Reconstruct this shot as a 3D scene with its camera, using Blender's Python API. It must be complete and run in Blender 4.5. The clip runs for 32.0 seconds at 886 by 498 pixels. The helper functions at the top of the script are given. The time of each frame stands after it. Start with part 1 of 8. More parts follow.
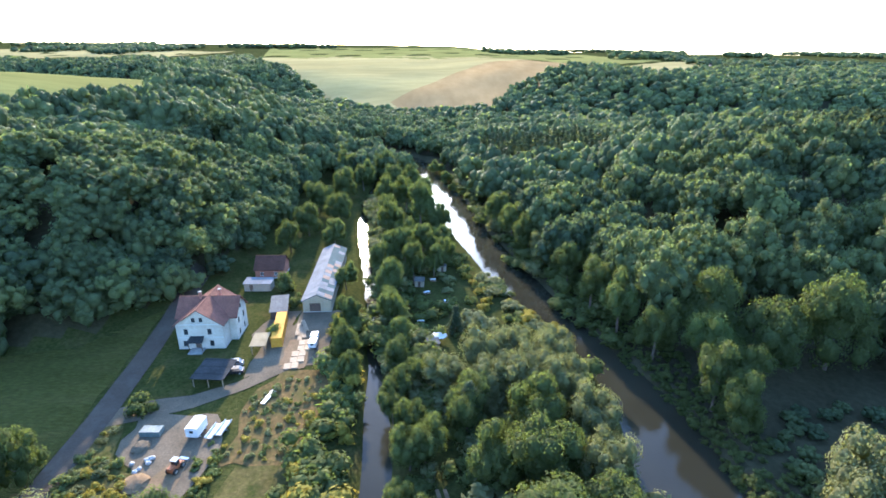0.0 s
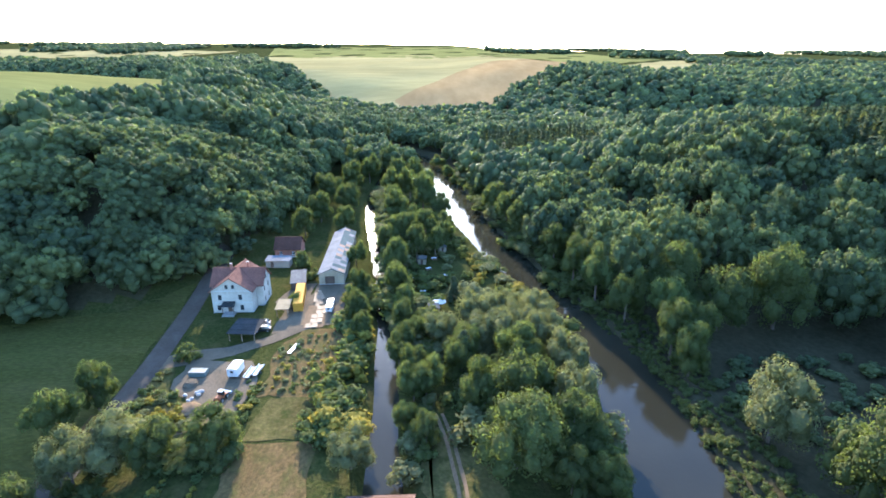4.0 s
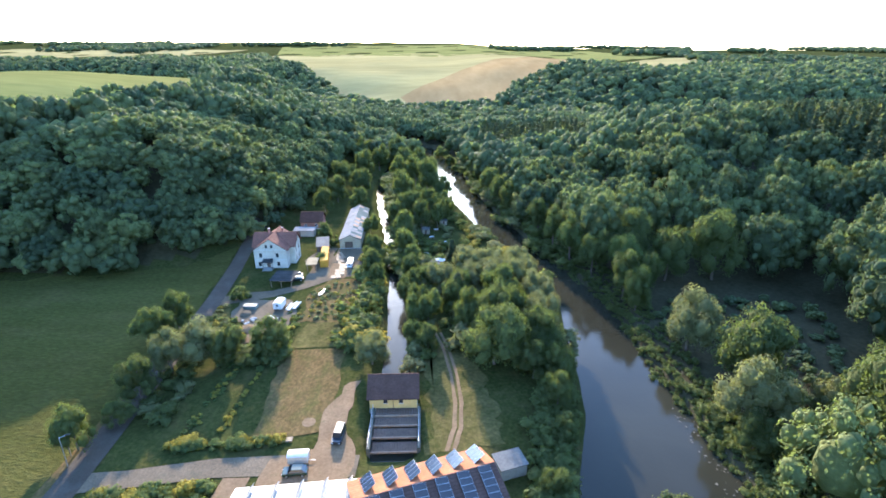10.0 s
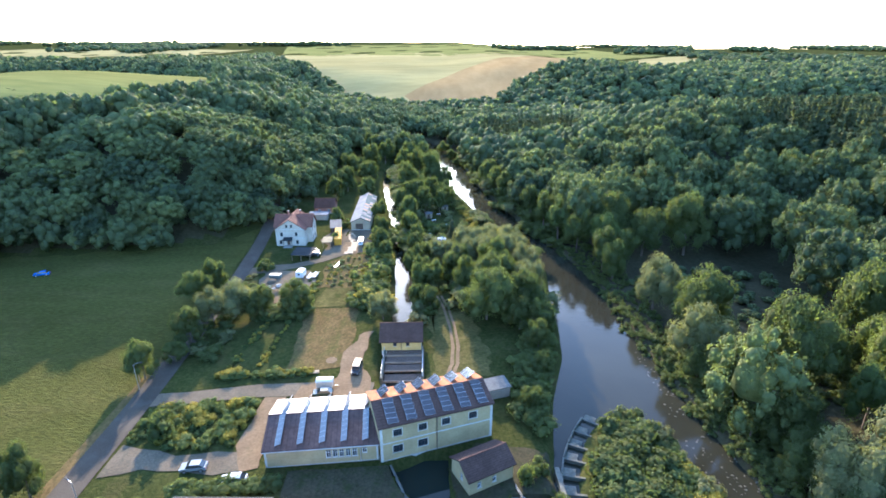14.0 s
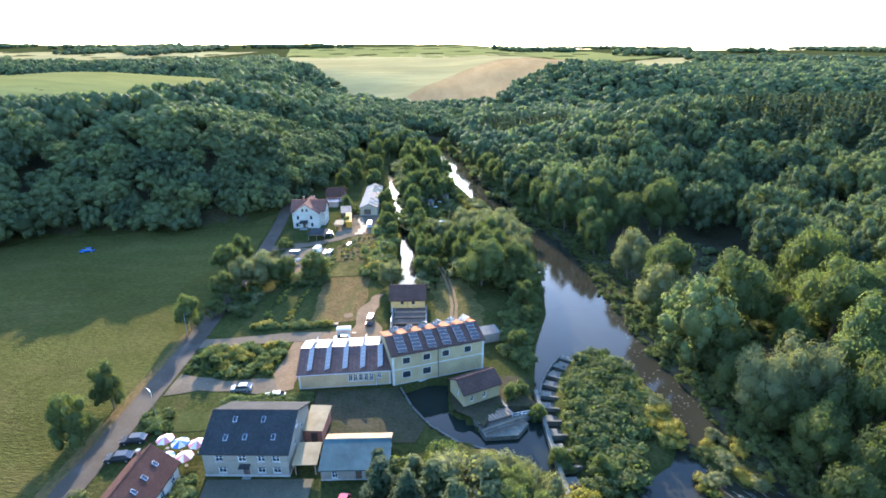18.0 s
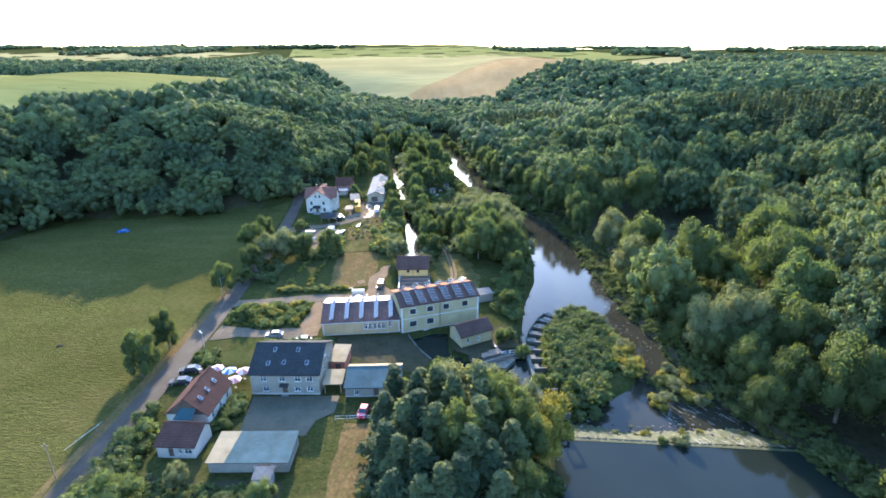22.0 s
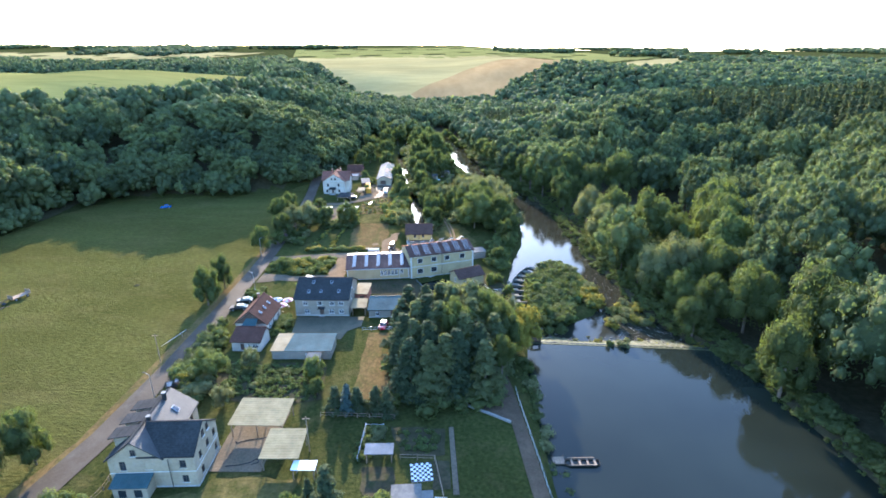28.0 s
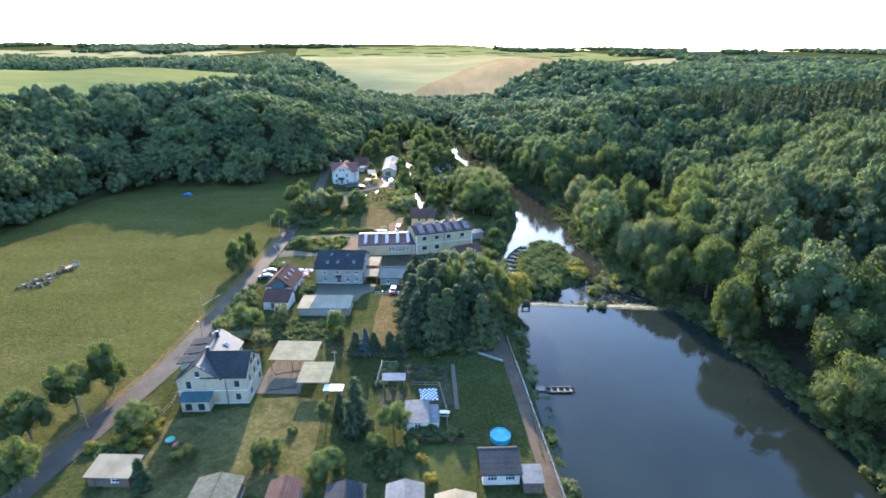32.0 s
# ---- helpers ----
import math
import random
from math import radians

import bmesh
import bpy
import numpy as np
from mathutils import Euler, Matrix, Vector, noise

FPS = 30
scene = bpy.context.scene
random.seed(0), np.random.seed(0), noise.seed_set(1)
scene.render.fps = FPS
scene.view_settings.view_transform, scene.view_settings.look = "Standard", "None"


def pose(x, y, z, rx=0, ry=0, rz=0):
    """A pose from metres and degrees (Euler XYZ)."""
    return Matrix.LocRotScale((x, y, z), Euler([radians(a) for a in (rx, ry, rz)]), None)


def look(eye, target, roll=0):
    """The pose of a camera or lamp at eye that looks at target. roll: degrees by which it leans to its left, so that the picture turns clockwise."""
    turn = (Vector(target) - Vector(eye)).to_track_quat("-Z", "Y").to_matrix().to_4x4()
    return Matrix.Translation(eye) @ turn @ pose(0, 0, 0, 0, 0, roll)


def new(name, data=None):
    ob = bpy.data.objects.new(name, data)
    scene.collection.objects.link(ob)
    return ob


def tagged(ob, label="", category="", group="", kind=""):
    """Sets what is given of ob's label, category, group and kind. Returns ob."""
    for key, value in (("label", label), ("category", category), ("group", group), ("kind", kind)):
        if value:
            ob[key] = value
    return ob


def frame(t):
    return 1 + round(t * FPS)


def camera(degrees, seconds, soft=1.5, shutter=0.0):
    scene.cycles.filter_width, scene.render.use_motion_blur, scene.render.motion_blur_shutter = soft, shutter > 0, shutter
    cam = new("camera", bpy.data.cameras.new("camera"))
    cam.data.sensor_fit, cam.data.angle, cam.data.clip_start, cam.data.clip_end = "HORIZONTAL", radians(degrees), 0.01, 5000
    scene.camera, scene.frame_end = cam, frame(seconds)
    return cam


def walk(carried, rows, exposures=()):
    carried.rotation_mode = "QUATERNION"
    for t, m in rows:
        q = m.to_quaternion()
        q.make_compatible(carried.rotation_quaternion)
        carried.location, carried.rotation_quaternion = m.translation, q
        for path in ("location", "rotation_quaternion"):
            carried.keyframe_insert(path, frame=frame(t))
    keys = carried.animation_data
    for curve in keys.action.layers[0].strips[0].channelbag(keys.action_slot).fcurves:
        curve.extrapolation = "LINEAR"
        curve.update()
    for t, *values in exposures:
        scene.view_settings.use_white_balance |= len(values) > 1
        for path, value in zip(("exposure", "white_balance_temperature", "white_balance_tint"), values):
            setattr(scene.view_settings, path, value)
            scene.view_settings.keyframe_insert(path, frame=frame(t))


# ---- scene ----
cam = camera(82.4, 32.0, soft=1.7)
PATH = [
    (0, (-0.549, 2.645, 62.865), (-0.449, 4.521, 62.178), 0.4),
    (4, (-0.530, -16.005, 63.365), (-0.442, -14.130, 62.675), 0.3),
    (9, (-0.139, -42.077, 63.994), (-0.069, -40.204, 63.298), 0.1),
    (13, (0.052, -62.953, 64.307), (0.107, -61.081, 63.606), -0.0),
    (19, (-0.394, -94.794, 63.521), (-0.348, -92.919, 62.827), -0.2),
    (23, (-0.88, -115.53, 62.971), (-0.838, -113.655, 62.277), -0.3),
    (28, (-1.841, -141.696, 62.057), (-1.8, -139.82, 61.366), -0.1),
    (32, (-3.023, -160.995, 61.973), (-2.981, -159.12, 61.279), 0.1),
]
walk(cam, [(t, look(e, g, r)) for t, e, g, r in PATH], exposures=[(0.0, 2.6, 4690, 14.0), (32.0, 2.6, 4690, 14.0)])

# ---- sky and sun ----
SUN_AZ, SUN_EL = -6.8, 17.8          # degrees from +y towards +x, and above the horizon
world = bpy.data.worlds.new("sky")
scene.world = world
world.use_nodes = True
wn = world.node_tree.nodes
wl = world.node_tree.links
sky = wn.new("ShaderNodeTexSky")
sky.sky_type = "NISHITA"
sky.sun_disc = False
sky.sun_elevation = radians(SUN_EL)
sky.sun_rotation = radians(SUN_AZ)
sky.air_density, sky.dust_density, sky.ozone_density = 1.3, 1.1, 1.6
wn["Background"].inputs["Strength"].default_value = 0.15
wl.new(sky.outputs["Color"], wn["Background"].inputs["Color"])
sun_data = bpy.data.lights.new("sun", "SUN")
sun_data.energy, sun_data.angle, sun_data.color = 4.5, radians(0.6), (1.0, 0.69, 0.37)
sun = new("sun", sun_data)
sd = Vector((math.sin(radians(SUN_AZ)) * math.cos(radians(SUN_EL)), math.cos(radians(SUN_AZ)) * math.cos(radians(SUN_EL)), math.sin(radians(SUN_EL))))
sun.matrix_world = look(sd * 400, (0, 0, 0))


# ---- materials ----
def shader(name):
    m = bpy.data.materials.new(name)
    m.use_nodes = True
    nt = m.node_tree
    return m, nt, nt.nodes["Principled BSDF"]


def node(nt, kind, **values):
    n = nt.nodes.new(kind)
    for k, v in values.items():
        n.inputs[k.replace("_", " ")].default_value = v
    return n


def mixc(nt, fac, a, b, blend="MIX"):
    n = nt.nodes.new("ShaderNodeMix")
    n.data_type, n.blend_type = "RGBA", blend
    for sock, v in ((n.inputs[0], fac), (n.inputs[6], a), (n.inputs[7], b)):
        if isinstance(v, (int, float)):
            sock.default_value = v
        elif isinstance(v, tuple):
            sock.default_value = (*v, 1)
        else:
            nt.links.new(v, sock)
    return n.outputs[2]


def ramp(nt, fac, lo, hi):
    n = nt.nodes.new("ShaderNodeMapRange")
    nt.links.new(fac, n.inputs[0])
    n.inputs[1].default_value, n.inputs[2].default_value = lo, hi
    return n.outputs[0]


def surface(name, a, b, fine=3.0, coarse=0.15, rough=0.85, metal=0.0, bump=0.3, lift=0.05, stain=None, stain_at=(0.55, 0.75), rows=None, spec=0.3, stretch=(1, 1, 1), speckle=0.0):
    """Two-scale grain between colours a and b, worn by coarse stains; rows=(spacing, axis, depth) adds courses."""
    m, nt, p = shader(name)
    tc = nt.nodes.new("ShaderNodeTexCoord")
    mp = nt.nodes.new("ShaderNodeMapping")
    mp.inputs["Scale"].default_value = stretch
    nt.links.new(tc.outputs["Object"], mp.inputs["Vector"])
    v = mp.outputs[0]
    n1 = node(nt, "ShaderNodeTexNoise", Scale=fine, Detail=6.0, Roughness=0.65)
    n2 = node(nt, "ShaderNodeTexNoise", Scale=coarse, Detail=5.0, Roughness=0.6)
    for n in (n1, n2):
        nt.links.new(v, n.inputs["Vector"])
    c = mixc(nt, ramp(nt, n1.outputs[0], 0.3, 0.7), a, b)
    shade = mixc(nt, ramp(nt, n2.outputs[0], 0.3, 0.7), (0.78, 0.78, 0.78), (1.15, 1.15, 1.15))
    c = mixc(nt, 1.0, c, shade, "MULTIPLY")
    if stain:
        n3 = node(nt, "ShaderNodeTexNoise", Scale=coarse * 2.3, Detail=7.0, Roughness=0.7)
        nt.links.new(v, n3.inputs["Vector"])
        c = mixc(nt, ramp(nt, n3.outputs[0], *stain_at), c, stain)
    if speckle:
        n4 = node(nt, "ShaderNodeTexVoronoi", Scale=speckle)
        nt.links.new(v, n4.inputs["Vector"])
        c = mixc(nt, ramp(nt, n4.outputs["Distance"], 0.0, 0.7), mixc(nt, 1.0, c, (1.32, 1.28, 1.2), "MULTIPLY"), c)
    height = n1.outputs[0]
    if rows:
        sep = nt.nodes.new("ShaderNodeSeparateXYZ")
        nt.links.new(tc.outputs["Object"], sep.inputs[0])
        mu = nt.nodes.new("ShaderNodeMath")
        mu.operation, mu.inputs[1].default_value = "MULTIPLY", 1.0 / rows[0]
        nt.links.new(sep.outputs[rows[1]], mu.inputs[0])
        fr = nt.nodes.new("ShaderNodeMath")
        fr.operation = "FRACT"
        nt.links.new(mu.outputs[0], fr.inputs[0])
        c = mixc(nt, ramp(nt, fr.outputs[0], 0.25, 0.0), c, mixc(nt, 1.0, c, (rows[2],) * 3, "MULTIPLY"))
        ad = nt.nodes.new("ShaderNodeMath")
        ad.operation = "ADD"
        nt.links.new(fr.outputs[0], ad.inputs[0])
        nt.links.new(n1.outputs[0], ad.inputs[1])
        height = ad.outputs[0]
    nt.links.new(c, p.inputs["Base Color"])
    p.inputs["Roughness"].default_value, p.inputs["Metallic"].default_value = rough, metal
    p.inputs["Specular IOR Level"].default_value = spec
    if bump:
        bp = node(nt, "ShaderNodeBump", Strength=bump, Distance=lift)
        nt.links.new(height, bp.inputs["Height"])
        nt.links.new(bp.outputs[0], p.inputs["Normal"])
    return m


def leaves(name, dark, light, glow, share=0.38):
    """Foliage: tint runs from dark to light by tree and by leaf; light also passes through the leaf."""
    m, nt, p = shader(name)
    at = nt.nodes.new("ShaderNodeAttribute")
    at.attribute_name = "tint"
    ob = nt.nodes.new("ShaderNodeObjectInfo")
    ge = nt.nodes.new("ShaderNodeNewGeometry")
    mu = nt.nodes.new("ShaderNodeMath")
    mu.operation = "MULTIPLY_ADD"
    nt.links.new(ge.outputs["Random Per Island"], mu.inputs[0])
    mu.inputs[1].default_value = 0.07
    nt.links.new(at.outputs["Fac"], mu.inputs[2])
    m2 = nt.nodes.new("ShaderNodeMath")
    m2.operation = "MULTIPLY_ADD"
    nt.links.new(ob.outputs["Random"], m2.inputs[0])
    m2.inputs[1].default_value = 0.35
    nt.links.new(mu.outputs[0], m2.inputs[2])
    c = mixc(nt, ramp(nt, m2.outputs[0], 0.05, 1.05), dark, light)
    twigs = node(nt, "ShaderNodeTexNoise", Scale=1.5, Detail=5.0, Roughness=0.7)
    nt.links.new(ge.outputs["Position"], twigs.inputs["Vector"])
    c = mixc(nt, 1.0, c, mixc(nt, ramp(nt, twigs.outputs[0], 0.3, 0.7), (0.78, 0.79, 0.80), (1.2, 1.19, 1.15)), "MULTIPLY")
    bp = node(nt, "ShaderNodeBump", Strength=0.75, Distance=0.5)
    nt.links.new(twigs.outputs[0], bp.inputs["Height"])
    nt.links.new(bp.outputs[0], p.inputs["Normal"])
    nt.links.new(c, p.inputs["Base Color"])
    p.inputs["Roughness"].default_value = 0.7
    p.inputs["Specular IOR Level"].default_value = 0.02
    tr = nt.nodes.new("ShaderNodeBsdfTranslucent")
    nt.links.new(mixc(nt, 1.0, c, glow, "MULTIPLY"), tr.inputs[0])
    mx = nt.nodes.new("ShaderNodeMixShader")
    mx.inputs[0].default_value = share
    nt.links.new(p.outputs[0], mx.inputs[1])
    nt.links.new(tr.outputs[0], mx.inputs[2])
    nt.links.new(mx.outputs[0], nt.nodes["Material Output"].inputs[0])
    return m


M = {}
# forest leaf, bluer than the olive leaf: haze put into its colour
M["leaf"] = leaves("hazy_broad_leaf", (0.068, 0.088, 0.050), (0.140, 0.162, 0.068), (1.25, 1.35, 0.65), 0.42)
M["leaf_olive"] = leaves("olive_leaf", (0.076, 0.090, 0.036), (0.150, 0.170, 0.058), (1.3, 1.45, 0.55), 0.45)
M["leaf_pale"] = leaves("pale_willow_leaf", (0.125, 0.132, 0.062), (0.215, 0.220, 0.105), (1.3, 1.35, 0.65), 0.40)
M["leaf_bright"] = leaves("fresh_leaf", (0.085, 0.112, 0.042), (0.165, 0.192, 0.074), (1.45, 1.45, 0.6), 0.46)
M["leaf_yellow"] = leaves("yellow_leaf", (0.16, 0.155, 0.03), (0.34, 0.29, 0.06), (1.4, 1.3, 0.6))
M["needle"] = leaves("spruce_needle", (0.046, 0.062, 0.034), (0.100, 0.116, 0.054), (1.3, 1.3, 0.7), 0.35)
M["needle_pale"] = leaves("larch_needle", (0.100, 0.118, 0.056), (0.200, 0.215, 0.100), (1.4, 1.4, 0.65), 0.5)
M["needle_blue"] = leaves("blue_spruce_needle", (0.048, 0.070, 0.062), (0.10, 0.128, 0.115), (1.2, 1.3, 1.1), 0.15)
M["grit"] = surface("brown_grit_path", (0.066, 0.049, 0.032), (0.098, 0.074, 0.050), fine=3, coarse=0.3, bump=0.4, stain=(0.046, 0.050, 0.030), stain_at=(0.55, 0.8), spec=0.0)
M["paving"] = surface("grey_green_paving", (0.070, 0.064, 0.042), (0.100, 0.092, 0.062), fine=3, coarse=0.2, bump=0.2, stain=(0.050, 0.053, 0.033), stain_at=(0.5, 0.8), spec=0.1)
M["bark"] = surface("bark", (0.10, 0.075, 0.05), (0.20, 0.16, 0.12), fine=6, coarse=1.2, bump=0.6)
M["grass"] = surface("grass", (0.022, 0.028, 0.008), (0.051, 0.053, 0.017), fine=1.5, coarse=0.06, bump=1.0, lift=0.3, stain=(0.076, 0.062, 0.026), stain_at=(0.52, 0.8), spec=0.0, speckle=1.2)
M["meadow"] = surface("mown_meadow", (0.044, 0.047, 0.012), (0.073, 0.073, 0.022), fine=1.7, coarse=0.035, bump=1.0, lift=0.8, stain=(0.086, 0.074, 0.028), stain_at=(0.48, 0.88), stretch=(0.5, 1.2, 1), spec=0.0, speckle=1.3)
M["dry"] = surface("dry_grass", (0.122, 0.084, 0.038), (0.063, 0.051, 0.020), fine=1.6, coarse=0.12, bump=0.9, lift=0.25, stain=(0.056, 0.058, 0.018), stain_at=(0.48, 0.72), stretch=(1.0, 0.7, 1), spec=0.0, speckle=1.6)
M["lawn"] = surface("garden_lawn", (0.030, 0.038, 0.011), (0.053, 0.055, 0.018), fine=1.6, coarse=0.12, bump=0.6, lift=0.12, stain=(0.079, 0.068, 0.032), stain_at=(0.55, 0.8), spec=0.0)
M["earth"] = surface("dark_bare_earth", (0.033, 0.030, 0.018), (0.055, 0.049, 0.030), fine=1.8, coarse=0.2, bump=0.6, stain=(0.026, 0.033, 0.012), stain_at=(0.48, 0.72), spec=0.0, speckle=2.0)
M["dry_lawn"] = surface("patchy_dry_lawn", (0.050, 0.051, 0.015), (0.096, 0.078, 0.032), fine=1.2, coarse=0.14, bump=0.9, lift=0.2, stain=(0.030, 0.037, 0.011), stain_at=(0.48, 0.72), spec=0.0, speckle=1.5)
M["forest_floor"] = surface("forest_floor", (0.034, 0.034, 0.018), (0.062, 0.054, 0.030), fine=0.8, coarse=0.08, bump=0.9, lift=0.4, spec=0.0)
M["asphalt"] = surface("asphalt", (0.048, 0.040, 0.029), (0.069, 0.058, 0.044), fine=4, coarse=0.12, rough=0.9, bump=0.15, stain=(0.076, 0.069, 0.058), stain_at=(0.5, 0.8), spec=0.1)
M["gravel"] = surface("gravel", (0.082, 0.068, 0.047), (0.125, 0.105, 0.075), fine=3, coarse=0.15, bump=0.6, stain=(0.066, 0.063, 0.045), stain_at=(0.52, 0.8), speckle=3.0, spec=0.0)
M["dirt"] = surface("packed_dirt", (0.128, 0.090, 0.051), (0.180, 0.133, 0.082), fine=2, coarse=0.2, bump=0.5, stain=(0.095, 0.082, 0.042), stain_at=(0.55, 0.75), spec=0.0)
M["stubble"] = surface("stubble_field", (0.205, 0.140, 0.060), (0.262, 0.185, 0.084), fine=0.05, coarse=0.006, bump=0.2, stretch=(1.0, 0.25, 1), spec=0.0)
M["crop"] = surface("green_crop", (0.140, 0.138, 0.040), (0.190, 0.178, 0.056), fine=0.08, coarse=0.008, bump=0.2, spec=0.0, stretch=(0.4, 1.6, 1))
M["pale_crop"] = surface("pale_crop", (0.225, 0.190, 0.078), (0.290, 0.240, 0.100), fine=0.05, coarse=0.006, bump=0.2, stretch=(0.3, 1.2, 1), spec=0.0)


def water(name, deep, rough, scale, strength, gloss=0.28):
    m, nt, p = shader(name)
    p.inputs["Base Color"].default_value = (*deep, 1)
    p.inputs["Roughness"].default_value = rough
    p.inputs["IOR"].default_value = 1.33
    p.inputs["Specular IOR Level"].default_value = gloss
    tc = nt.nodes.new("ShaderNodeTexCoord")
    n1 = node(nt, "ShaderNodeTexNoise", Scale=scale, Detail=3.0)
    n2 = node(nt, "ShaderNodeTexNoise", Scale=0.05, Detail=2.0)
    nt.links.new(tc.outputs["Object"], n1.inputs["Vector"])
    nt.links.new(tc.outputs["Object"], n2.inputs["Vector"])
    c = mixc(nt, ramp(nt, n2.outputs[0], 0.35, 0.65), deep, tuple(x * 1.35 for x in deep))
    nt.links.new(c, p.inputs["Base Color"])
    bp = node(nt, "ShaderNodeBump", Strength=strength, Distance=0.05)
    nt.links.new(n1.outputs[0], bp.inputs["Height"])
    nt.links.new(bp.outputs[0], p.inputs["Normal"])
    return m


M["river"] = water("river_water", (0.019, 0.019, 0.013), 0.06, 1.1, 0.34)
M["pond"] = water("dammed_water", (0.010, 0.013, 0.010), 0.04, 0.5, 0.05)

# ---- the lie of the land ----
def sstep(a, b, x):
    t = np.clip((x - a) / (b - a), 0.0, 1.0)
    return t * t * (3 - 2 * t)


def inside_depth(x, y, poly):
    """How deep points lie inside a polygon (negative outside), in metres."""
    x, y = np.asarray(x, float), np.asarray(y, float)
    best = np.full(x.shape, 1e9)
    odd = np.zeros(x.shape, bool)
    for (ax, ay), (bx, by) in zip(poly, poly[1:] + poly[:1]):
        dx, dy = bx - ax, by - ay
        t = np.clip(((x - ax) * dx + (y - ay) * dy) / (dx * dx + dy * dy), 0, 1)
        best = np.minimum(best, np.hypot(x - ax - t * dx, y - ay - t * dy))
        if ay != by:
            odd ^= ((ay > y) != (by > y)) & (x < (bx - ax) * (y - ay) / (by - ay) + ax)
    return np.where(odd, best, -best)


LEFT_HILL = [(-4000, -700), (-200, -700), (-185, -140), (-172, -50), (-166, 2), (-163, 42), (-159, 78), (-148, 95), (-110, 100), (-80, 109), (-62, 138), (-55, 200), (-52, 262), (-50, 330), (-72, 400), (-110, 480), (-170, 600), (-260, 720), (-500, 820), (-4000, 900)]
RIGHT_HILL = [(4000, -700), (69, -700), (69, -150), (68.5, -100), (69, -65), (63, -40), (58, -20), (54, 0), (56, 20), (80, 27), (97, 44), (108, 64), (107, 84), (88, 83), (60, 87), (50, 112), (42, 135), (39, 155), (33, 190), (28, 225), (26, 280), (24, 330), (34, 375), (80, 410), (160, 430), (300, 440), (4000, 450)]
FAR_HILL = [(-4000, 1050), (-500, 960), (-260, 860), (-150, 730), (-60, 640), (0, 600), (70, 575), (200, 525), (4000, 505), (4000, 5000), (-4000, 5000)]
# river banks: y, left x, right x
RIVER = [(-700, 14, 66), (-110, 17.6, 67), (-82, 16.8, 67), (-54, 18, 65), (-42, 20, 61.5), (-36, 21, 60), (-28, 21, 57.5), (-17, 21, 54.5), (-3, 20.5, 53.5), (17, 25, 52), (33, 31, 52), (47, 33.5, 51), (66, 35.5, 52), (84, 38.5, 51.5), (95, 38.2, 49), (111, 36.5, 44.5), (123, 32.5, 41), (144, 23.5, 38), (171, 18.6, 33), (190, 14.5, 29.5), (214, 10.2, 25.5), (235, 7.5, 24), (276, 3, 23), (308, -9, 19), (350, -22, 10), (385, -50, -8), (430, -110, -60), (480, -190, -130), (520, -300, -230)]
RACE = [(-3, -1, 9), (3, -1.5, 7), (22, -10.5, -2.8), (34, -10.6, -3.2), (46, -10.4, -4.0), (66, -10.4, -5.3), (80, -10.8, -6), (98, -11.8, -7.6), (120, -13.5, -9), (150, -17.5, -12.5), (185, -22.5, -17), (206, -25, -19.3), (243, -27, -22), (290, -24, -18), (320, -18, -10)]
GREEN_FIELD = [(-146, 268), (-158, 335), (-178, 400), (-200, 478), (-256, 568), (-420, 660), (-700, 708), (-1110, 730), (-1110, -110), (-295, -70), (-257, 15), (-245, 80), (-217, 145), (-185, 222)]
STUBBLE = [(-42, 640), (5, 596), (32, 616), (93, 642), (126, 712), (178, 756), (225, 830), (335, 958), (440, 1180), (710, 1500), (500, 2320), (-620, 2320), (-440, 1500), (-345, 1180), (-268, 1032), (-203, 930), (-116, 745)]
POND = [(-6.6, -0.9), (-4.0, -7.0), (-0.5, -12.5), (4.5, -17), (12, -20), (20.3, -25), (20.5, -8), (13, -8.5), (9.2, -14), (3.8, -9.0), (2.4, -3.6), (3.2, 1.8)]
RIVER_POLY = [(l, y) for y, l, r in RIVER] + [(r, y) for y, l, r in reversed(RIVER)]
RACE_POLY = [(l, y) for y, l, r in RACE[2:]] + [(r, y) for y, l, r in reversed(RACE[2:])]
ISLAND = [(24, -4), (28, 6), (33, 12), (40, 13), (44, 4), (45.5, -6), (45.5, -15), (41, -22), (36, -25), (30, -29), (25, -33), (23, -20)]
BAR_A = [(47, -16), (52, -14), (56, -22), (57, -30), (50, -28), (45, -24)]
BAR_B = [(43, -25), (46, -23), (47.5, -27), (44, -29)]
BAR_C = [(46, 4), (51, 6), (53, 30), (49.5, 34), (47, 24), (45, 12)]


def weir_line(x):
    return -38.1 - 0.104 * (x - 26)


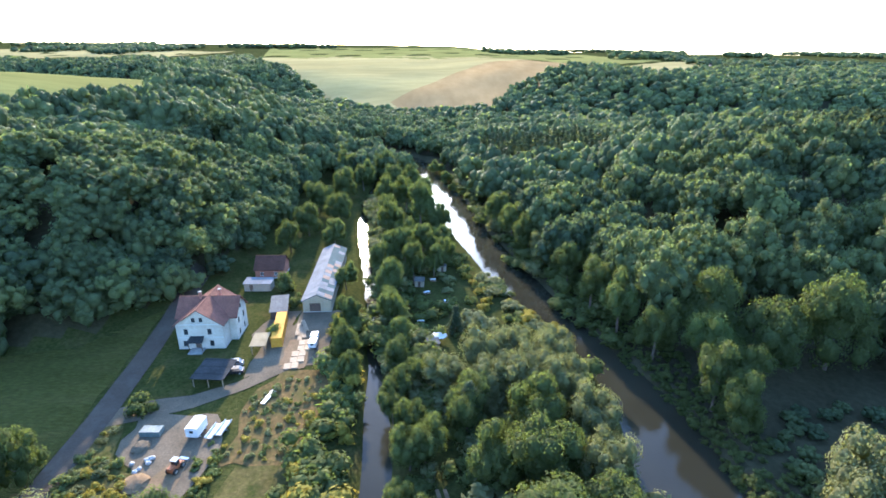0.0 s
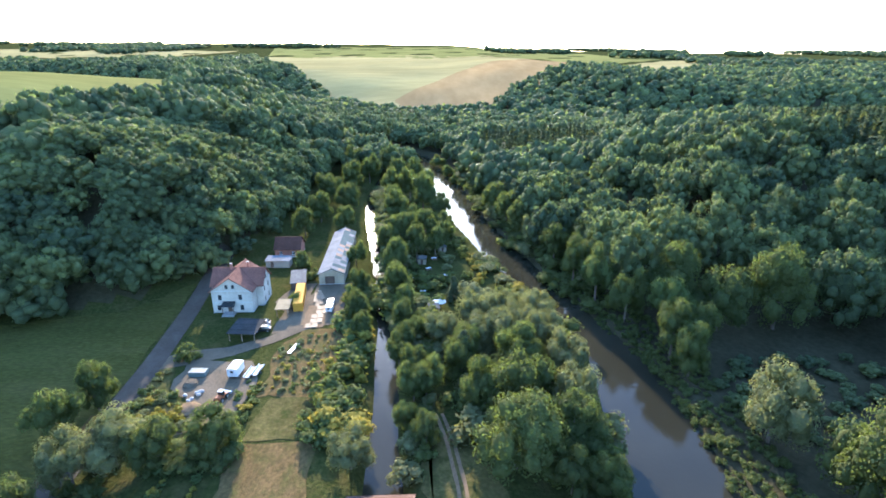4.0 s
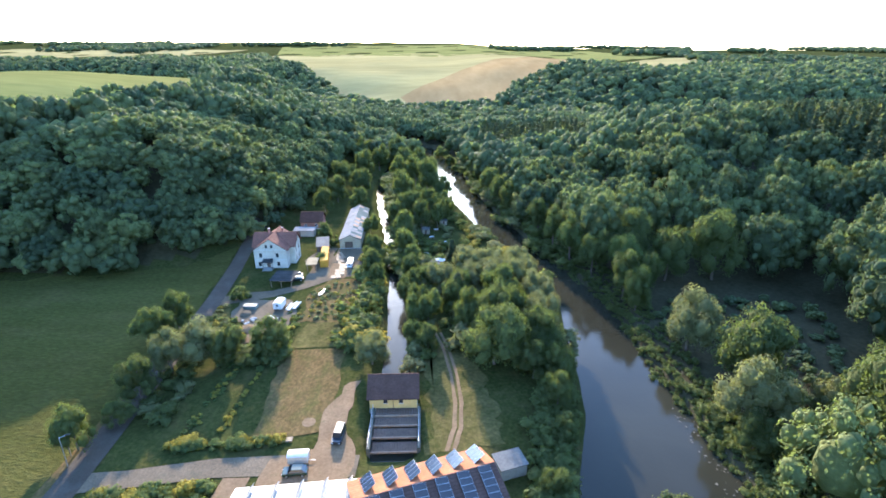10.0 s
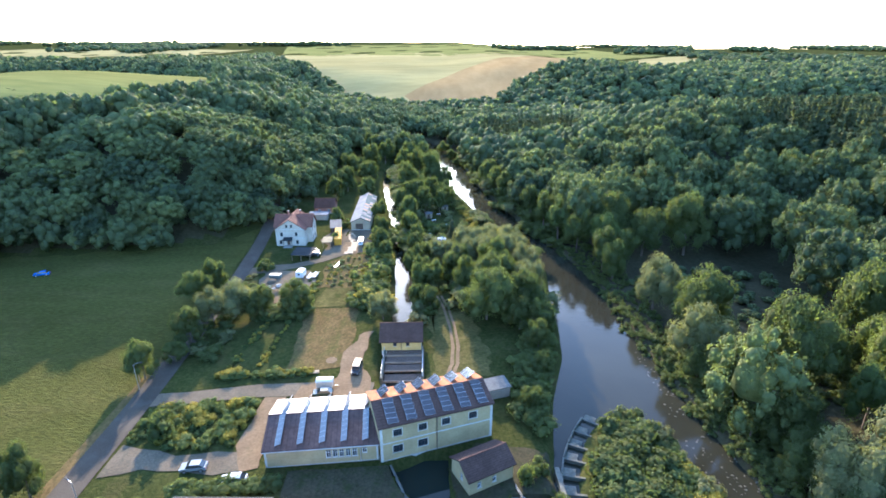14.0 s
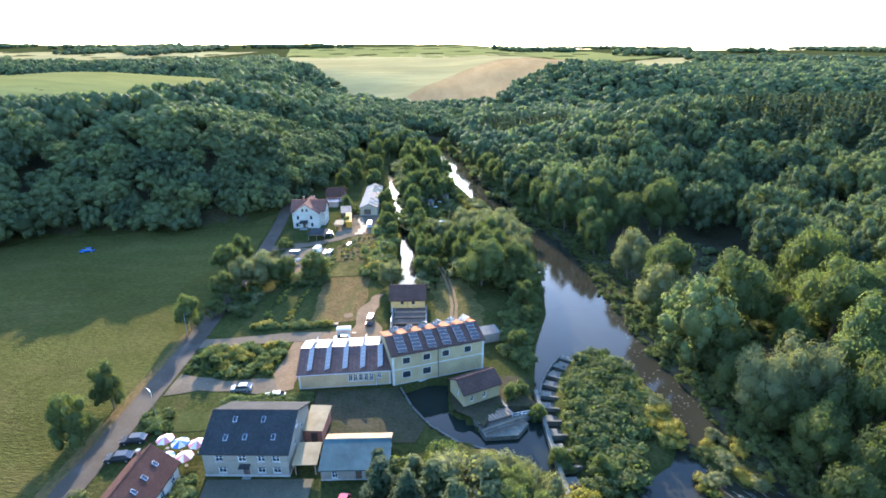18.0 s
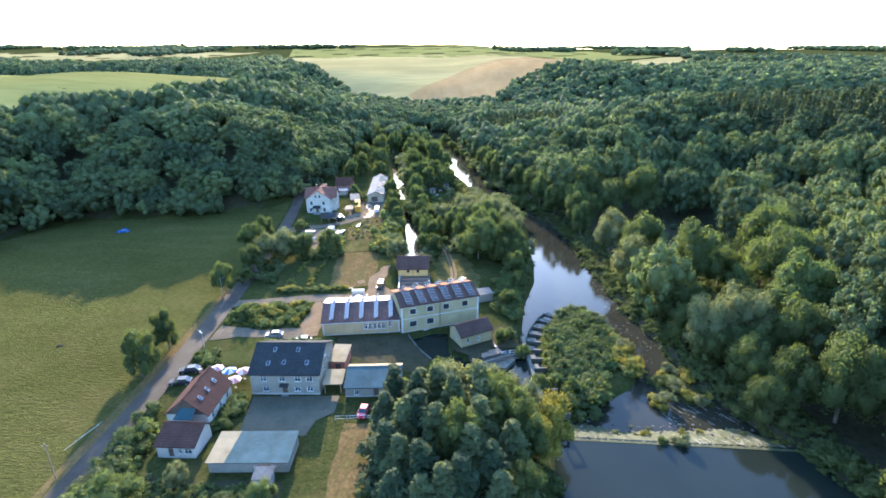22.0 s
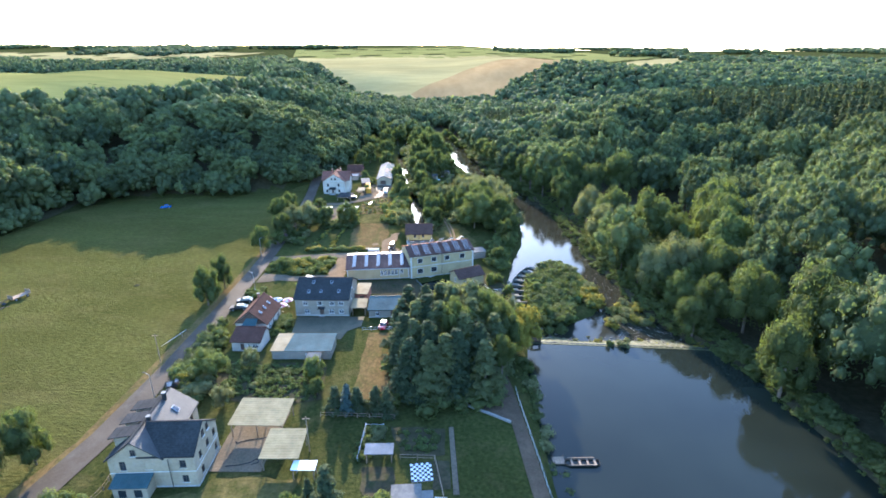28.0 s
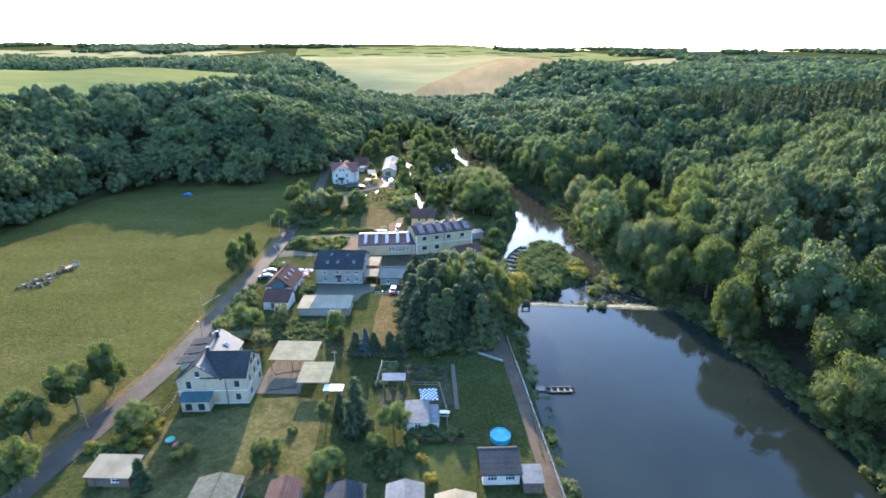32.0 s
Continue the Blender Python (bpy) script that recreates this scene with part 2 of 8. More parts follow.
def land(x, y):
    x, y = np.asarray(x, float), np.asarray(y, float)
    base = 0.25 + 1.75 * sstep(30.0, -85.0, y) + 0.005 * np.clip(-85 - y, 0, 200)
    base = base + 0.012 * np.clip(-62 - x, 0, 120)
    dl, dr, df = inside_depth(x, y, LEFT_HILL), inside_depth(x, y, RIGHT_HILL), inside_depth(x, y, FAR_HILL)
    hl = 14 * sstep(-8, 42, dl) + 14 * sstep(20, 78, dl) + 14 * sstep(110, 260, dl) + 0.020 * np.clip(-x - 150 + (y - 250) * 0.5, 0, 420) * sstep(60, 130, dl) + 16 * np.exp(-((x + 225) ** 2 + (y - 380) ** 2) / 16200.0) + 7 * np.exp(-((x + 212) ** 2 + (y - 468) ** 2) / 5000.0) + 0.012 * np.clip(dl - 400, 0, 2200) + 11 * np.exp(-((x + 84) ** 2 + (y - 150) ** 2) / 1500.0) * sstep(0, 25, dl)
    rise = np.interp(y, [-20, 40, 100, 163, 220, 300, 395, 460], [46, 43, 38, 32, 26, 15, 4, 3])
    hr = rise * sstep(-4, 145, dr) + 0.02 * np.clip(dr - 120, 0, 900)
    width = 95 + 325 * np.exp(-((x - 70) / 150.0) ** 2)
    hf = (43 - 17 * sstep(150, 420, x)) * (1 - np.exp(-(np.clip(df, 0, 5000) / (0.62 * width)) ** 1.5)) + (0.058 - 0.013 * sstep(-300, 1300, x)) * np.clip(df, 0, 1900)
    h = np.maximum(np.maximum(base, hl * 1.0), np.maximum(hr, hf))
    h = h + np.where((dl > 0) | (dr > 0) | (df > 0), 1, 0) * 1.5 * np.sin(x * 0.031 + 1.3) * np.sin(y * 0.027) * sstep(0, 60, np.maximum(np.maximum(dl, dr), df))
    down = sstep(0.2, -1.0, y - weir_line(x))            # 1 above the weir
    level = -1.55 + 1.85 * down
    d = inside_depth(x, y, RIVER_POLY)
    h = h + (level - 1.4 - h) * sstep(-2.2, 1.6, d)
    d = inside_depth(x, y, RACE_POLY)
    h = h + (-2.6 - h) * sstep(-1.0, 0.8, d)
    d = inside_depth(x, y, POND)
    h = h + (-2.4 - h) * sstep(-0.3, 0.6, d)
    for poly, top in ((ISLAND, -0.6), (BAR_A, -1.15), (BAR_B, -1.1), (BAR_C, -1.68)):
        d = inside_depth(x, y, poly)
        h = np.maximum(h, -3 + (top + 3) * sstep(-1.5, 1.5, d))
    return h


def ground(x, y):
    return float(land(np.array([x]), np.array([y]))[0])


def mesh_np(name, verts, faces, mat, tint=None, smooth=False):
    """A mesh from arrays: faces all of one size."""
    me = bpy.data.meshes.new(name)
    verts, faces = np.asarray(verts, np.float32), np.asarray(faces, np.int32)
    n = faces.shape[1]
    me.vertices.add(len(verts))
    me.vertices.foreach_set("co", verts.ravel())
    me.loops.add(faces.size)
    me.loops.foreach_set("vertex_index", faces.ravel())
    me.polygons.add(len(faces))
    me.polygons.foreach_set("loop_start", np.arange(0, faces.size, n, dtype=np.int32))
    if smooth:
        me.polygons.foreach_set("use_smooth", np.ones(len(faces), bool))
    if tint is not None:
        at = me.attributes.new("tint", "FLOAT", "POINT")
        at.data.foreach_set("value", np.asarray(tint, np.float32))
    me.update(calc_edges=True)
    me.materials.append(mat)
    return me


def spread(*spans):
    out = []
    for a, b, step in spans:
        out += list(np.arange(a, b, step))
    return np.array(out + [spans[-1][1]])


def grid_faces(nx, ny):
    i = np.arange(nx * ny).reshape(ny, nx)
    return np.stack([i[:-1, :-1], i[:-1, 1:], i[1:, 1:], i[1:, :-1]], -1).reshape(-1, 4)


gx = spread((-4000, -800, 160), (-800, -300, 25), (-300, -70, 6), (-70, 75, 1.6), (75, 250, 6), (250, 800, 25), (800, 4000, 160))
gy = spread((-600, -180, 25), (-180, 60, 1.8), (60, 350, 3), (350, 700, 9), (700, 1500, 40), (1500, 4800, 150))
X, Y = np.meshgrid(gx, gy)
Z = land(X, Y)
ground_mesh = mesh_np("ground", np.stack([X, Y, Z], -1).reshape(-1, 3), grid_faces(len(gx), len(gy)), M["grass"], smooth=True)
ground_mesh.materials.append(M["forest_floor"])
cx, cy = (X[:-1, :-1] + X[1:, 1:]) / 2, (Y[:-1, :-1] + Y[1:, 1:]) / 2
bank = np.interp(cy, [r[0] for r in RIVER], [r[2] for r in RIVER])
shady = (inside_depth(cx, cy, LEFT_HILL) > 4) & (inside_depth(cx, cy, GREEN_FIELD) < -4) | ((cx > bank - 1.5) & (cy < 460)) | ((cy > 300) & (inside_depth(cx, cy, FAR_HILL) < 150) & (inside_depth(cx, cy, LEFT_HILL) < 0))
ground_mesh.polygons.foreach_set("material_index", shady.ravel().astype(np.int32))
ground_ob = tagged(new("ground", ground_mesh), "grassy valley floor rising into wooded hills and farmland", "ground", kind="structure")


def drape(name, poly, mat, lift=0.05, cell=5.0, label="", category="ground", soft=0.0):
    """A sheet of ground cover laid over the land inside a polygon."""
    bm = bmesh.new()
    vs = [bm.verts.new((x, y, 0)) for x, y in poly]
    bm.faces.new(vs)
    bmesh.ops.triangulate(bm, faces=bm.faces[:])
    lo = [min(p[i] for p in poly) for i in (0, 1)]
    hi = [max(p[i] for p in poly) for i in (0, 1)]
    for axis in (0, 1):
        at = math.floor(lo[axis] / cell) * cell + cell
        while at < hi[axis]:
            co, no = [0, 0, 0], [0, 0, 0]
            co[axis], no[axis] = at, 1
            bmesh.ops.bisect_plane(bm, geom=bm.verts[:] + bm.edges[:] + bm.faces[:], plane_co=co, plane_no=no)
            at += cell
    bmesh.ops.triangulate(bm, faces=bm.faces[:])
    xs, ys = np.array([v.co.x for v in bm.verts]), np.array([v.co.y for v in bm.verts])
    for v, z in zip(bm.verts, land(xs, ys)):
        v.co.z = z + lift
    bm.normal_update()
    for f in bm.faces:
        if f.normal.z < 0:
            f.normal_flip()
    me = bpy.data.meshes.new(name)
    bm.to_mesh(me)
    bm.free()
    me.materials.append(mat)
    return tagged(new(name, me), label, category, kind="structure")


def strip(points, half):
    """A band's outline along a line of (x, y) or (x, y, half width)."""
    a, b = [], []
    for i, p in enumerate(points):
        q0, q1 = points[max(i - 1, 0)], points[min(i + 1, len(points) - 1)]
        d = Vector((q1[0] - q0[0], q1[1] - q0[1])).normalized()
        w = p[2] if len(p) > 2 else half
        a.append((p[0] - d.y * w, p[1] + d.x * w))
        b.append((p[0] + d.y * w, p[1] - d.x * w))
    return a + b[::-1]


def ragged(poly, step=4.0, amp=0.8, seed=1):
    """The same outline with an uneven edge."""
    rng = random.Random(seed)
    out = []
    for (ax, ay), (bx, by) in zip(poly, poly[1:] + poly[:1]):
        n = max(1, int(math.hypot(bx - ax, by - ay) / step))
        for k in range(n):
            t = k / n
            out.append((ax + (bx - ax) * t + rng.uniform(-amp, amp), ay + (by - ay) * t + rng.uniform(-amp, amp)))
    return out


ROAD = [(-70, -180), (-65.5, -108), (-62.0, -90), (-58.5, -70), (-57.3, -48), (-57.2, -20), (-57.6, 10), (-58.2, 30), (-58.8, 45), (-59.3, 66), (-60.2, 84), (-62.3, 106), (-65, 127), (-66, 150)]
# the meadow and the fields
drape("meadow", ragged([(-61.5, -170), (-60.5, -72), (-60.2, -20), (-61.2, 30), (-62.3, 66), (-65, 104), (-67, 124), (-66, 130), (-80, 108), (-110, 101), (-148, 96), (-159, 79), (-163, 43), (-166, 3), (-172, -52), (-185, -145)], 6, 1.0, 3), M["meadow"], 0.06, 6, "mown green meadow beside the lane", "meadow")
drape("hay_field", ragged([(-33.5, 57.5), (-19.2, 57), (-18.6, 29), (-27.5, 27.5), (-32, 28)], 3, 0.5, 4), M["dry"], 0.09, 3, "dry mown grass plot between hedges and mill race", "field")
drape("crop_plot", ragged([(-31.0, 70), (-20.4, 70), (-19.3, 58), (-32.8, 58)], 3, 0.3, 5), M["dry_lawn"], 0.09, 3, "small green vegetable plot with planted rows", "field")
drape("dry_lawn", ragged([(-17.4, -34.5), (-9.0, -34.5), (-7.8, -61), (-17.6, -61)], 3, 0.25, 6), M["dry"], 0.09, 3, "sun-dried mown lawn beside tall spruces", "lawn")
drape("track_lawn", ragged([(0.2, 62), (9, 58), (14, 34), (13, 24), (0.2, 22)], 2, 1.3, 7), M["dry_lawn"], 0.05, 3, "dry grass strip with wheel tracks", "lawn")
drape("stubble_field", [(5, 592), (60, 600), (130, 650), (215, 790), (330, 960), (430, 1180), (250, 1200), (111, 1027), (-35, 714)], M["stubble"], 0.8, 20, "harvested golden stubble field on the far slope", "field")
drape("pale_field", [(-35, 714), (111, 1027), (250, 1200), (150, 1500), (-450, 1500), (-350, 1180), (-270, 1032), (-205, 930), (-118, 745), (-45, 640), (5, 592)], M["pale_crop"], 0.75, 30, "pale green sunlit field on the far hill", "field")
drape("upper_field", [(-420, 1506), (150, 1506), (430, 1200), (700, 1500), (500, 2300), (-600, 2300)], M["crop"], 0.8, 40, "green field below the far horizon", "field")
drape("upper_stubble", [(-1700, 1500), (-700, 1400), (-620, 1900), (-1900, 2000)], M["pale_crop"], 0.8, 40, "pale harvested field on the far plateau", "field")
drape("village_field", [(390, 960), (640, 860), (1000, 830), (1500, 980), (1500, 1440), (820, 1495), (715, 1480), (480, 1210)], M["pale_crop"], 0.8, 40, "pale field beside the far village", "field")
drape("hill_field", [(-152, 274), (-165, 335), (-184, 400), (-206, 475), (-262, 560), (-420, 650), (-700, 700), (-1100, 720), (-1100, -100), (-300, -60), (-262, 20), (-250, 85), (-222, 150), (-186, 232)], M["crop"], 0.4, 20, "green crop field on the hilltop above the forest", "field")
drape("road", strip(ROAD, 2.4), M["asphalt"], 0.12, 4, "narrow grey asphalt lane", "road")
drape("side_lane", strip([(-58.5, 17.5, 2.2), (-50, 18.2, 2.0), (-36, 20.3, 2.2), (-24, 20.6, 2.3), (-12, 20.0, 2.5)], 2), M["gravel"], 0.11, 3, "gravel side lane towards the mill", "lane")
drape("yard_lane", strip([(-60, 83, 2.5), (-52, 86, 3.0), (-45, 88, 2.2), (-37, 93, 1.8), (-30, 100, 2.0), (-25, 105, 3.0)], 2), M["gravel"], 0.11, 3, "grey gravel lane into the villa yard", "lane")
drape("hall_yard", ragged([(-31, 98), (-22, 101), (-20.5, 126), (-31.5, 126), (-33, 108)], 3, 0.5, 8), M["gravel"], 0.08, 3, "gravel yard before the storage hall", "yard")
drape("villa_yard", ragged([(-37.6, 95.5), (-31.6, 99.5), (-32.2, 126), (-38, 126), (-41.5, 114), (-37.8, 108)], 3, 0.6, 34), M["gravel"], 0.06, 3, "worn gravelly yard between villa and hall", "yard")
drape("machine_yard", ragged([(-53, 84.5), (-38, 84), (-34.5, 74), (-38, 60), (-42, 58), (-45, 68), (-52, 74)], 3, 0.7, 9), M["gravel"], 0.08, 3, "gravel machine yard with dumped material", "yard")
drape("grey_yard", [(-36.5, -25.6), (-19.5, -25.9), (-19.5, -31), (-22.6, -33.5), (-23.5, -37.5), (-35.5, -37.5)], M["paving"], 0.1, 3, "paved yard behind the grey house", "yard")
drape("car_park", ragged([(-54.5, 5.0), (-44, 2.2), (-30, 3.0), (-28.8, -0.8), (-36, -2.8), (-48, -0.8), (-54.5, -3)], 3, 0.3, 10), M["gravel"], 0.09, 3, "gravel parking strip beside the lane", "yard")
drape("mill_yard", ragged([(-23.5, -2.2), (-7.2, -1.4), (-5.0, -7.0), (-1.6, -13), (-3.5, -18), (-18.5, -17.6), (-23.5, -9.5)], 3, 0.3, 14), M["earth"], 0.07, 3, "dark bare earth yard before the mill", "yard")
drape("road_verge", strip([(-61.2, -72, 1.0), (-60.5, -48, 1.2), (-60.5, -20, 1.1), (-60.9, 10, 0.9), (-61.2, 30, 0.6), (-62.6, 66, 0.6)], 0.7), M["dry"], 0.10, 3, "dry yellow grass verge along the lane", "verge")
drape("near_verge", strip([(-73.5, -150, 1.6), (-69.5, -110, 1.7), (-66.0, -92, 1.5), (-61.6, -72, 0.8)], 1), M["dry"], 0.10, 3, "dry yellow grass verge below the roadside trees", "verge")
drape("villa_lawn", ragged([(-52.0, -85.6), (-36.6, -82.8), (-36.4, -79.6), (-23.0, -80.4), (-22.6, -104), (-52.5, -103.5)], 3, 0.8, 15), M["dry_lawn"], 0.08, 3, "patchy dry lawn beside the slate villa", "lawn")
drape("beer_garden", ragged([(-50, -8), (-38.5, -8.5), (-38.2, -13), (-50, -14)], 3, 0.4, 16), M["lawn"], 0.07, 3, "small lawn beside the parked cars", "lawn")
drape("mill_path", ragged([(-33.5, 18), (-29.2, 18), (-29, -1), (-31.5, -2), (-34.5, 4)], 2, 0.3, 11), M["dirt"], 0.1, 3, "sandy path along the low mill building", "path")
drape("mill_forecourt", ragged([(-27, 22), (-20, 24), (-20, 34), (-16.5, 44), (-14.5, 44), (-15.5, 30), (-12.5, 22), (-13.5, 13.5), (-28, 13.5)], 2, 0.4, 12), M["dirt"], 0.13, 3, "bare dirt forecourt behind the mill", "yard")
for side in (-0.62, 0.62):
    drape("wheel_track", ragged(strip([(2.6 + side, 64, 0.3), (4.2 + side, 57, 0.34), (5.6 + side, 46, 0.3), (6.0 + side, 36, 0.36), (5.4 + side, 29, 0.4), (3.8 + side, 23, 0.42)], 0.3), 2, 0.08, 33), M["dirt"], 0.10, 2, "sandy wheel rut through the grass", "track")

drape("annex_yard", ragged([(2.6, -1.2), (3.4, -8), (6.5, -11), (9.2, -13.6), (13, -8.9), (20.2, -8.4), (20.4, 1.0), (14, 2.5), (8, 3.5)], 2, 0.3, 17), M["earth"], 0.08, 2, "bare earth round the turbine house", "yard")
drape("garden_path", [(0.7, -69.2), (1.5, -69.2), (1.8, -84.1), (0.9, -84.1)], M["gravel"], 0.12, 2, "narrow gravel garden path", "path")
drape("garden_bed", ragged([(-2.0, -77.2), (0.6, -77.2), (0.6, -83), (-2.1, -83)], 2, 0.2, 18), M["earth"], 0.10, 2, "dark dug garden bed", "bed")
drape("vegetable_plot", ragged([(-9.6, -69.0), (0.2, -69.4), (0.0, -76), (-7.2, -76)], 2, 0.3, 19), M["forest_floor"], 0.09, 2, "shaded vegetable plot behind the hut", "bed")
drape("bare_yard", ragged([(-13.8, -78.5), (-8.2, -78.5), (-8.2, -86), (-12.0, -86.5)], 2, 0.4, 20), M["earth"], 0.09, 2, "trodden bare earth beside the garden hut", "yard")
drape("waste_ground", ragged([(-34.5, 70.5), (-20.5, 70.5), (-19.5, 98), (-30, 97.5), (-34.5, 88), (-33, 78)], 3, 0.7, 22), M["dry"], 0.07, 3, "rough waste ground with dry weeds", "ground")
drape("yard_margin", ragged([(-57, 60), (-43, 57.5), (-44.5, 67), (-52.5, 73), (-55.5, 83), (-58, 83)], 3, 0.7, 23), M["dry_lawn"], 0.07, 3, "rough dry ground between lane and yard", "ground")

drape("timber_yard", ragged([(-31, 98.5), (-25.3, 98.5), (-24.8, 108), (-27, 110), (-30, 108)], 2, 0.4, 27), M["dirt"], 0.16, 3, "sandy patch strewn with timber before the hall", "yard")
drape("sand_drive", ragged([(-45.5, 59.5), (-38.6, 62.5), (-39.0, 68), (-39.2, 74.5), (-41.0, 74.5), (-42.6, 69.5), (-44.5, 66)], 2, 0.4, 31), M["dirt"], 0.13, 2, "sandy worn drive through the machine yard", "yard")
drape("slab_yard", ragged([(-31.2, 99.8), (-24.6, 102.6), (-26.2, 111.2), (-31.6, 110.8)], 2, 0.3, 32), M["dirt"], 0.18, 2, "pale sandy slabs before the storage hall", "yard")
drape("shared_plot", ragged([(-7.4, -93.2), (4.2, -93.4), (3.8, -107), (-8.2, -107)], 3, 0.5, 28), M["lawn"], 0.07, 3, "worn green plot between the huts", "ground")
drape("kitchen_garden", ragged([(-48, -46.5), (-25, -48.5), (-23.5, -61), (-30, -62.5), (-43, -60), (-49, -56)], 3, 0.5, 26), M["forest_floor"], 0.07, 3, "dark dug kitchen garden", "garden")

# water
def sheet(name, poly, z, mat, label, category="water"):
    bm = bmesh.new()
    bm.faces.new([bm.verts.new((x, y, z)) for x, y in poly])
    bmesh.ops.triangulate(bm, faces=bm.faces[:])
    for f in bm.faces:
        f.normal_update()
        if f.normal.z < 0:
            f.normal_flip()
    me = bpy.data.meshes.new(name)
    bm.to_mesh(me)
    bm.free()
    me.materials.append(mat)
    return tagged(new(name, me), label, category, kind="structure")


sheet("river_water", [(l - 5, y) for y, l, r in RIVER if y > -41] + [(r + 6, y) for y, l, r in reversed(RIVER) if y > -41], -1.55, M["river"], "brown shallow river reflecting the sky")
sheet("dammed_water", [(l - 2.5, y) for y, l, r in RIVER if y < -41] + [(18, -37.3), (64.5, -42.1)] + [(r + 6, y) for y, l, r in reversed(RIVER) if y < -41], 0.3, M["pond"], "calm dark dammed river above the weir")
sheet("race_water", [(l - 1.0, y) for y, l, r in RACE[2:]] + [(r + 1.0, y) for y, l, r in reversed(RACE[2:])], -1.2, M["river"], "narrow mill race reflecting the sky")
sheet("mill_pond_water", [(-8.0, -0.6), (-5.5, -8), (-1.8, -13.5), (3.5, -18.2), (12, -21.5), (20.9, -27), (20.9, -5), (12.5, 0), (3.5, 2.9)], -0.75, M["pond"], "still mill pond below the mill wall")

# ---- plants ----
_b = bmesh.new()
bmesh.ops.create_icosphere(_b, subdivisions=1, radius=1.0)
ICO_V = np.array([v.co[:] for v in _b.verts])
ICO_F = np.array([[v.index for v in f.verts] for f in _b.faces])
_b.free()


def unit(v):
    return v / np.maximum(np.linalg.norm(v, axis=-1, keepdims=True), 1e-9)


def leaf_quads(pos, nrm, size, rng, long=1.5):
    """Small pointed leaf sprays (two triangles each) at pos, facing about nrm."""
    n = len(pos)
    nrm = unit(nrm + rng.normal(0, 0.3, (n, 3)))
    u = unit(np.cross(nrm, rng.normal(0, 1, (n, 3))))
    v = np.cross(nrm, u)
    s = size * rng.uniform(0.6, 1.35, (n, 1))
    bend = nrm * s * rng.uniform(-0.25, 0.25, (n, 1))
    V = np.stack([pos - u * s * 0.5 * long, pos - v * s * 0.5 + bend, pos + u * s * 0.5 * long, pos + v * s * 0.5 + bend], 1).reshape(-1, 3)
    i = np.arange(n)[:, None] * 4
    F = np.concatenate([i + [0, 1, 2], i + [0, 2, 3]], 0)
    return V, F


def crown(seed, lumps, count, size, shape="round", core=0.72):
    """A crown template of radius about 1 round the origin: leafy lumps with hollows between, over dark inner cores."""
    rng = np.random.default_rng(seed)
    if shape == "column":
        c = np.stack([rng.normal(0, 0.16, lumps), rng.normal(0, 0.16, lumps), np.linspace(-0.9, 0.85, lumps)], 1)
        r = 0.42 * (1.05 - 0.55 * np.abs(c[:, 2])) + rng.uniform(0, 0.08, lumps)
    elif shape == "bush":
        a = rng.uniform(0, 2 * np.pi, lumps)
        d = np.sqrt(rng.uniform(0, 1, lumps)) * 0.72
        c = np.stack([np.cos(a) * d, np.sin(a) * d, rng.uniform(-0.5, 0.35, lumps)], 1)
        r = rng.uniform(0.28, 0.5, lumps)
    elif shape == "forest":
        k = np.arange(lumps) + 0.5
        up = 1 - 1.62 * k / lumps
        a = k * 2.39996 + rng.normal(0, 0.35, lumps)
        flat = np.sqrt(np.maximum(1 - up * up, 0))
        d = unit(np.stack([np.cos(a) * flat, np.sin(a) * flat, up + rng.normal(0, 0.08, lumps)], 1))
        wide = 2.1 / math.sqrt(lumps)
        r = rng.uniform(0.62, 1.12, lumps) * wide * 0.72
        c = d * (rng.uniform(0.86, 1.08, lumps) - r * 0.85)[:, None]
        c = np.concatenate([c, [[0, 0, 0.05]]])
        r = np.concatenate([r, [0.62]])
    else:
        d = unit(rng.normal(0, 1, (lumps * 3, 3)))
        d = d[d[:, 2] > -0.55][:lumps]
        c = d * rng.uniform(0.38, 0.88, (len(d), 1))
        r = rng.uniform(0.19, 0.40, len(d))
        c = np.concatenate([c, [[0, 0, 0]]])
        r = np.concatenate([r, [0.55]])
    k = len(c)
    pick = rng.choice(k, count * 2, p=r ** 2 / np.sum(r ** 2))
    d = unit(rng.normal(0, 1, (count * 2, 3)) + [0, 0, 0.25])
    pos = c[pick] + d * r[pick][:, None] * rng.uniform(0.72, 1.14, (count * 2, 1))
    depth = np.min(np.linalg.norm(pos[:, None] - c[None], axis=2) / r[None], axis=1)
    keep = np.argsort(-depth)[:count]
    LV, LF = leaf_quads(pos[keep], d[keep], size, rng)
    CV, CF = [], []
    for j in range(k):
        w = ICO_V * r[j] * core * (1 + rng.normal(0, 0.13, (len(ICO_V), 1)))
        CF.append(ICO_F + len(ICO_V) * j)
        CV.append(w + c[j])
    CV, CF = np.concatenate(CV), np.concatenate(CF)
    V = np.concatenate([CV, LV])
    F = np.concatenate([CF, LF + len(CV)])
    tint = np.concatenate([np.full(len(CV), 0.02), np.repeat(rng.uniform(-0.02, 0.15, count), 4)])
    return V, F, tint


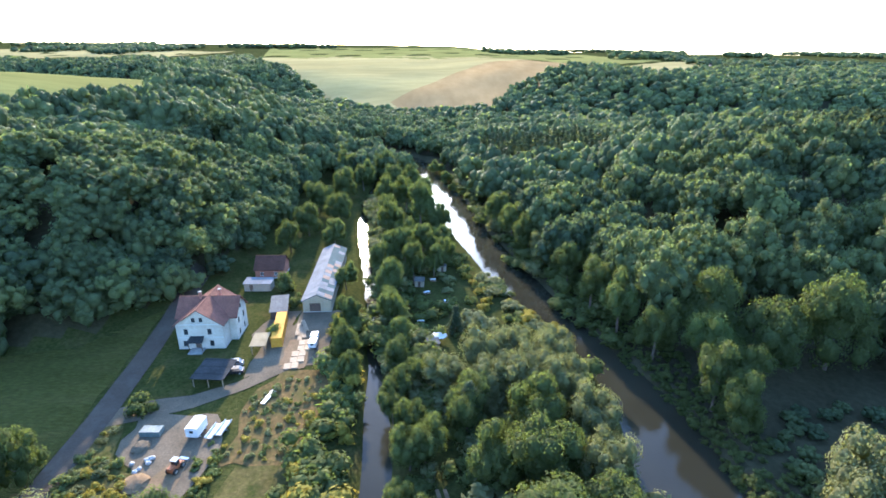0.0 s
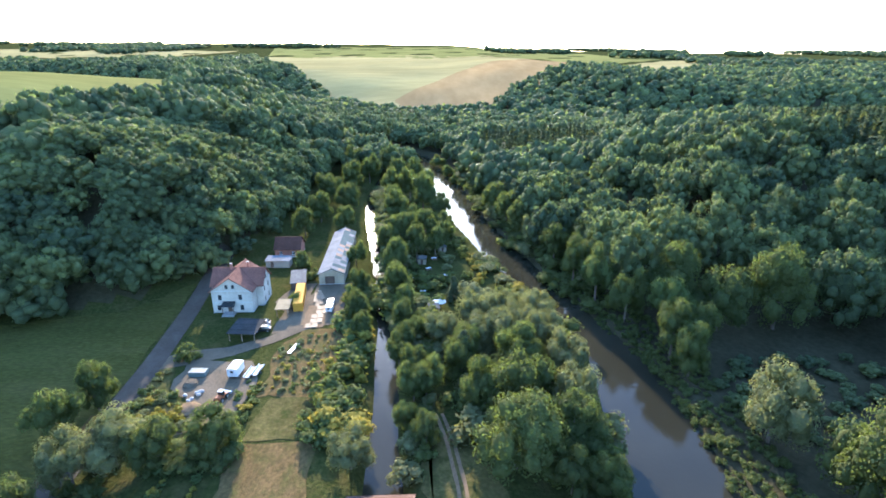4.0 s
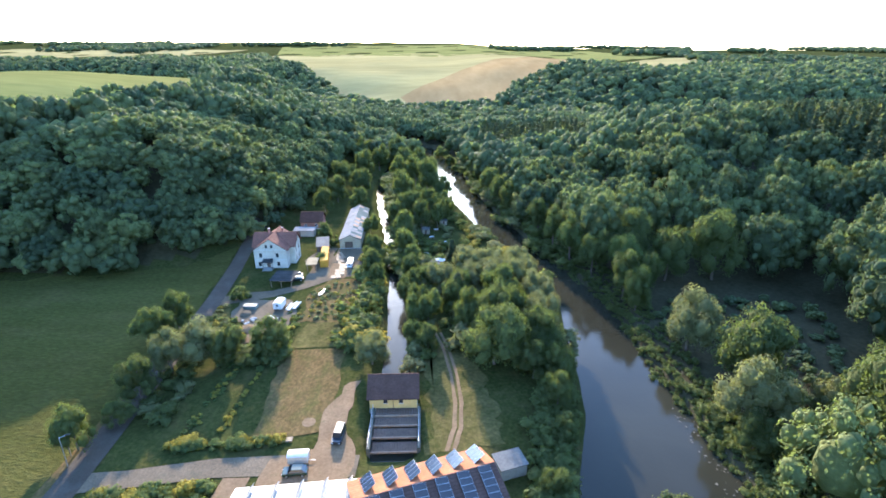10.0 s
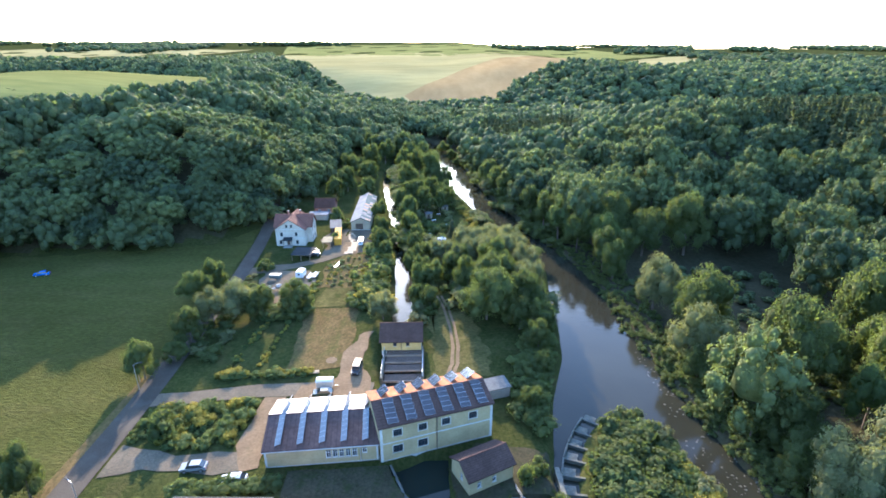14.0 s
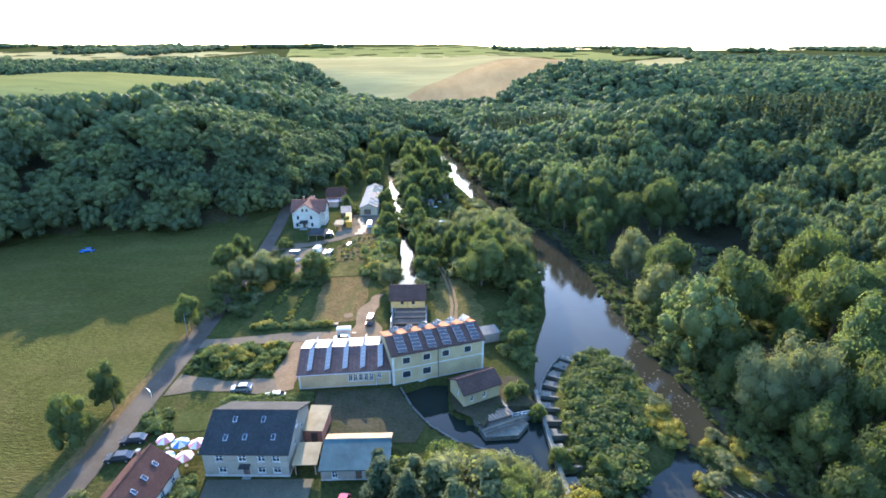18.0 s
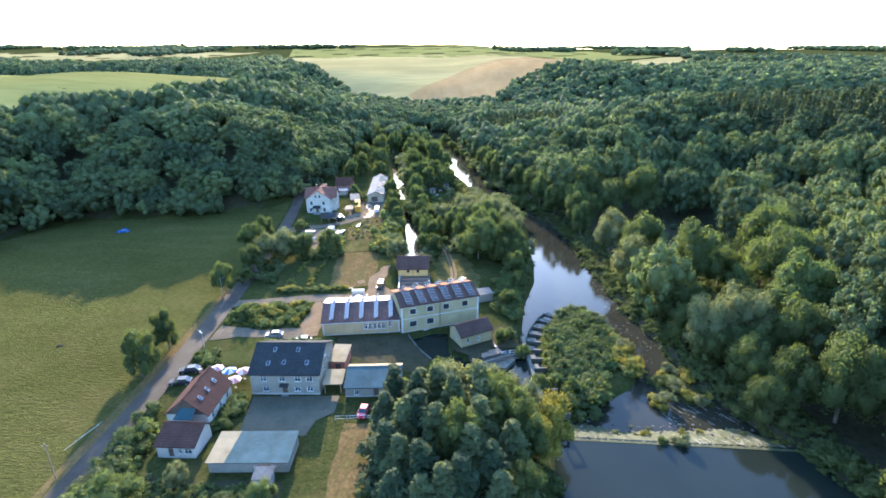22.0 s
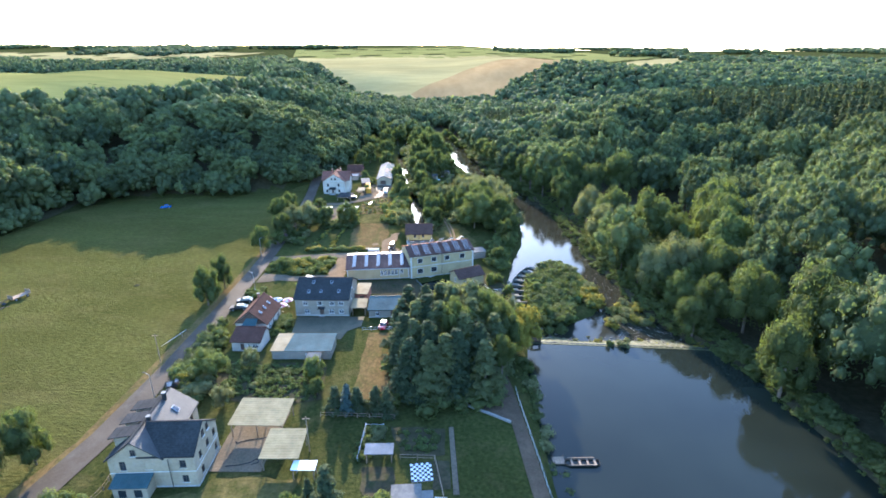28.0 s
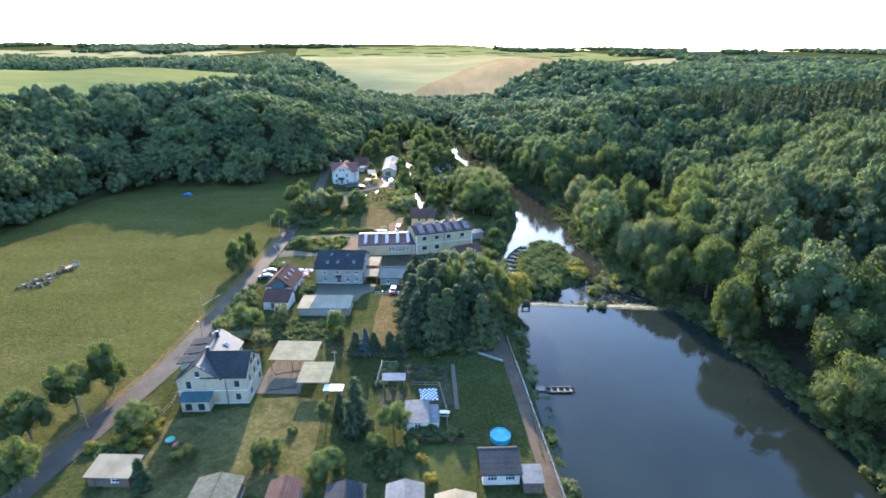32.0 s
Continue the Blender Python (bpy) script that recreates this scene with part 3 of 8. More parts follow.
def spruce(seed, tiers, per, quads, size, slim=0.30):
    """A conifer template: height 1 from the ground, drooping tiers of needle sprays with a ragged outline."""
    rng = np.random.default_rng(seed)
    P, N, S = [], [], []
    for t in range(tiers):
        z = 0.10 + 0.88 * (t + rng.uniform(-0.3, 0.3)) / tiers
        reach = slim * (1 - z) ** 0.85 + 0.012
        for b in range(max(4, int(per * (1 - 0.6 * z)))):
            a = rng.uniform(0, 2 * np.pi)
            L = reach * rng.uniform(0.7, 1.12)
            for q in range(quads):
                f = (q + rng.uniform(0.2, 1.0)) / quads
                P.append((np.cos(a) * L * f, np.sin(a) * L * f, z - 0.10 * f * L / slim - 0.02 * f))
                N.append((np.cos(a) * 0.55, np.sin(a) * 0.55, 1.0))
    P, N = np.array(P), np.array(N)
    LV, LF = leaf_quads(P, N, size, rng, 1.7)
    zs = np.linspace(0.06, 0.99, 5)
    ang = np.arange(8) * np.pi / 4
    CV = np.array([(np.cos(a) * slim * 0.5 * (1 - z) ** 0.9, np.sin(a) * slim * 0.5 * (1 - z) ** 0.9, z) for z in zs for a in ang])
    CF = []
    for i in range(4):
        for j in range(8):
            p, q = i * 8 + j, i * 8 + (j + 1) % 8
            CF += [(p, q, q + 8), (p, q + 8, p + 8)]
    V = np.concatenate([CV, LV])
    F = np.concatenate([np.array(CF), LF + len(CV)])
    tint = np.concatenate([np.full(len(CV), -0.1), np.repeat(rng.uniform(0, 0.3, len(P)), 4)])
    return V, F, tint


def feathery(seed, lumps, count, size, slim=0.20, taper=0.7):
    """A conifer template of height 1 from the ground: many small drooping sprays round an uneven spire."""
    rng = np.random.default_rng(seed)
    t = np.sort(rng.uniform(0.06, 0.97, lumps))
    a = np.arange(lumps) * 2.39996 + rng.normal(0, 0.5, lumps)
    reach = slim * (1 - t) ** taper * rng.uniform(0.35, 1.05, lumps)
    c = np.stack([np.cos(a) * reach, np.sin(a) * reach, t - 0.03], 1)
    r = (0.022 + 0.042 * (1 - t)) * rng.uniform(0.7, 1.3, lumps)
    pick = rng.choice(lumps, count, p=r / np.sum(r))
    d = unit(rng.normal(0, 1, (count, 3)))
    out = np.stack([np.cos(a[pick]), np.sin(a[pick]), np.full(count, -0.5)], 1)
    pos = c[pick] + d * r[pick][:, None] * rng.uniform(0.5, 1.25, (count, 1)) + out * (r[pick] * rng.uniform(0, 0.9, count))[:, None]
    LV, LF = leaf_quads(pos, d + [0, 0, 0.7], size, rng, 2.1)
    CV, CF = [], []
    for j in range(lumps):
        CF.append(ICO_F + len(ICO_V) * j)
        CV.append(c[j] + ICO_V * r[j] * 0.7 * (1 + rng.normal(0, 0.2, (len(ICO_V), 1))))
    CV, CF = np.concatenate(CV), np.concatenate(CF)
    tint = np.concatenate([np.full(len(CV), 0.0), np.repeat(rng.uniform(0, 0.2, count), 4)])
    return np.concatenate([CV, LV]), np.concatenate([CF, LF + len(CV)]), tint


def trunk_mesh(name, height, r, seed, limbs=5, reach=2.0):
    """A tapered trunk with rising limbs."""
    rng = random.Random(seed)
    bm = bmesh.new()

    def limb(a, b, ra, rb, sides):
        a, b = Vector(a), Vector(b)
        q = (b - a).to_track_quat("Z", "Y").to_matrix()
        ring = []
        for p, rad in ((a, ra), (b, rb)):
            ring.append([bm.verts.new(p + q @ Vector((math.cos(k * 2 * math.pi / sides) * rad, math.sin(k * 2 * math.pi / sides) * rad, 0))) for k in range(sides)])
        for k in range(sides):
            bm.faces.new((ring[0][k], ring[0][(k + 1) % sides], ring[1][(k + 1) % sides], ring[1][k]))

    bend = Vector((rng.uniform(-0.04, 0.04), rng.uniform(-0.04, 0.04), height * 0.55))
    limb((0, 0, -0.4), bend, r * 1.25, r * 0.85, 8)
    limb(bend, (bend.x * 1.5, bend.y * 1.5, height), r * 0.85, r * 0.25, 8)
    for k in range(limbs):
        a = k * 2.4 + rng.uniform(0, 1)
        z = height * rng.uniform(0.4, 0.75)
        s = Vector((bend.x, bend.y, z))
        limb(s, s + Vector((math.cos(a) * reach, math.sin(a) * reach, reach * 0.8)), r * 0.4, r * 0.1, 5)
    me = bpy.data.meshes.new(name)
    bm.to_mesh(me)
    bm.free()
    me.materials.append(M["bark"])
    return me


def crown_meshes(key, leaf, variants, make):
    out = []
    for s in range(variants):
        V, F, T = make(s)
        RAW.setdefault(key, []).append((V, F, T))
        out.append(mesh_np("crown_" + key, V, F, M[leaf], T))
    return out


RAW = {}
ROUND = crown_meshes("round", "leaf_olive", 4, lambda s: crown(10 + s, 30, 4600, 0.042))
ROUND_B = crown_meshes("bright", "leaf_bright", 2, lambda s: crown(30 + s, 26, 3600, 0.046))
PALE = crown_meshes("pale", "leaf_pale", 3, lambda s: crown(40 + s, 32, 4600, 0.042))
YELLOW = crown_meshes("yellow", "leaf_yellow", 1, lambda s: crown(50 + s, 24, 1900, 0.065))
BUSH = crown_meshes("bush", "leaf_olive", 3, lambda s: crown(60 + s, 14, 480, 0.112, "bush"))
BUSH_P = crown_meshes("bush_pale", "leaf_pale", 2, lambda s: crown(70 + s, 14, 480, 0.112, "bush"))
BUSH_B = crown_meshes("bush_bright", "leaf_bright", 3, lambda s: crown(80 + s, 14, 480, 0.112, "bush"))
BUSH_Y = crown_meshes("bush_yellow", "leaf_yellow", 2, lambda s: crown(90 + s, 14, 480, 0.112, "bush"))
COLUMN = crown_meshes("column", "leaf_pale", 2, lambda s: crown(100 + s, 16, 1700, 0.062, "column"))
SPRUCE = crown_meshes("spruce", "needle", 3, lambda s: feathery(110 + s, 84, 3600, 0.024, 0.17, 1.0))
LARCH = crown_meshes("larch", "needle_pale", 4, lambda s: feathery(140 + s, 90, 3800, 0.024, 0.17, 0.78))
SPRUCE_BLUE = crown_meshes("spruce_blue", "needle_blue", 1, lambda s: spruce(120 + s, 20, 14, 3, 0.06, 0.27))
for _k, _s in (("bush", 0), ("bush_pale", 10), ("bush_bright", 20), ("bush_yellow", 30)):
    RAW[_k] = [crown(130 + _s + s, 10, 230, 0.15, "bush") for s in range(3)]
SLIM_TRUNKS = [trunk_mesh("slim_trunk", 1.0, 0.015, 7 + s, 0) for s in range(2)]
TRUNKS = [trunk_mesh("trunk", 1.0, 0.026, s, 5, 0.16) for s in range(3)]
rng_t = random.Random(5)


def plant(kind, x, y, height, radius, label, category="tree", group="", z=None, name=None, lift=0.0):
    """One tree or shrub standing on the ground, with its crown (and trunk) as parts."""
    z = ground(x, y) if z is None else z
    sets = {"round": ROUND, "bright": ROUND_B, "pale": PALE, "yellow": YELLOW, "bush": BUSH, "bush_pale": BUSH_P, "bush_bright": BUSH_B, "bush_yellow": BUSH_Y, "column": COLUMN, "spruce": SPRUCE, "larch": LARCH, "blue": SPRUCE_BLUE}
    me = rng_t.choice(sets[kind])
    root = new(name or ("bush" if kind.startswith("bush") else "spruce_tree" if kind in ("spruce", "blue") else "larch_tree" if kind == "larch" else "tree"))
    root.location = (x, y, z - 0.05)
    root.rotation_euler = (0, 0, rng_t.uniform(0, 6.28))
    tagged(root, label, category, group)
    c = new("crown", me)
    c.parent = root
    if kind in ("spruce", "larch", "blue"):
        wide = radius / (0.27 if kind == "blue" else 0.2)
        c.scale = (wide, wide, height)
    elif kind.startswith("bush"):
        c.scale = (radius, radius, height * 0.62)
        c.location.z = height * 0.42
    elif kind == "column":
        c.scale = (radius * 2.2, radius * 2.2, height * 0.42)
        c.location.z = height * 0.56
    else:
        half = min(radius * rng_t.uniform(1.3, 1.65), height * 0.53)
        c.scale = (radius * rng_t.uniform(0.86, 1.1), radius * rng_t.uniform(0.82, 1.1), half)
        c.location.z = height - half * 0.93
    if not kind.startswith("bush"):
        conifer = kind in ("spruce", "larch", "blue")
        t = new("trunk", rng_t.choice(SLIM_TRUNKS if conifer else TRUNKS))
        t.parent = root
        s = height * (0.9 if conifer else 0.72)
        t.scale = (s, s, s)
    return root


def woods(name, label, spots, templates, mat, seed):
    """Many trees joined into one mesh: spots are rows of x, y, z, radius, half height, tint."""
    rng = np.random.default_rng(seed)
    Vs, Fs, Ts, at = [], [], [], 0
    which = rng.integers(0, len(templates), len(spots))
    turn = rng.uniform(0, 2 * np.pi, len(spots))
    for k, (V, F, T) in enumerate(templates):
        s = spots[which == k]
        if not len(s):
            continue
        a = turn[which == k][:, None]
        ca, sa = np.cos(a), np.sin(a)
        x = (V[None, :, 0] * ca - V[None, :, 1] * sa) * s[:, 3:4] + s[:, 0:1]
        y = (V[None, :, 0] * sa + V[None, :, 1] * ca) * s[:, 3:4] + s[:, 1:2]
        z = V[None, :, 2] * s[:, 4:5] + s[:, 2:3]
        Vs.append(np.stack([x, y, z], -1).reshape(-1, 3))
        Fs.append((F[None] + (np.arange(len(s)) * len(V))[:, None, None] + at).reshape(-1, 3))
        Ts.append((T[None] + s[:, 5:6]).ravel())
        at += len(s) * len(V)
    me = mesh_np(name, np.concatenate(Vs), np.concatenate(Fs), M[mat], np.concatenate(Ts), smooth=True)
    return tagged(new(name, me), label, "forest", kind="stuff")


def scatter(x0, x1, y0, y1, step, seed, keep):
    rng = np.random.default_rng(seed)
    xs, ys = np.meshgrid(np.arange(x0, x1, step), np.arange(y0, y1, step))
    xs, ys = xs.ravel() + rng.uniform(-0.45, 0.45, xs.size) * step, ys.ravel() + rng.uniform(-0.45, 0.45, ys.size) * step
    ok = keep(xs, ys)
    return xs[ok], ys[ok], rng


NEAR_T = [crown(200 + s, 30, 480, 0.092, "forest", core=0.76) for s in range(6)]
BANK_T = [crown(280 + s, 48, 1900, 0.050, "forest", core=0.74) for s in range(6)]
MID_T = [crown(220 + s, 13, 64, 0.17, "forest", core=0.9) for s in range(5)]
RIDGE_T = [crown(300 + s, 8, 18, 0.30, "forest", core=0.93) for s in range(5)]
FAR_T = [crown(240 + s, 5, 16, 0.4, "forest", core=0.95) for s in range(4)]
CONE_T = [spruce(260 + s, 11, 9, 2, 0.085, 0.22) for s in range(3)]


def crowns(xs, ys, rng, h0, h1, r0, r1, tall=1.2):
    h, r = rng.uniform(h0, h1, len(xs)), rng.uniform(r0, r1, len(xs))
    half = np.minimum(r * tall, h * 0.52)
    return np.stack([xs, ys, land(xs, ys) + h - half, r, half, np.clip(rng.normal(0.28, 0.30, len(xs)), -0.15, 0.9)], 1)


def wooded_right(x, y):
    d = inside_depth(x, y, RIGHT_HILL)
    return (d > 0.5) & (y < 460)


def wooded_left(x, y):
    return (inside_depth(x, y, LEFT_HILL) > 0) & (inside_depth(x, y, GREEN_FIELD) < -2)


def conifer_patch(x, y):
    return ((x > 152 + 0.12 * np.abs(y - 150)) & (y > 40) & (y < 262)) | ((x > 40) & (x < 120) & (y > 270) & (y < 360))


def close_right(x, y):
    return (inside_depth(x, y, RIGHT_HILL) < 75) & (y < 130)


# single trees of the river bank and the hollow: kind, x, y, height, crown radius
RIPARIAN = [("pale", 61, 54, 16, 6.8), ("round", 66, 38, 19, 8.2), ("pale", 58.5, 25, 16.5, 6.4), ("round", 67, 12, 23, 7.6), ("round", 61.5, -1, 12.5, 4.8), ("pale", 59.5, -14, 15.5, 5.4), ("pale", 66, -15, 18.5, 6.6), ("bright", 63, -23, 11, 3.8), ("round", 73, -21, 17, 6.4), ("bright", 80, -12, 20, 7.2), ("round", 87, 6, 22, 7.8), ("round", 98, 28, 25, 8.2), ("round", 74, -53, 23, 8.0), ("round", 66, -60, 17, 5.4), ("round", 69.5, -89, 14, 6.2), ("round", 56.5, 74, 13, 4.6), ("round", 55.8, 81, 15, 4.8), ("bright", 58.5, 90, 17, 5.4), ("round", 63.5, 101, 21, 7.6), ("round", 88, 93, 22, 8.2), ("round", 73, 93, 18, 6.6), ("bright", 76, 2, 13, 4.6), ("round", 86, -67, 21, 7.4), ("round", 52, 146, 12, 5.2), ("round", 52, 99, 15, 4.8), ("bright", 48.5, 111, 16, 5.2), ("round", 45.5, 122, 16, 5.2), ("round", 42.5, 136, 16, 5.2), ("pale", 39.5, 150, 15, 4.8), ("round", 37, 164, 16, 5.0), ("round", 34, 180, 16, 5.0), ("round", 31, 196, 16, 5.0), ("round", 62, 83, 14, 5.0), ("round", 60, 14, 10, 4.0), ("round", 72, -37, 18, 6.4), ("round", 75, -80, 17, 6.4), ("round", 77, -100, 18, 6.8), ("round", 81, 20, 15, 5.2), ("round", 91, 17, 17, 6.0), ("pale", 74.5, 26, 12, 4.2), ("round", 86, 30, 14, 5.0), ("bright", 97, 12, 18, 6.0)]


def clear_of(x, y, gap):
    """True where no single tree stands within gap of its crown's edge."""
    return np.all([np.hypot(x - p[1], y - p[2]) > p[4] * 0.9 + gap for p in RIPARIAN], axis=0)


xs, ys, rg = scatter(8, 200, -150, 130, 11.6, 1, lambda x, y: wooded_right(x, y) & close_right(x, y) & clear_of(x, y, 3.0))
woods("forest_right_bank", "broad-crowned green forest along the river bank", crowns(xs, ys, rg, 17, 25, 5.6, 8.8, 1.4), BANK_T, "leaf", 11)
xs, ys, rg = scatter(8, 320, -150, 445, 10.6, 9, lambda x, y: wooded_right(x, y) & ~close_right(x, y) & ~conifer_patch(x, y))
spots = crowns(xs, ys, rg, 16, 24, 5.4, 8.4, 1.25)
near = (ys < 200) & (xs < 230)
woods("forest_right_slope", "dense green broadleaf forest on the river slope", spots[near], NEAR_T, "leaf", 19)
woods("forest_right_upper", "green broadleaf forest farther along the river slope", spots[~near], MID_T, "leaf", 21)
xs, ys, rg = scatter(40, 320, -150, 445, 6.6, 2, lambda x, y: wooded_right(x, y) & ~close_right(x, y) & conifer_patch(x, y))
h = rg.uniform(15, 22, len(xs))
woods("conifer_stand", "dark dense spruce stand on the ridge", np.stack([xs, ys, land(xs, ys), h * 0.95, h, rg.uniform(0, 0.4, len(xs))], 1), CONE_T, "needle", 12)
xs, ys, rg = scatter(320, 620, -150, 520, 14, 3, lambda x, y: wooded_right(x, y))
woods("forest_right_ridge", "distant broadleaf forest on the ridge", crowns(xs, ys, rg, 14, 21, 6, 9), RIDGE_T, "leaf", 13)
xs, ys, rg = scatter(-300, -40, -140, 640, 8.4, 4, lambda x, y: wooded_left(x, y) & (inside_depth(x, y, LEFT_HILL) < 140))
deep = inside_depth(xs, ys, LEFT_HILL)
edge = np.where((ys > 85) & (ys < 240) & (xs > -165) & (deep < 85), np.where(xs < -88, np.where(deep > 18, 0.70, 0.80), 0.80), 1.0)
spots = crowns(xs, ys, rg, 16, 24, 5.2, 7.8)
spots[:, 2] = land(xs, ys) + (spots[:, 2] - land(xs, ys)) * edge
spots[:, 4] *= edge
near = (inside_depth(xs, ys, LEFT_HILL) < 55) & (ys < 260)
woods("forest_left_slope", "dense shaded broadleaf forest on the valley side", spots[near], NEAR_T, "leaf", 14)
woods("forest_left_upper", "shaded broadleaf forest higher on the valley side", spots[~near], MID_T, "leaf", 20)
xs, ys, rg = scatter(-900, -60, -140, 860, 12, 5, lambda x, y: wooded_left(x, y) & (inside_depth(x, y, LEFT_HILL) >= 140) & (x > -0.9 * y - 420))
woods("forest_left_top", "broadleaf wood around the hilltop field", crowns(xs, ys, rg, 13, 20, 6.5, 9.5), RIDGE_T, "leaf", 15)


def wooded_far(x, y):
    d = inside_depth(x, y, FAR_HILL)
    wave = 60 * np.sin(x * 0.011 + 1) + 45 * np.sin(x * 0.027)
    return (inside_depth(x, y, STUBBLE) < -4) & (inside_depth(x, y, GREEN_FIELD) < -3) & (((d > -60) & (d < 260 + 120 * sstep(200, 420, x) + wave) & (x > 30)) | ((d > -60) & (x <= 30) & (d < 150 + wave * 0.6)) | ((x <= -100) & (d < 260 + 170 * sstep(-560, -300, x) + wave) & (d > -20))) & (inside_depth(x, y, LEFT_HILL) < 0) & (inside_depth(x, y, RIVER_POLY) < -3)


xs, ys, rg = scatter(-1300, 1000, 380, 1420, 15.5, 6, lambda x, y: wooded_far(x, y) & (np.abs(x) < 0.95 * y + 250))
woods("forest_far_slope", "distant hazy forest across the valley bend", crowns(xs, ys, rg, 13, 20, 8, 11), RIDGE_T, "leaf", 16)


def wooded_head(x, y):
    return (inside_depth(x, y, LEFT_HILL) < 1) & (inside_depth(x, y, RIGHT_HILL) < 1) & (inside_depth(x, y, FAR_HILL) < -50) & (inside_depth(x, y, RIVER_POLY) < -2.5) & (y > 268 + 0.9 * np.clip(x, -60, 40)) & (y > 275)


xs, ys, rg = scatter(-330, 420, 275, 620, 9.0, 8, wooded_head)
woods("forest_valley_head", "leafy forest filling the valley bend", crowns(xs, ys, rg, 11, 18, 4.6, 7), MID_T, "leaf", 18)


def groves(x, y):
    return (inside_depth(x, y, STUBBLE) < -10) & (np.sin(x * 0.0061 + 2) + np.sin(y * 0.0043 + x * 0.002 + 1) + 0.6 * np.sin(x * 0.019) > 0.95) & (y > 850) & (np.abs(x) < 0.95 * y + 200)


xs, ys, rg = scatter(-2600, 2600, 850, 2600, 36, 7, groves)
woods("distant_groves", "far hazy groves and hedges on the plateau", crowns(xs, ys, rg, 10, 19, 12, 17), FAR_T, "leaf", 17)


# copses on the far skyline
for cx, cy, rx_, n in ((528, 2000, 45, 26), (768, 2050, 42, 24), (968, 2000, 44, 26), (1250, 1980, 85, 44), (420, 2080, 90, 36), (-560, 2250, 240, 90), (-1500, 2300, 150, 40), (700, 1600, 120, 40), (300, 1950, 60, 20)):
    rg = np.random.default_rng(int(cx) + 3000)
    a, d = rg.uniform(0, 6.283, n), np.sqrt(rg.uniform(0, 1, n))
    xs, ys = cx + np.cos(a) * d * rx_, cy + np.sin(a) * d * 40
    woods("distant_copse", "dark round copse on the far skyline", crowns(xs, ys, rg, 14, 22, 10, 15), FAR_T, "leaf", int(cx) + 4000)

# the shaded hollow beside the river
HOLLOW = [(59, 18), (74, 16), (90, 18), (84, 27), (82, 31), (95, 47), (105, 65), (104, 81), (88, 80), (60, 83), (57, 66), (58, 48)]
xs, ys, rg = scatter(56, 108, 14, 84, 4.8, 22, lambda x, y: (inside_depth(x, y, HOLLOW) > 0.5) & clear_of(x, y, 0.5))
woods("hollow_scrub", "low dark scrub on the shaded river flat", crowns(xs, ys, rg, 1.4, 3.0, 1.4, 2.4, 0.9), MID_T, "leaf", 23)

# lower trees and scrub along the meadow's forest edge
xs, ys, rg = scatter(-190, -45, -140, 260, 6.5, 24, lambda x, y: (inside_depth(x, y, LEFT_HILL) > -1.5) & (inside_depth(x, y, LEFT_HILL) < 20))
woods("forest_edge", "leafy young trees along the shaded forest edge", crowns(xs, ys, rg, 6, 14, 3.6, 5.4, 1.6), MID_T, "leaf", 25)

# ---- builders ----
def obj(name, bm, mat, parent=None, label=""):
    bmesh.ops.recalc_face_normals(bm, faces=bm.faces[:])
    me = bpy.data.meshes.new(name)
    bm.to_mesh(me)
    bm.free()
    for m in (mat if isinstance(mat, (list, tuple)) else [mat]):
        me.materials.append(M[m] if isinstance(m, str) else m)
    ob = new(name, me)
    if parent:
        ob.parent = parent
    if label:
        tagged(ob, label)
    return ob


part = obj


def box(bm, x0, x1, y0, y1, z0, z1, m=None):
    r = bmesh.ops.create_cube(bm, size=1.0)
    for v in r["verts"]:
        v.co = Vector((x0 + (v.co.x + 0.5) * (x1 - x0), y0 + (v.co.y + 0.5) * (y1 - y0), z0 + (v.co.z + 0.5) * (z1 - z0)))
        if m:
            v.co = m @ v.co
    return r["verts"]


def block(x0, x1, y0, y1, z0, z1, bevel=0.0, m=None):
    bm = bmesh.new()
    box(bm, x0, x1, y0, y1, z0, z1, m)
    if bevel:
        bmesh.ops.bevel(bm, geom=bm.edges[:], offset=bevel, segments=1, affect="EDGES", profile=0.5)
    return bm


def tube(bm, a, b, r0, r1=None, sides=8):
    a, b = Vector(a), Vector(b)
    r1 = r0 if r1 is None else r1
    q = (b - a).to_track_quat("Z", "Y").to_matrix()
    rings = [[bm.verts.new(p + q @ Vector((math.cos(k * 2 * math.pi / sides) * r, math.sin(k * 2 * math.pi / sides) * r, 0))) for k in range(sides)] for p, r in ((a, r0), (b, r1))]
    for k in range(sides):
        bm.faces.new((rings[0][k], rings[0][(k + 1) % sides], rings[1][(k + 1) % sides], rings[1][k]))
    bm.faces.new(rings[0][::-1])
    bm.faces.new(rings[1])


def pipe(a, b, r0, r1=None, sides=8):
    bm = bmesh.new()
    tube(bm, a, b, r0, r1, sides)
    return bm


def root(name, x, y, z=None, turn=0.0, label="", category="", group="", kind=""):
    e = new(name)
    e.location = (x, y, ground(x, y) if z is None else z)
    e.rotation_euler = (0, 0, radians(turn))
    return tagged(e, label, category, group, kind)


def slab(pts, thick, up=True):
    """A flat polygon of 3D points given a thickness downwards."""
    bm = bmesh.new()
    top = [bm.verts.new(p) for p in pts]
    low = [bm.verts.new((p[0], p[1], p[2] - thick)) for p in pts]
    n = len(pts)
    bm.faces.new(top)
    bm.faces.new(low[::-1])
    for i in range(n):
        bm.faces.new((top[i], low[i], low[(i + 1) % n], top[(i + 1) % n]))
    return bm


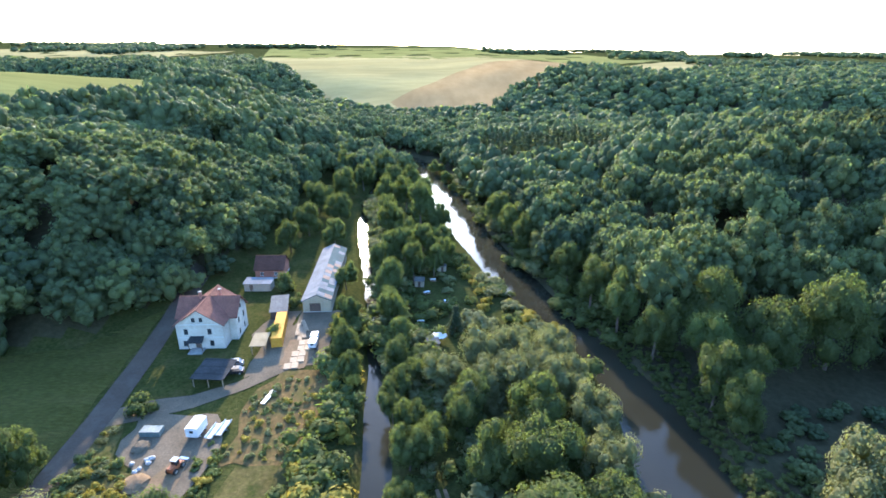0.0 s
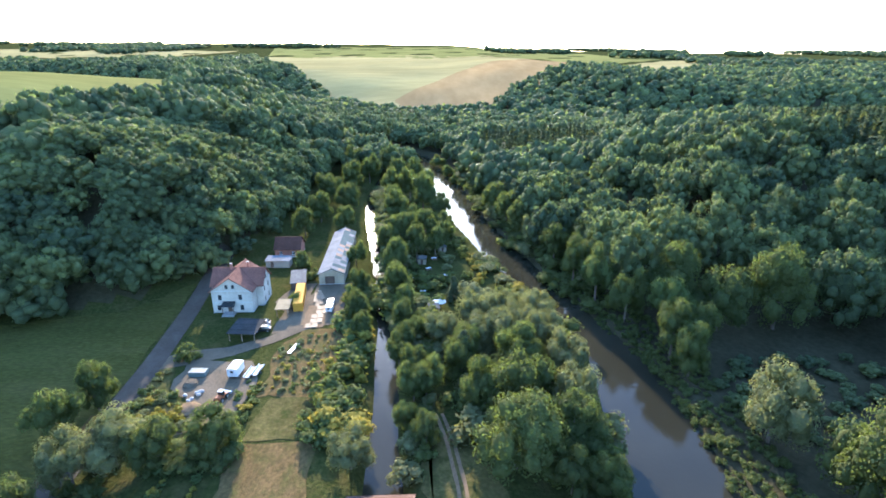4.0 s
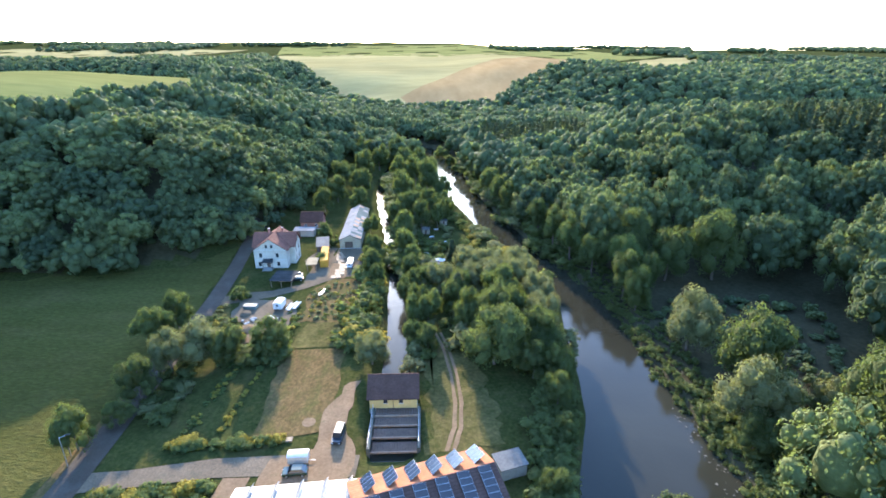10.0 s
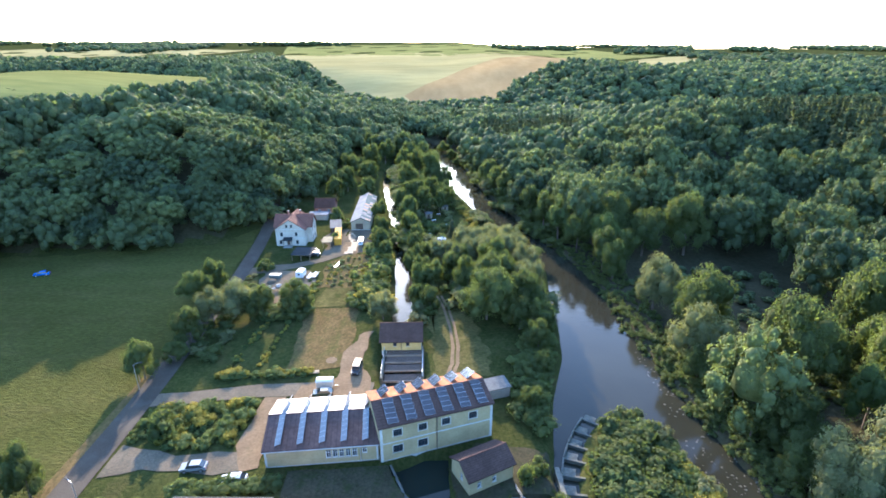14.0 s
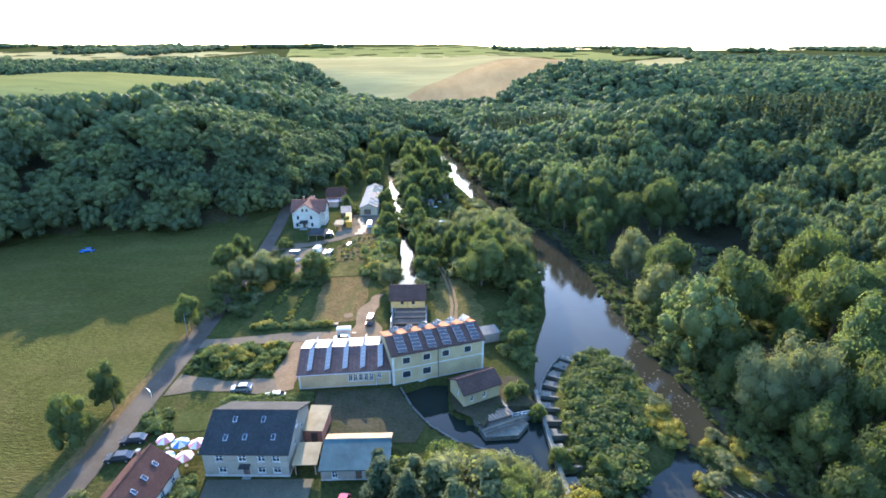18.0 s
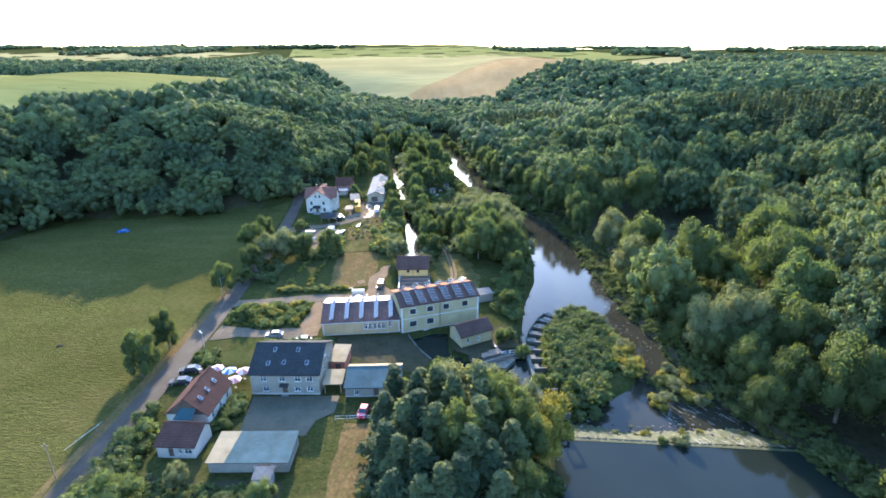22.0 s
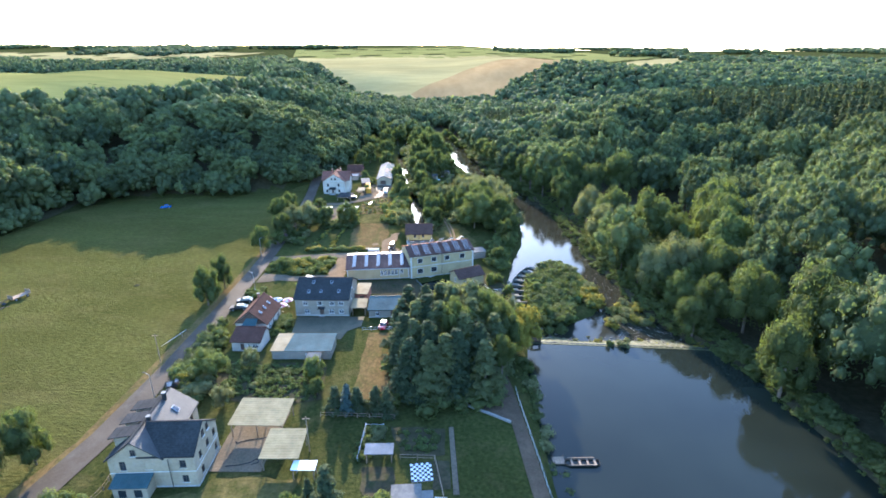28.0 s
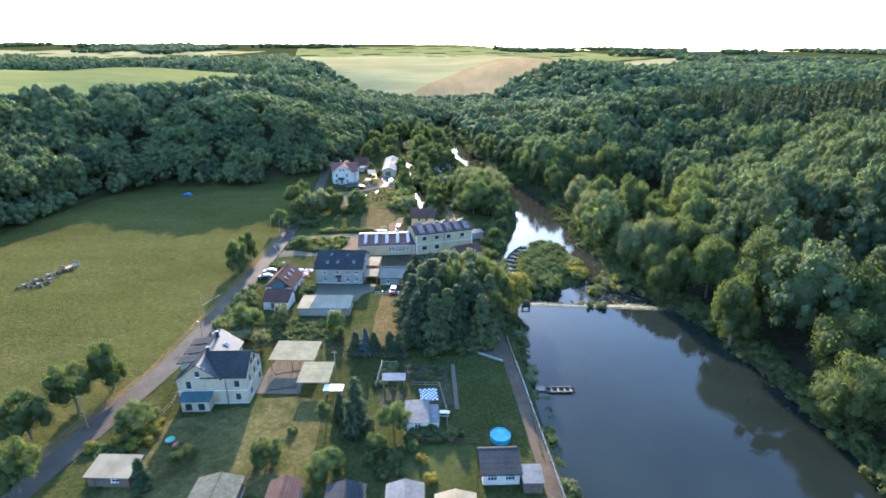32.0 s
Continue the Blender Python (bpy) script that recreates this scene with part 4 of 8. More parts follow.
M["white_wall"] = surface("white_render", (0.42, 0.375, 0.305), (0.48, 0.435, 0.36), fine=2, coarse=0.25, bump=0.12, stain=(0.410, 0.402, 0.377), stain_at=(0.58, 0.85))
M["cream_wall"] = surface("cream_render", (0.32, 0.262, 0.135), (0.37, 0.306, 0.165), fine=2, coarse=0.25, bump=0.1, stain=(0.352, 0.296, 0.160), stain_at=(0.58, 0.85))
M["yellow_wall"] = surface("yellow_boards", (0.480, 0.336, 0.104), (0.544, 0.400, 0.152), fine=2, coarse=0.3, bump=0.15, rows=(0.2, 0, 0.75))
M["grey_wall"] = surface("grey_render", (0.205, 0.185, 0.145), (0.250, 0.228, 0.180), fine=2, coarse=0.25, bump=0.12, stain=(0.240, 0.232, 0.208), stain_at=(0.55, 0.85))
M["beige_wall"] = surface("beige_render", (0.275, 0.228, 0.150), (0.33, 0.277, 0.186), fine=2, coarse=0.25, bump=0.12, stain=(0.312, 0.303, 0.271), stain_at=(0.55, 0.85))
M["trim"] = surface("pale_trim", (0.44, 0.43, 0.385), (0.51, 0.50, 0.455), fine=3, coarse=0.4, bump=0.05)
M["plinth"] = surface("stone_plinth", (0.30, 0.28, 0.25), (0.42, 0.40, 0.36), fine=3, coarse=0.6, bump=0.4)
M["glass"] = surface("window_glass", (0.02, 0.025, 0.03), (0.03, 0.035, 0.04), rough=0.06, bump=0, spec=0.6)
M["frame"] = surface("white_window_frame", (0.612, 0.612, 0.595), (0.663, 0.663, 0.646), bump=0)
M["dark_frame"] = surface("dark_window_frame", (0.05, 0.045, 0.04), (0.08, 0.07, 0.06), bump=0)
M["red_tile"] = surface("red_brown_tile", (0.062, 0.034, 0.026), (0.098, 0.054, 0.040), fine=3, coarse=0.4, bump=0.5, lift=0.06, rows=(0.17, 2, 0.55), stain=(0.058, 0.036, 0.029), stain_at=(0.55, 0.8), rough=0.9, spec=0.03)
# orange stands for sunlight on the tall mill's back slope
M["orange_tile"] = surface("sunlit_mill_tile", (0.224, 0.092, 0.044), (0.304, 0.140, 0.072), fine=2.5, coarse=0.4, bump=0.5, lift=0.06, rows=(0.17, 2, 0.6), stain=(0.136, 0.080, 0.056), stain_at=(0.55, 0.8), rough=0.9, spec=0.03)
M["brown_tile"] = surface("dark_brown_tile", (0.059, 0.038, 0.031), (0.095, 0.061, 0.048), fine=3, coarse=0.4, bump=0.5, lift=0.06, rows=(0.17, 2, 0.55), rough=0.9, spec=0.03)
M["slate"] = surface("grey_slate", (0.026, 0.027, 0.027), (0.046, 0.047, 0.047), fine=3, coarse=0.3, bump=0.4, lift=0.04, rows=(0.15, 2, 0.65), stain=(0.063, 0.063, 0.066), stain_at=(0.6, 0.85), rough=0.9, spec=0.03)
M["rust_roof"] = surface("brown_felt_roof", (0.072, 0.048, 0.041), (0.111, 0.075, 0.064), fine=2, coarse=0.4, bump=0.2, rows=(0.9, 0, 0.75), stain=(0.060, 0.044, 0.039), stain_at=(0.55, 0.8), rough=0.9, spec=0.03)
M["metal_roof"] = surface("galvanised_roof_sheet", (0.129, 0.139, 0.149), (0.178, 0.186, 0.198), fine=0.8, coarse=0.3, metal=0.0, bump=0.5, lift=0.05, rows=(0.3, 0, 0.75), stain=(0.178, 0.149, 0.119), stain_at=(0.55, 0.8), rough=0.9, spec=0.03)
M["blue_roof"] = surface("blue_grey_roof_sheet", (0.046, 0.074, 0.078), (0.066, 0.096, 0.100), fine=0.8, coarse=0.3, bump=0.4, rows=(0.35, 0, 0.78), stain=(0.072, 0.080, 0.084), stain_at=(0.55, 0.8), rough=0.9, spec=0.03)
M["pale_roof"] = surface("pale_fibre_sheet", (0.21, 0.172, 0.100), (0.275, 0.225, 0.138), fine=0.8, coarse=0.35, bump=0.4, rows=(0.3, 0, 0.85), stain=(0.176, 0.164, 0.112), stain_at=(0.5, 0.8), rough=0.9, spec=0.03)
M["felt"] = surface("roofing_felt", (0.098, 0.098, 0.094), (0.150, 0.146, 0.135), fine=2, coarse=0.4, bump=0.2, stain=(0.188, 0.180, 0.150), stain_at=(0.55, 0.8), rough=0.9, spec=0.03)
M["wood"] = surface("weathered_wood", (0.16, 0.115, 0.075), (0.29, 0.22, 0.15), fine=5, coarse=0.6, bump=0.4, stretch=(1, 1, 0.2))
M["dark_wood"] = surface("dark_stained_wood", (0.06, 0.042, 0.03), (0.12, 0.085, 0.06), fine=5, coarse=0.6, bump=0.4)
M["pale_wood"] = surface("fresh_sawn_timber", (0.210, 0.160, 0.098), (0.275, 0.215, 0.140), fine=3, coarse=0.5, bump=0.3)
M["corrugated"] = surface("corrugated_fibre_sheet", (0.190, 0.165, 0.090), (0.250, 0.215, 0.125), fine=0.9, coarse=0.35, bump=0.4, rows=(0.55, 1, 0.66), stain=(0.15, 0.145, 0.09), stain_at=(0.5, 0.8), rough=0.9, spec=0.03)
# white stands for sun glare on the low mill's back slope
M["white_sheet"] = surface("sunlit_roof_sheet", (0.42, 0.41, 0.38), (0.50, 0.49, 0.46), fine=0.8, coarse=0.35, bump=0.2, rows=(0.6, 0, 0.85), rough=0.55, spec=0.3)
M["concrete"] = surface("weathered_concrete", (0.180, 0.173, 0.158), (0.255, 0.247, 0.225), fine=2.5, coarse=0.3, bump=0.3, stain=(0.165, 0.165, 0.150), stain_at=(0.55, 0.8))
M["stone"] = surface("river_stone", (0.056, 0.051, 0.041), (0.115, 0.106, 0.090), fine=2, coarse=0.5, bump=0.6, stain=(0.102, 0.111, 0.068), stain_at=(0.5, 0.75))
M["brick"] = surface("red_brick", (0.27, 0.11, 0.075), (0.36, 0.17, 0.11), fine=4, coarse=0.6, bump=0.3, rows=(0.08, 2, 0.7))
M["steel"] = surface("galvanised_steel", (0.42, 0.43, 0.44), (0.52, 0.53, 0.54), fine=6, coarse=0.8, rough=0.4, metal=0.8, bump=0.05)
M["white_paint"] = surface("white_paint", (0.629, 0.629, 0.612), (0.697, 0.697, 0.680), fine=1, coarse=0.5, rough=0.4, bump=0.03)
M["panel"] = surface("solar_cell", (0.022, 0.034, 0.058), (0.032, 0.048, 0.080), rough=0.16, bump=0, spec=0.6)
M["panel_frame"] = surface("aluminium_frame", (0.286, 0.297, 0.319), (0.352, 0.363, 0.385), rough=0.4, metal=0.5, bump=0)
# rougher and slightly greyer than the plain solar cell
M["dull_panel"] = surface("matt_solar_cell", (0.040, 0.044, 0.052), (0.052, 0.057, 0.066), fine=3, rough=0.6, bump=0, spec=0.1)
# pale grey paints the sky's reflection into the cells
M["pale_panel"] = surface("sky_sheen_solar_cell", (0.125, 0.132, 0.138), (0.165, 0.172, 0.178), fine=4, rough=0.35, bump=0, spec=0.4)
M["wet_concrete"] = surface("wet_mossy_concrete", (0.070, 0.070, 0.055), (0.125, 0.120, 0.098), fine=2.0, coarse=0.5, bump=0.5, stain=(0.045, 0.055, 0.025), stain_at=(0.5, 0.75))
# copy of the slate, slightly paler and glossier, standing for sun sheen
M["pale_slate"] = surface("sunlit_grey_slate", (0.030, 0.030, 0.028), (0.048, 0.047, 0.044), fine=3, coarse=0.3, rough=0.55, bump=0.4, lift=0.04, rows=(0.15, 2, 0.7), spec=0.4)
M["villa_tile"] = surface("faded_red_tile", (0.125, 0.062, 0.046), (0.185, 0.096, 0.070), fine=3, coarse=0.4, bump=0.5, lift=0.06, rows=(0.17, 2, 0.6), stain=(0.08, 0.05, 0.04), stain_at=(0.55, 0.8), rough=0.9, spec=0.03)
M["moss_felt"] = surface("mossy_roofing_felt", (0.075, 0.072, 0.052), (0.115, 0.108, 0.080), fine=2, coarse=0.5, rough=0.9, spec=0.03, bump=0.3, stain=(0.055, 0.065, 0.028), stain_at=(0.48, 0.75))
M["rubber"] = surface("black_rubber", (0.015, 0.015, 0.015), (0.03, 0.03, 0.03), rough=0.8, bump=0.1)


def window(parent, x, z, w, h, m, frame_mat="frame", bars=1, sill=True):
    """A window set into a wall's opening: frame with glazing bars, pane and sill. m: facade space (x along, y inwards, z up)."""
    t = 0.08
    bm = bmesh.new()
    rings = []
    for y in (0.09, 0.17):
        for q in (0.0, t):
            rings.append([bm.verts.new(m @ Vector(p)) for p in ((x - w / 2 + q, y, z + q), (x + w / 2 - q, y, z + q), (x + w / 2 - q, y, z + h - q), (x - w / 2 + q, y, z + h - q))])
    for a, b in ((0, 1), (1, 3), (3, 2), (2, 0)):
        for k in range(4):
            bm.faces.new((rings[a][k], rings[a][(k + 1) % 4], rings[b][(k + 1) % 4], rings[b][k]))
    f = part("window", bm, frame_mat, parent)
    for k in range(bars):
        c = x - w / 2 + w * (k + 1) / (bars + 1)
        part("glazing_bar", block(c - 0.03, c + 0.03, 0.1, 0.16, z + t, z + h - t, 0, m), frame_mat, f)
    part("glazing_bar", block(x - w / 2 + t, x + w / 2 - t, 0.105, 0.155, z + h * 0.62, z + h * 0.62 + 0.05, 0, m), frame_mat, f)
    part("pane", block(x - w / 2 + t * 0.5, x + w / 2 - t * 0.5, 0.125, 0.14, z + t * 0.5, z + h - t * 0.5, 0, m), "glass", f)
    if sill:
        part("sill", block(x - w / 2 - 0.08, x + w / 2 + 0.08, -0.06, 0.09, z - 0.07, z, 0, m), "trim", f)
    return f


def door(parent, x, z, w, h, m, mat="dark_wood"):
    f = part("door", block(x - w / 2, x + w / 2, 0.1, 0.17, z, z + h, 0.01, m), mat, parent)
    part("door_handle", block(x + w / 2 - 0.16, x + w / 2 - 0.1, 0.03, 0.1, z + h * 0.48, z + h * 0.48 + 0.04, 0, m), "steel", f)
    return f


def facade(bm, length, height, holes, m, depth=0.18, z0=0.0):
    """A wall face cut into cells, with real openings: holes are (x centre, z, w, h)."""
    xs = sorted({0.0, length, *[round(c - w / 2, 4) for c, z, w, h in holes], *[round(c + w / 2, 4) for c, z, w, h in holes]})
    zs = sorted({z0, height, *[round(z, 4) for c, z, w, h in holes], *[round(z + h, 4) for c, z, w, h in holes]})
    for xa, xb in zip(xs, xs[1:]):
        for za, zb in zip(zs, zs[1:]):
            cx, cz = (xa + xb) / 2, (za + zb) / 2
            if any(abs(cx - c) < w / 2 and z < cz < z + h for c, z, w, h in holes):
                continue
            bm.faces.new([bm.verts.new(m @ Vector(p)) for p in ((xa, 0, za), (xb, 0, za), (xb, 0, zb), (xa, 0, zb))])
    for c, z, w, h in holes:
        a, b = c - w / 2, c + w / 2
        for p, q in (((a, z), (b, z)), ((b, z), (b, z + h)), ((b, z + h), (a, z + h)), ((a, z + h), (a, z))):
            bm.faces.new([bm.verts.new(m @ Vector(v)) for v in ((p[0], 0, p[1]), (q[0], 0, q[1]), (q[0], depth, q[1]), (p[0], depth, p[1]))])


def sides(w, d):
    """Facade spaces of a w by d body whose front left corner is the origin: front, right, back, left."""
    return [Matrix.Identity(4), Matrix.Translation((w, 0, 0)) @ Matrix.Rotation(radians(90), 4, "Z"), Matrix.Translation((w, d, 0)) @ Matrix.Rotation(radians(180), 4, "Z"), Matrix.Translation((0, d, 0)) @ Matrix.Rotation(radians(-90), 4, "Z")]


def house(name, x, y, turn, w, d, eave, ridge, along, wall, roof, label, category="house", openings=(), z=None, over=0.4, thick=0.2, roof_label="", plinth=0.4, ridge_at=0.5, frame_mat="frame", hip=0.0, far_eave=None, back_roof=None, wall_top=None):
    """A gabled house. Its front left corner stands at (x, y); the front runs along local x. along: axis of the ridge. openings: (side, x, z, w, h, kind)."""
    r = root(name, x, y, z, turn, label, category)
    S = sides(w, d)
    bm = bmesh.new()
    lens = (w, d, w, d)
    for i in range(4):
        facade(bm, lens[i], eave, [(o[1], o[2], o[3], o[4]) for o in openings if o[0] == i and o[2] + o[4] <= eave + 0.01], S[i])
    k = ridge_at
    if along == "x":
        ry = d * k
        for X in (0, w):
            bm.faces.new([bm.verts.new(p) for p in ((X, 0, eave), (X, d, eave), (X, ry, ridge))])
        wallob = part("wall", bm, wall, r)
        sl1, sl2 = (ridge - eave) / ry, (ridge - eave) / (d - ry)
        part("roof", slab([(-over, -over, eave - over * sl1 + thick), (w + over, -over, eave - over * sl1 + thick), (w + over, ry, ridge + thick), (-over, ry, ridge + thick)], thick), roof, r, roof_label)
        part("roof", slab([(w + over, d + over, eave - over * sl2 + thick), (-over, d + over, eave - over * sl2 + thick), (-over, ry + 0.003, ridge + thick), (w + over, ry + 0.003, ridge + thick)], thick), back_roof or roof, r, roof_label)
        part("ridge_cap", block(-over, w + over, ry - 0.13, ry + 0.13, ridge + thick - 0.05, ridge + thick + 0.06, 0.03), roof, r)
    else:
        rx = w * k
        for Y in (0, d):
            bm.faces.new([bm.verts.new(p) for p in ((0, Y, eave), (w, Y, eave), (rx, Y, ridge))])
        wallob = part("wall", bm, wall, r)
        sl1, sl2 = (ridge - eave) / rx, (ridge - eave) / (w - rx)
        part("roof", slab([(-over, -over, eave - over * sl1 + thick), (rx, -over, ridge + thick), (rx, d + over, ridge + thick), (-over, d + over, eave - over * sl1 + thick)], thick), roof, r, roof_label)
        part("roof", slab([(w + over, d + over, eave - over * sl2 + thick), (rx + 0.003, d + over, ridge + thick), (rx + 0.003, -over, ridge + thick), (w + over, -over, eave - over * sl2 + thick)], thick), back_roof or roof, r, roof_label)
        part("ridge_cap", block(rx - 0.13, rx + 0.13, -over, d + over, ridge + thick - 0.05, ridge + thick + 0.06, 0.03), roof, r)
    if plinth:
        bm = bmesh.new()
        for i in range(4):
            box(bm, -0.05, lens[i] + 0.05, -0.05, -0.005, -1.2, plinth, S[i])
        part("plinth", bm, "plinth", r)
    for o in openings:
        side, cx, cz, ww, hh = o[:5]
        kind = o[5] if len(o) > 5 else "window"
        if kind == "window":
            mm = S[side] if cz + hh <= eave + 0.01 else S[side] @ Matrix.Translation((0, -0.15, 0))
            window(r, cx, cz, ww, hh, mm, frame_mat, 1 if ww < 1.5 else 2)
        elif kind == "door":
            door(r, cx, cz, ww, hh, S[side])
        elif kind == "gate":
            part("gate", block(cx - ww / 2, cx + ww / 2, 0.12, 0.2, cz, cz + hh, 0.01, S[side]), "dark_wood", r)
    return r


def chimney(parent, x, y, z0, z1, s=0.5, mat="brick"):
    c = part("chimney", block(x - s / 2, x + s / 2, y - s / 2, y + s / 2, z0, z1, 0.02), mat, parent)
    part("chimney_cap", block(x - s / 2 - 0.08, x + s / 2 + 0.08, y - s / 2 - 0.08, y + s / 2 + 0.08, z1, z1 + 0.12, 0.02), "concrete", c)
    return c


def skylight(parent, c, right, up, w=0.66, h=1.0):
    """A roof window on a slope: c its middle, right and up the slope's directions."""
    right, up = Vector(right).normalized(), Vector(up).normalized()
    n = right.cross(up)
    m = Matrix((right, up, n)).transposed().to_4x4()
    m.translation = Vector(c)
    f = part("skylight", block(-w / 2, w / 2, -h / 2, h / 2, 0.0, 0.12, 0.02, m), "panel_frame", parent)
    part("pane", block(-w / 2 + 0.08, w / 2 - 0.08, -h / 2 + 0.08, h / 2 - 0.08, 0.12, 0.135, 0, m), "glass", f)


def flat_shed(name, x, y, turn, w, d, h0, h1, wall, roof, label, category="shed", over=0.3, openings=(), z=None, posts=False, thick=0.12):
    """A shed under one sloping roof: h0 at the front, h1 at the back; posts: an open shelter."""
    r = root(name, x, y, z, turn, label, category)
    if posts:
        nx = max(2, int(w / 3) + 1)
        for i in range(nx):
            for yy, hh in ((0.12, h0), (d - 0.12, h1)):
                px = 0.12 + (w - 0.24) * i / (nx - 1)
                part("post", block(px - 0.08, px + 0.08, yy - 0.08, yy + 0.08, -0.3, hh - 0.02 + (h1 - h0) * (0.12 / d) * (1 if yy < 1 else -1), 0.01), "wood", r)
        for yy, hh in ((0.12, h0), (d - 0.12, h1)):
            part("beam", block(0, w, yy - 0.07, yy + 0.07, hh - 0.24, hh - 0.06, 0.01), "wood", r)
    else:
        S = sides(w, d)
        bm = bmesh.new()
        hs = ((h0, h0), (h0, h1), (h1, h1), (h1, h0))
        lens = (w, d, w, d)
        low = min(h0, h1)
        for i in range(4):
            facade(bm, lens[i], low, [(o[1], o[2], o[3], o[4]) for o in openings if o[0] == i], S[i], z0=-0.6)
            a, b = hs[i]
            if max(a, b) > low + 0.001:
                pts = [(0, 0, low), (lens[i], 0, low)] + ([(lens[i], 0, b)] if b > low else []) + ([(0, 0, a)] if a > low else [])
                bm.faces.new([bm.verts.new(S[i] @ Vector(p)) for p in pts])
        part("wall", bm, wall, r)
        for o in openings:
            if len(o) > 5 and o[5] == "door":
                door(r, o[1], o[2], o[3], o[4], S[o[0]])
            elif len(o) > 5 and o[5] == "gate":
                part("gate", block(o[1] - o[3] / 2, o[1] + o[3] / 2, 0.12, 0.2, o[2], o[2] + o[4], 0.01, S[o[0]]), "dark_wood", r)
            else:
                window(r, o[1], o[2], o[3], o[4], S[o[0]])
    s = (h1 - h0) / d
    part("roof", slab([(-over, -over, h0 - over * s + thick), (w + over, -over, h0 - over * s + thick), (w + over, d + over, h1 + over * s + thick), (-over, d + over, h1 + over * s + thick)], thick), roof, r)
    return r


def solar_row(name, m, count, w, h, group, label="tilted strip of blue solar panels on the roof", gap=0.03, face="panel"):
    """A strip of solar modules running along local y on two rails."""
    r = new(name)
    r.matrix_world = m
    tagged(r, label, "solar panel", group)
    for sx in (-0.3, 0.3):
        part("rail", block(sx * w - 0.03, sx * w + 0.03, 0, count * (h + gap), -0.05, 0.0), "panel_frame", r)
    f = part("module", block(-w / 2, w / 2, 0.0, h, 0.0, 0.04, 0.006), "panel_frame", r)
    bm = block(-w / 2 + 0.035, w / 2 - 0.035, 0.035, h - 0.035, 0.041, 0.047)
    c = part("cell", bm, face, f)
    for k in range(1, count):
        g = f.copy()
        scene.collection.objects.link(g)
        g.location.y += k * (h + gap)
        e = c.copy()
        scene.collection.objects.link(e)
        e.parent = g
    return r

# ---- the buildings ----
def merge(main, second):
    """Gives the parts of a wing to the main building."""
    bpy.context.view_layer.update()
    m = main.matrix_world.inverted() @ second.matrix_world
    for c in list(second.children):
        b = c.matrix_basis.copy()
        c.parent = main
        c.matrix_parent_inverse = Matrix.Identity(4)
        c.matrix_basis = m @ b
    bpy.data.objects.remove(second)
    return main


def band(parent, length, m, z, h=0.18, out=0.05, mat="trim", name="cornice"):
    part(name, block(-out, length + out, -out, -0.004, z, z + h, 0.015, m), mat, parent)


# white villa at the far yard
V = [(0, x, 0.9, 0.95, 1.5) for x in (7.6,)] + [(0, 2.1, 3.9, 0.95, 1.5), (0, 7.4, 3.9, 0.95, 1.5), (0, 4.15, 7.15, 0.75, 1.1), (0, 5.85, 7.15, 0.75, 1.1), (0, 1.6, 0.9, 0.95, 1.5)]
villa = house("villa", -56, 108, 0, 10.5, 13.2, 6.6, 10.2, "y", "white_wall", "villa_tile", "white rendered villa with red tiled cross-gable roof", openings=V, z=0.0, over=0.55, frame_mat="dark_frame")
wing = house("villa_wing", -57.2, 112.0, 0, 13.4, 7.4, 6.6, 10.0, "x", "white_wall", "villa_tile", "wing", openings=[(1, 1.8, 0.9, 0.95, 1.5), (1, 1.8, 3.9, 0.95, 1.5), (1, 5.2, 0.9, 0.95, 1.5), (1, 5.2, 3.9, 0.95, 1.5), (1, 3.6, 7.0, 0.8, 1.1)], z=0.0, over=0.5, frame_mat="dark_frame")
merge(villa, wing)
S = sides(10.5, 13.2)
band(villa, 10.5, S[0], 3.15)
band(villa, 10.5, S[0], 6.45, 0.16)
chimney(villa, 3.4, 7.4, 8.6, 11.4, 0.55)
chimney(villa, 7.3, 9.2, 8.4, 11.2, 0.55)
for px in (3.0, 5.9):
    part("porch_post", block(px - 0.07, px + 0.07, -1.75, -1.61, 0.6, 2.9), "dark_wood", villa)
part("porch_roof", slab([(2.6, -2.0, 2.9), (6.3, -2.0, 2.9), (6.0, 0.0, 3.6), (2.9, 0.0, 3.6)], 0.12), "slate", villa, "grey slate porch roof")
part("porch_steps", block(2.9, 6.0, -2.6, 0.0, -0.3, 0.6, 0.04), "concrete", villa)
door(villa, 4.45, 0.6, 1.1, 2.1, Matrix.Translation((0, -0.2, 0)), "dark_wood")

# storage hall with a patched sheet roof
# right slope takes a darker sheet: its shade is put into the colour
hall = house("storage_hall", -31.2, 125.4, 1.5, 7.4, 40.0, 3.5, 5.1, "y", "beige_wall", "metal_roof", "long storage hall with patched corrugated metal roof", "hall", openings=[(0, 3.2, 0.1, 2.9, 2.6, "gate")], over=0.35, plinth=0.3, back_roof="blue_roof")
rg2 = random.Random(8)
M["patch_a"] = surface("rusty_roof_sheet", (0.17, 0.12, 0.09), (0.24, 0.18, 0.14), fine=1, coarse=0.4, rough=0.85, spec=0.1, bump=0.3, rows=(0.3, 1, 0.8))
sl = 1.6 / 3.7
for i in range(18):
    y0 = 0.2 + i * 2.2
    for c0, c1 in ((3.85, 5.65), (5.70, 7.6)):
        if rg2.random() < 0.72:
            za, zb = 5.1 + 0.22 - (c0 - 3.7) * sl, 5.1 + 0.22 - (c1 - 3.7) * sl
            part("roof_sheet", slab([(c0, y0, za), (c1, y0, zb), (c1, y0 + 2.12, zb), (c0, y0 + 2.12, za)], 0.02), rg2.choice(["patch_a", "blue_roof", "blue_roof", "metal_roof"]), hall)

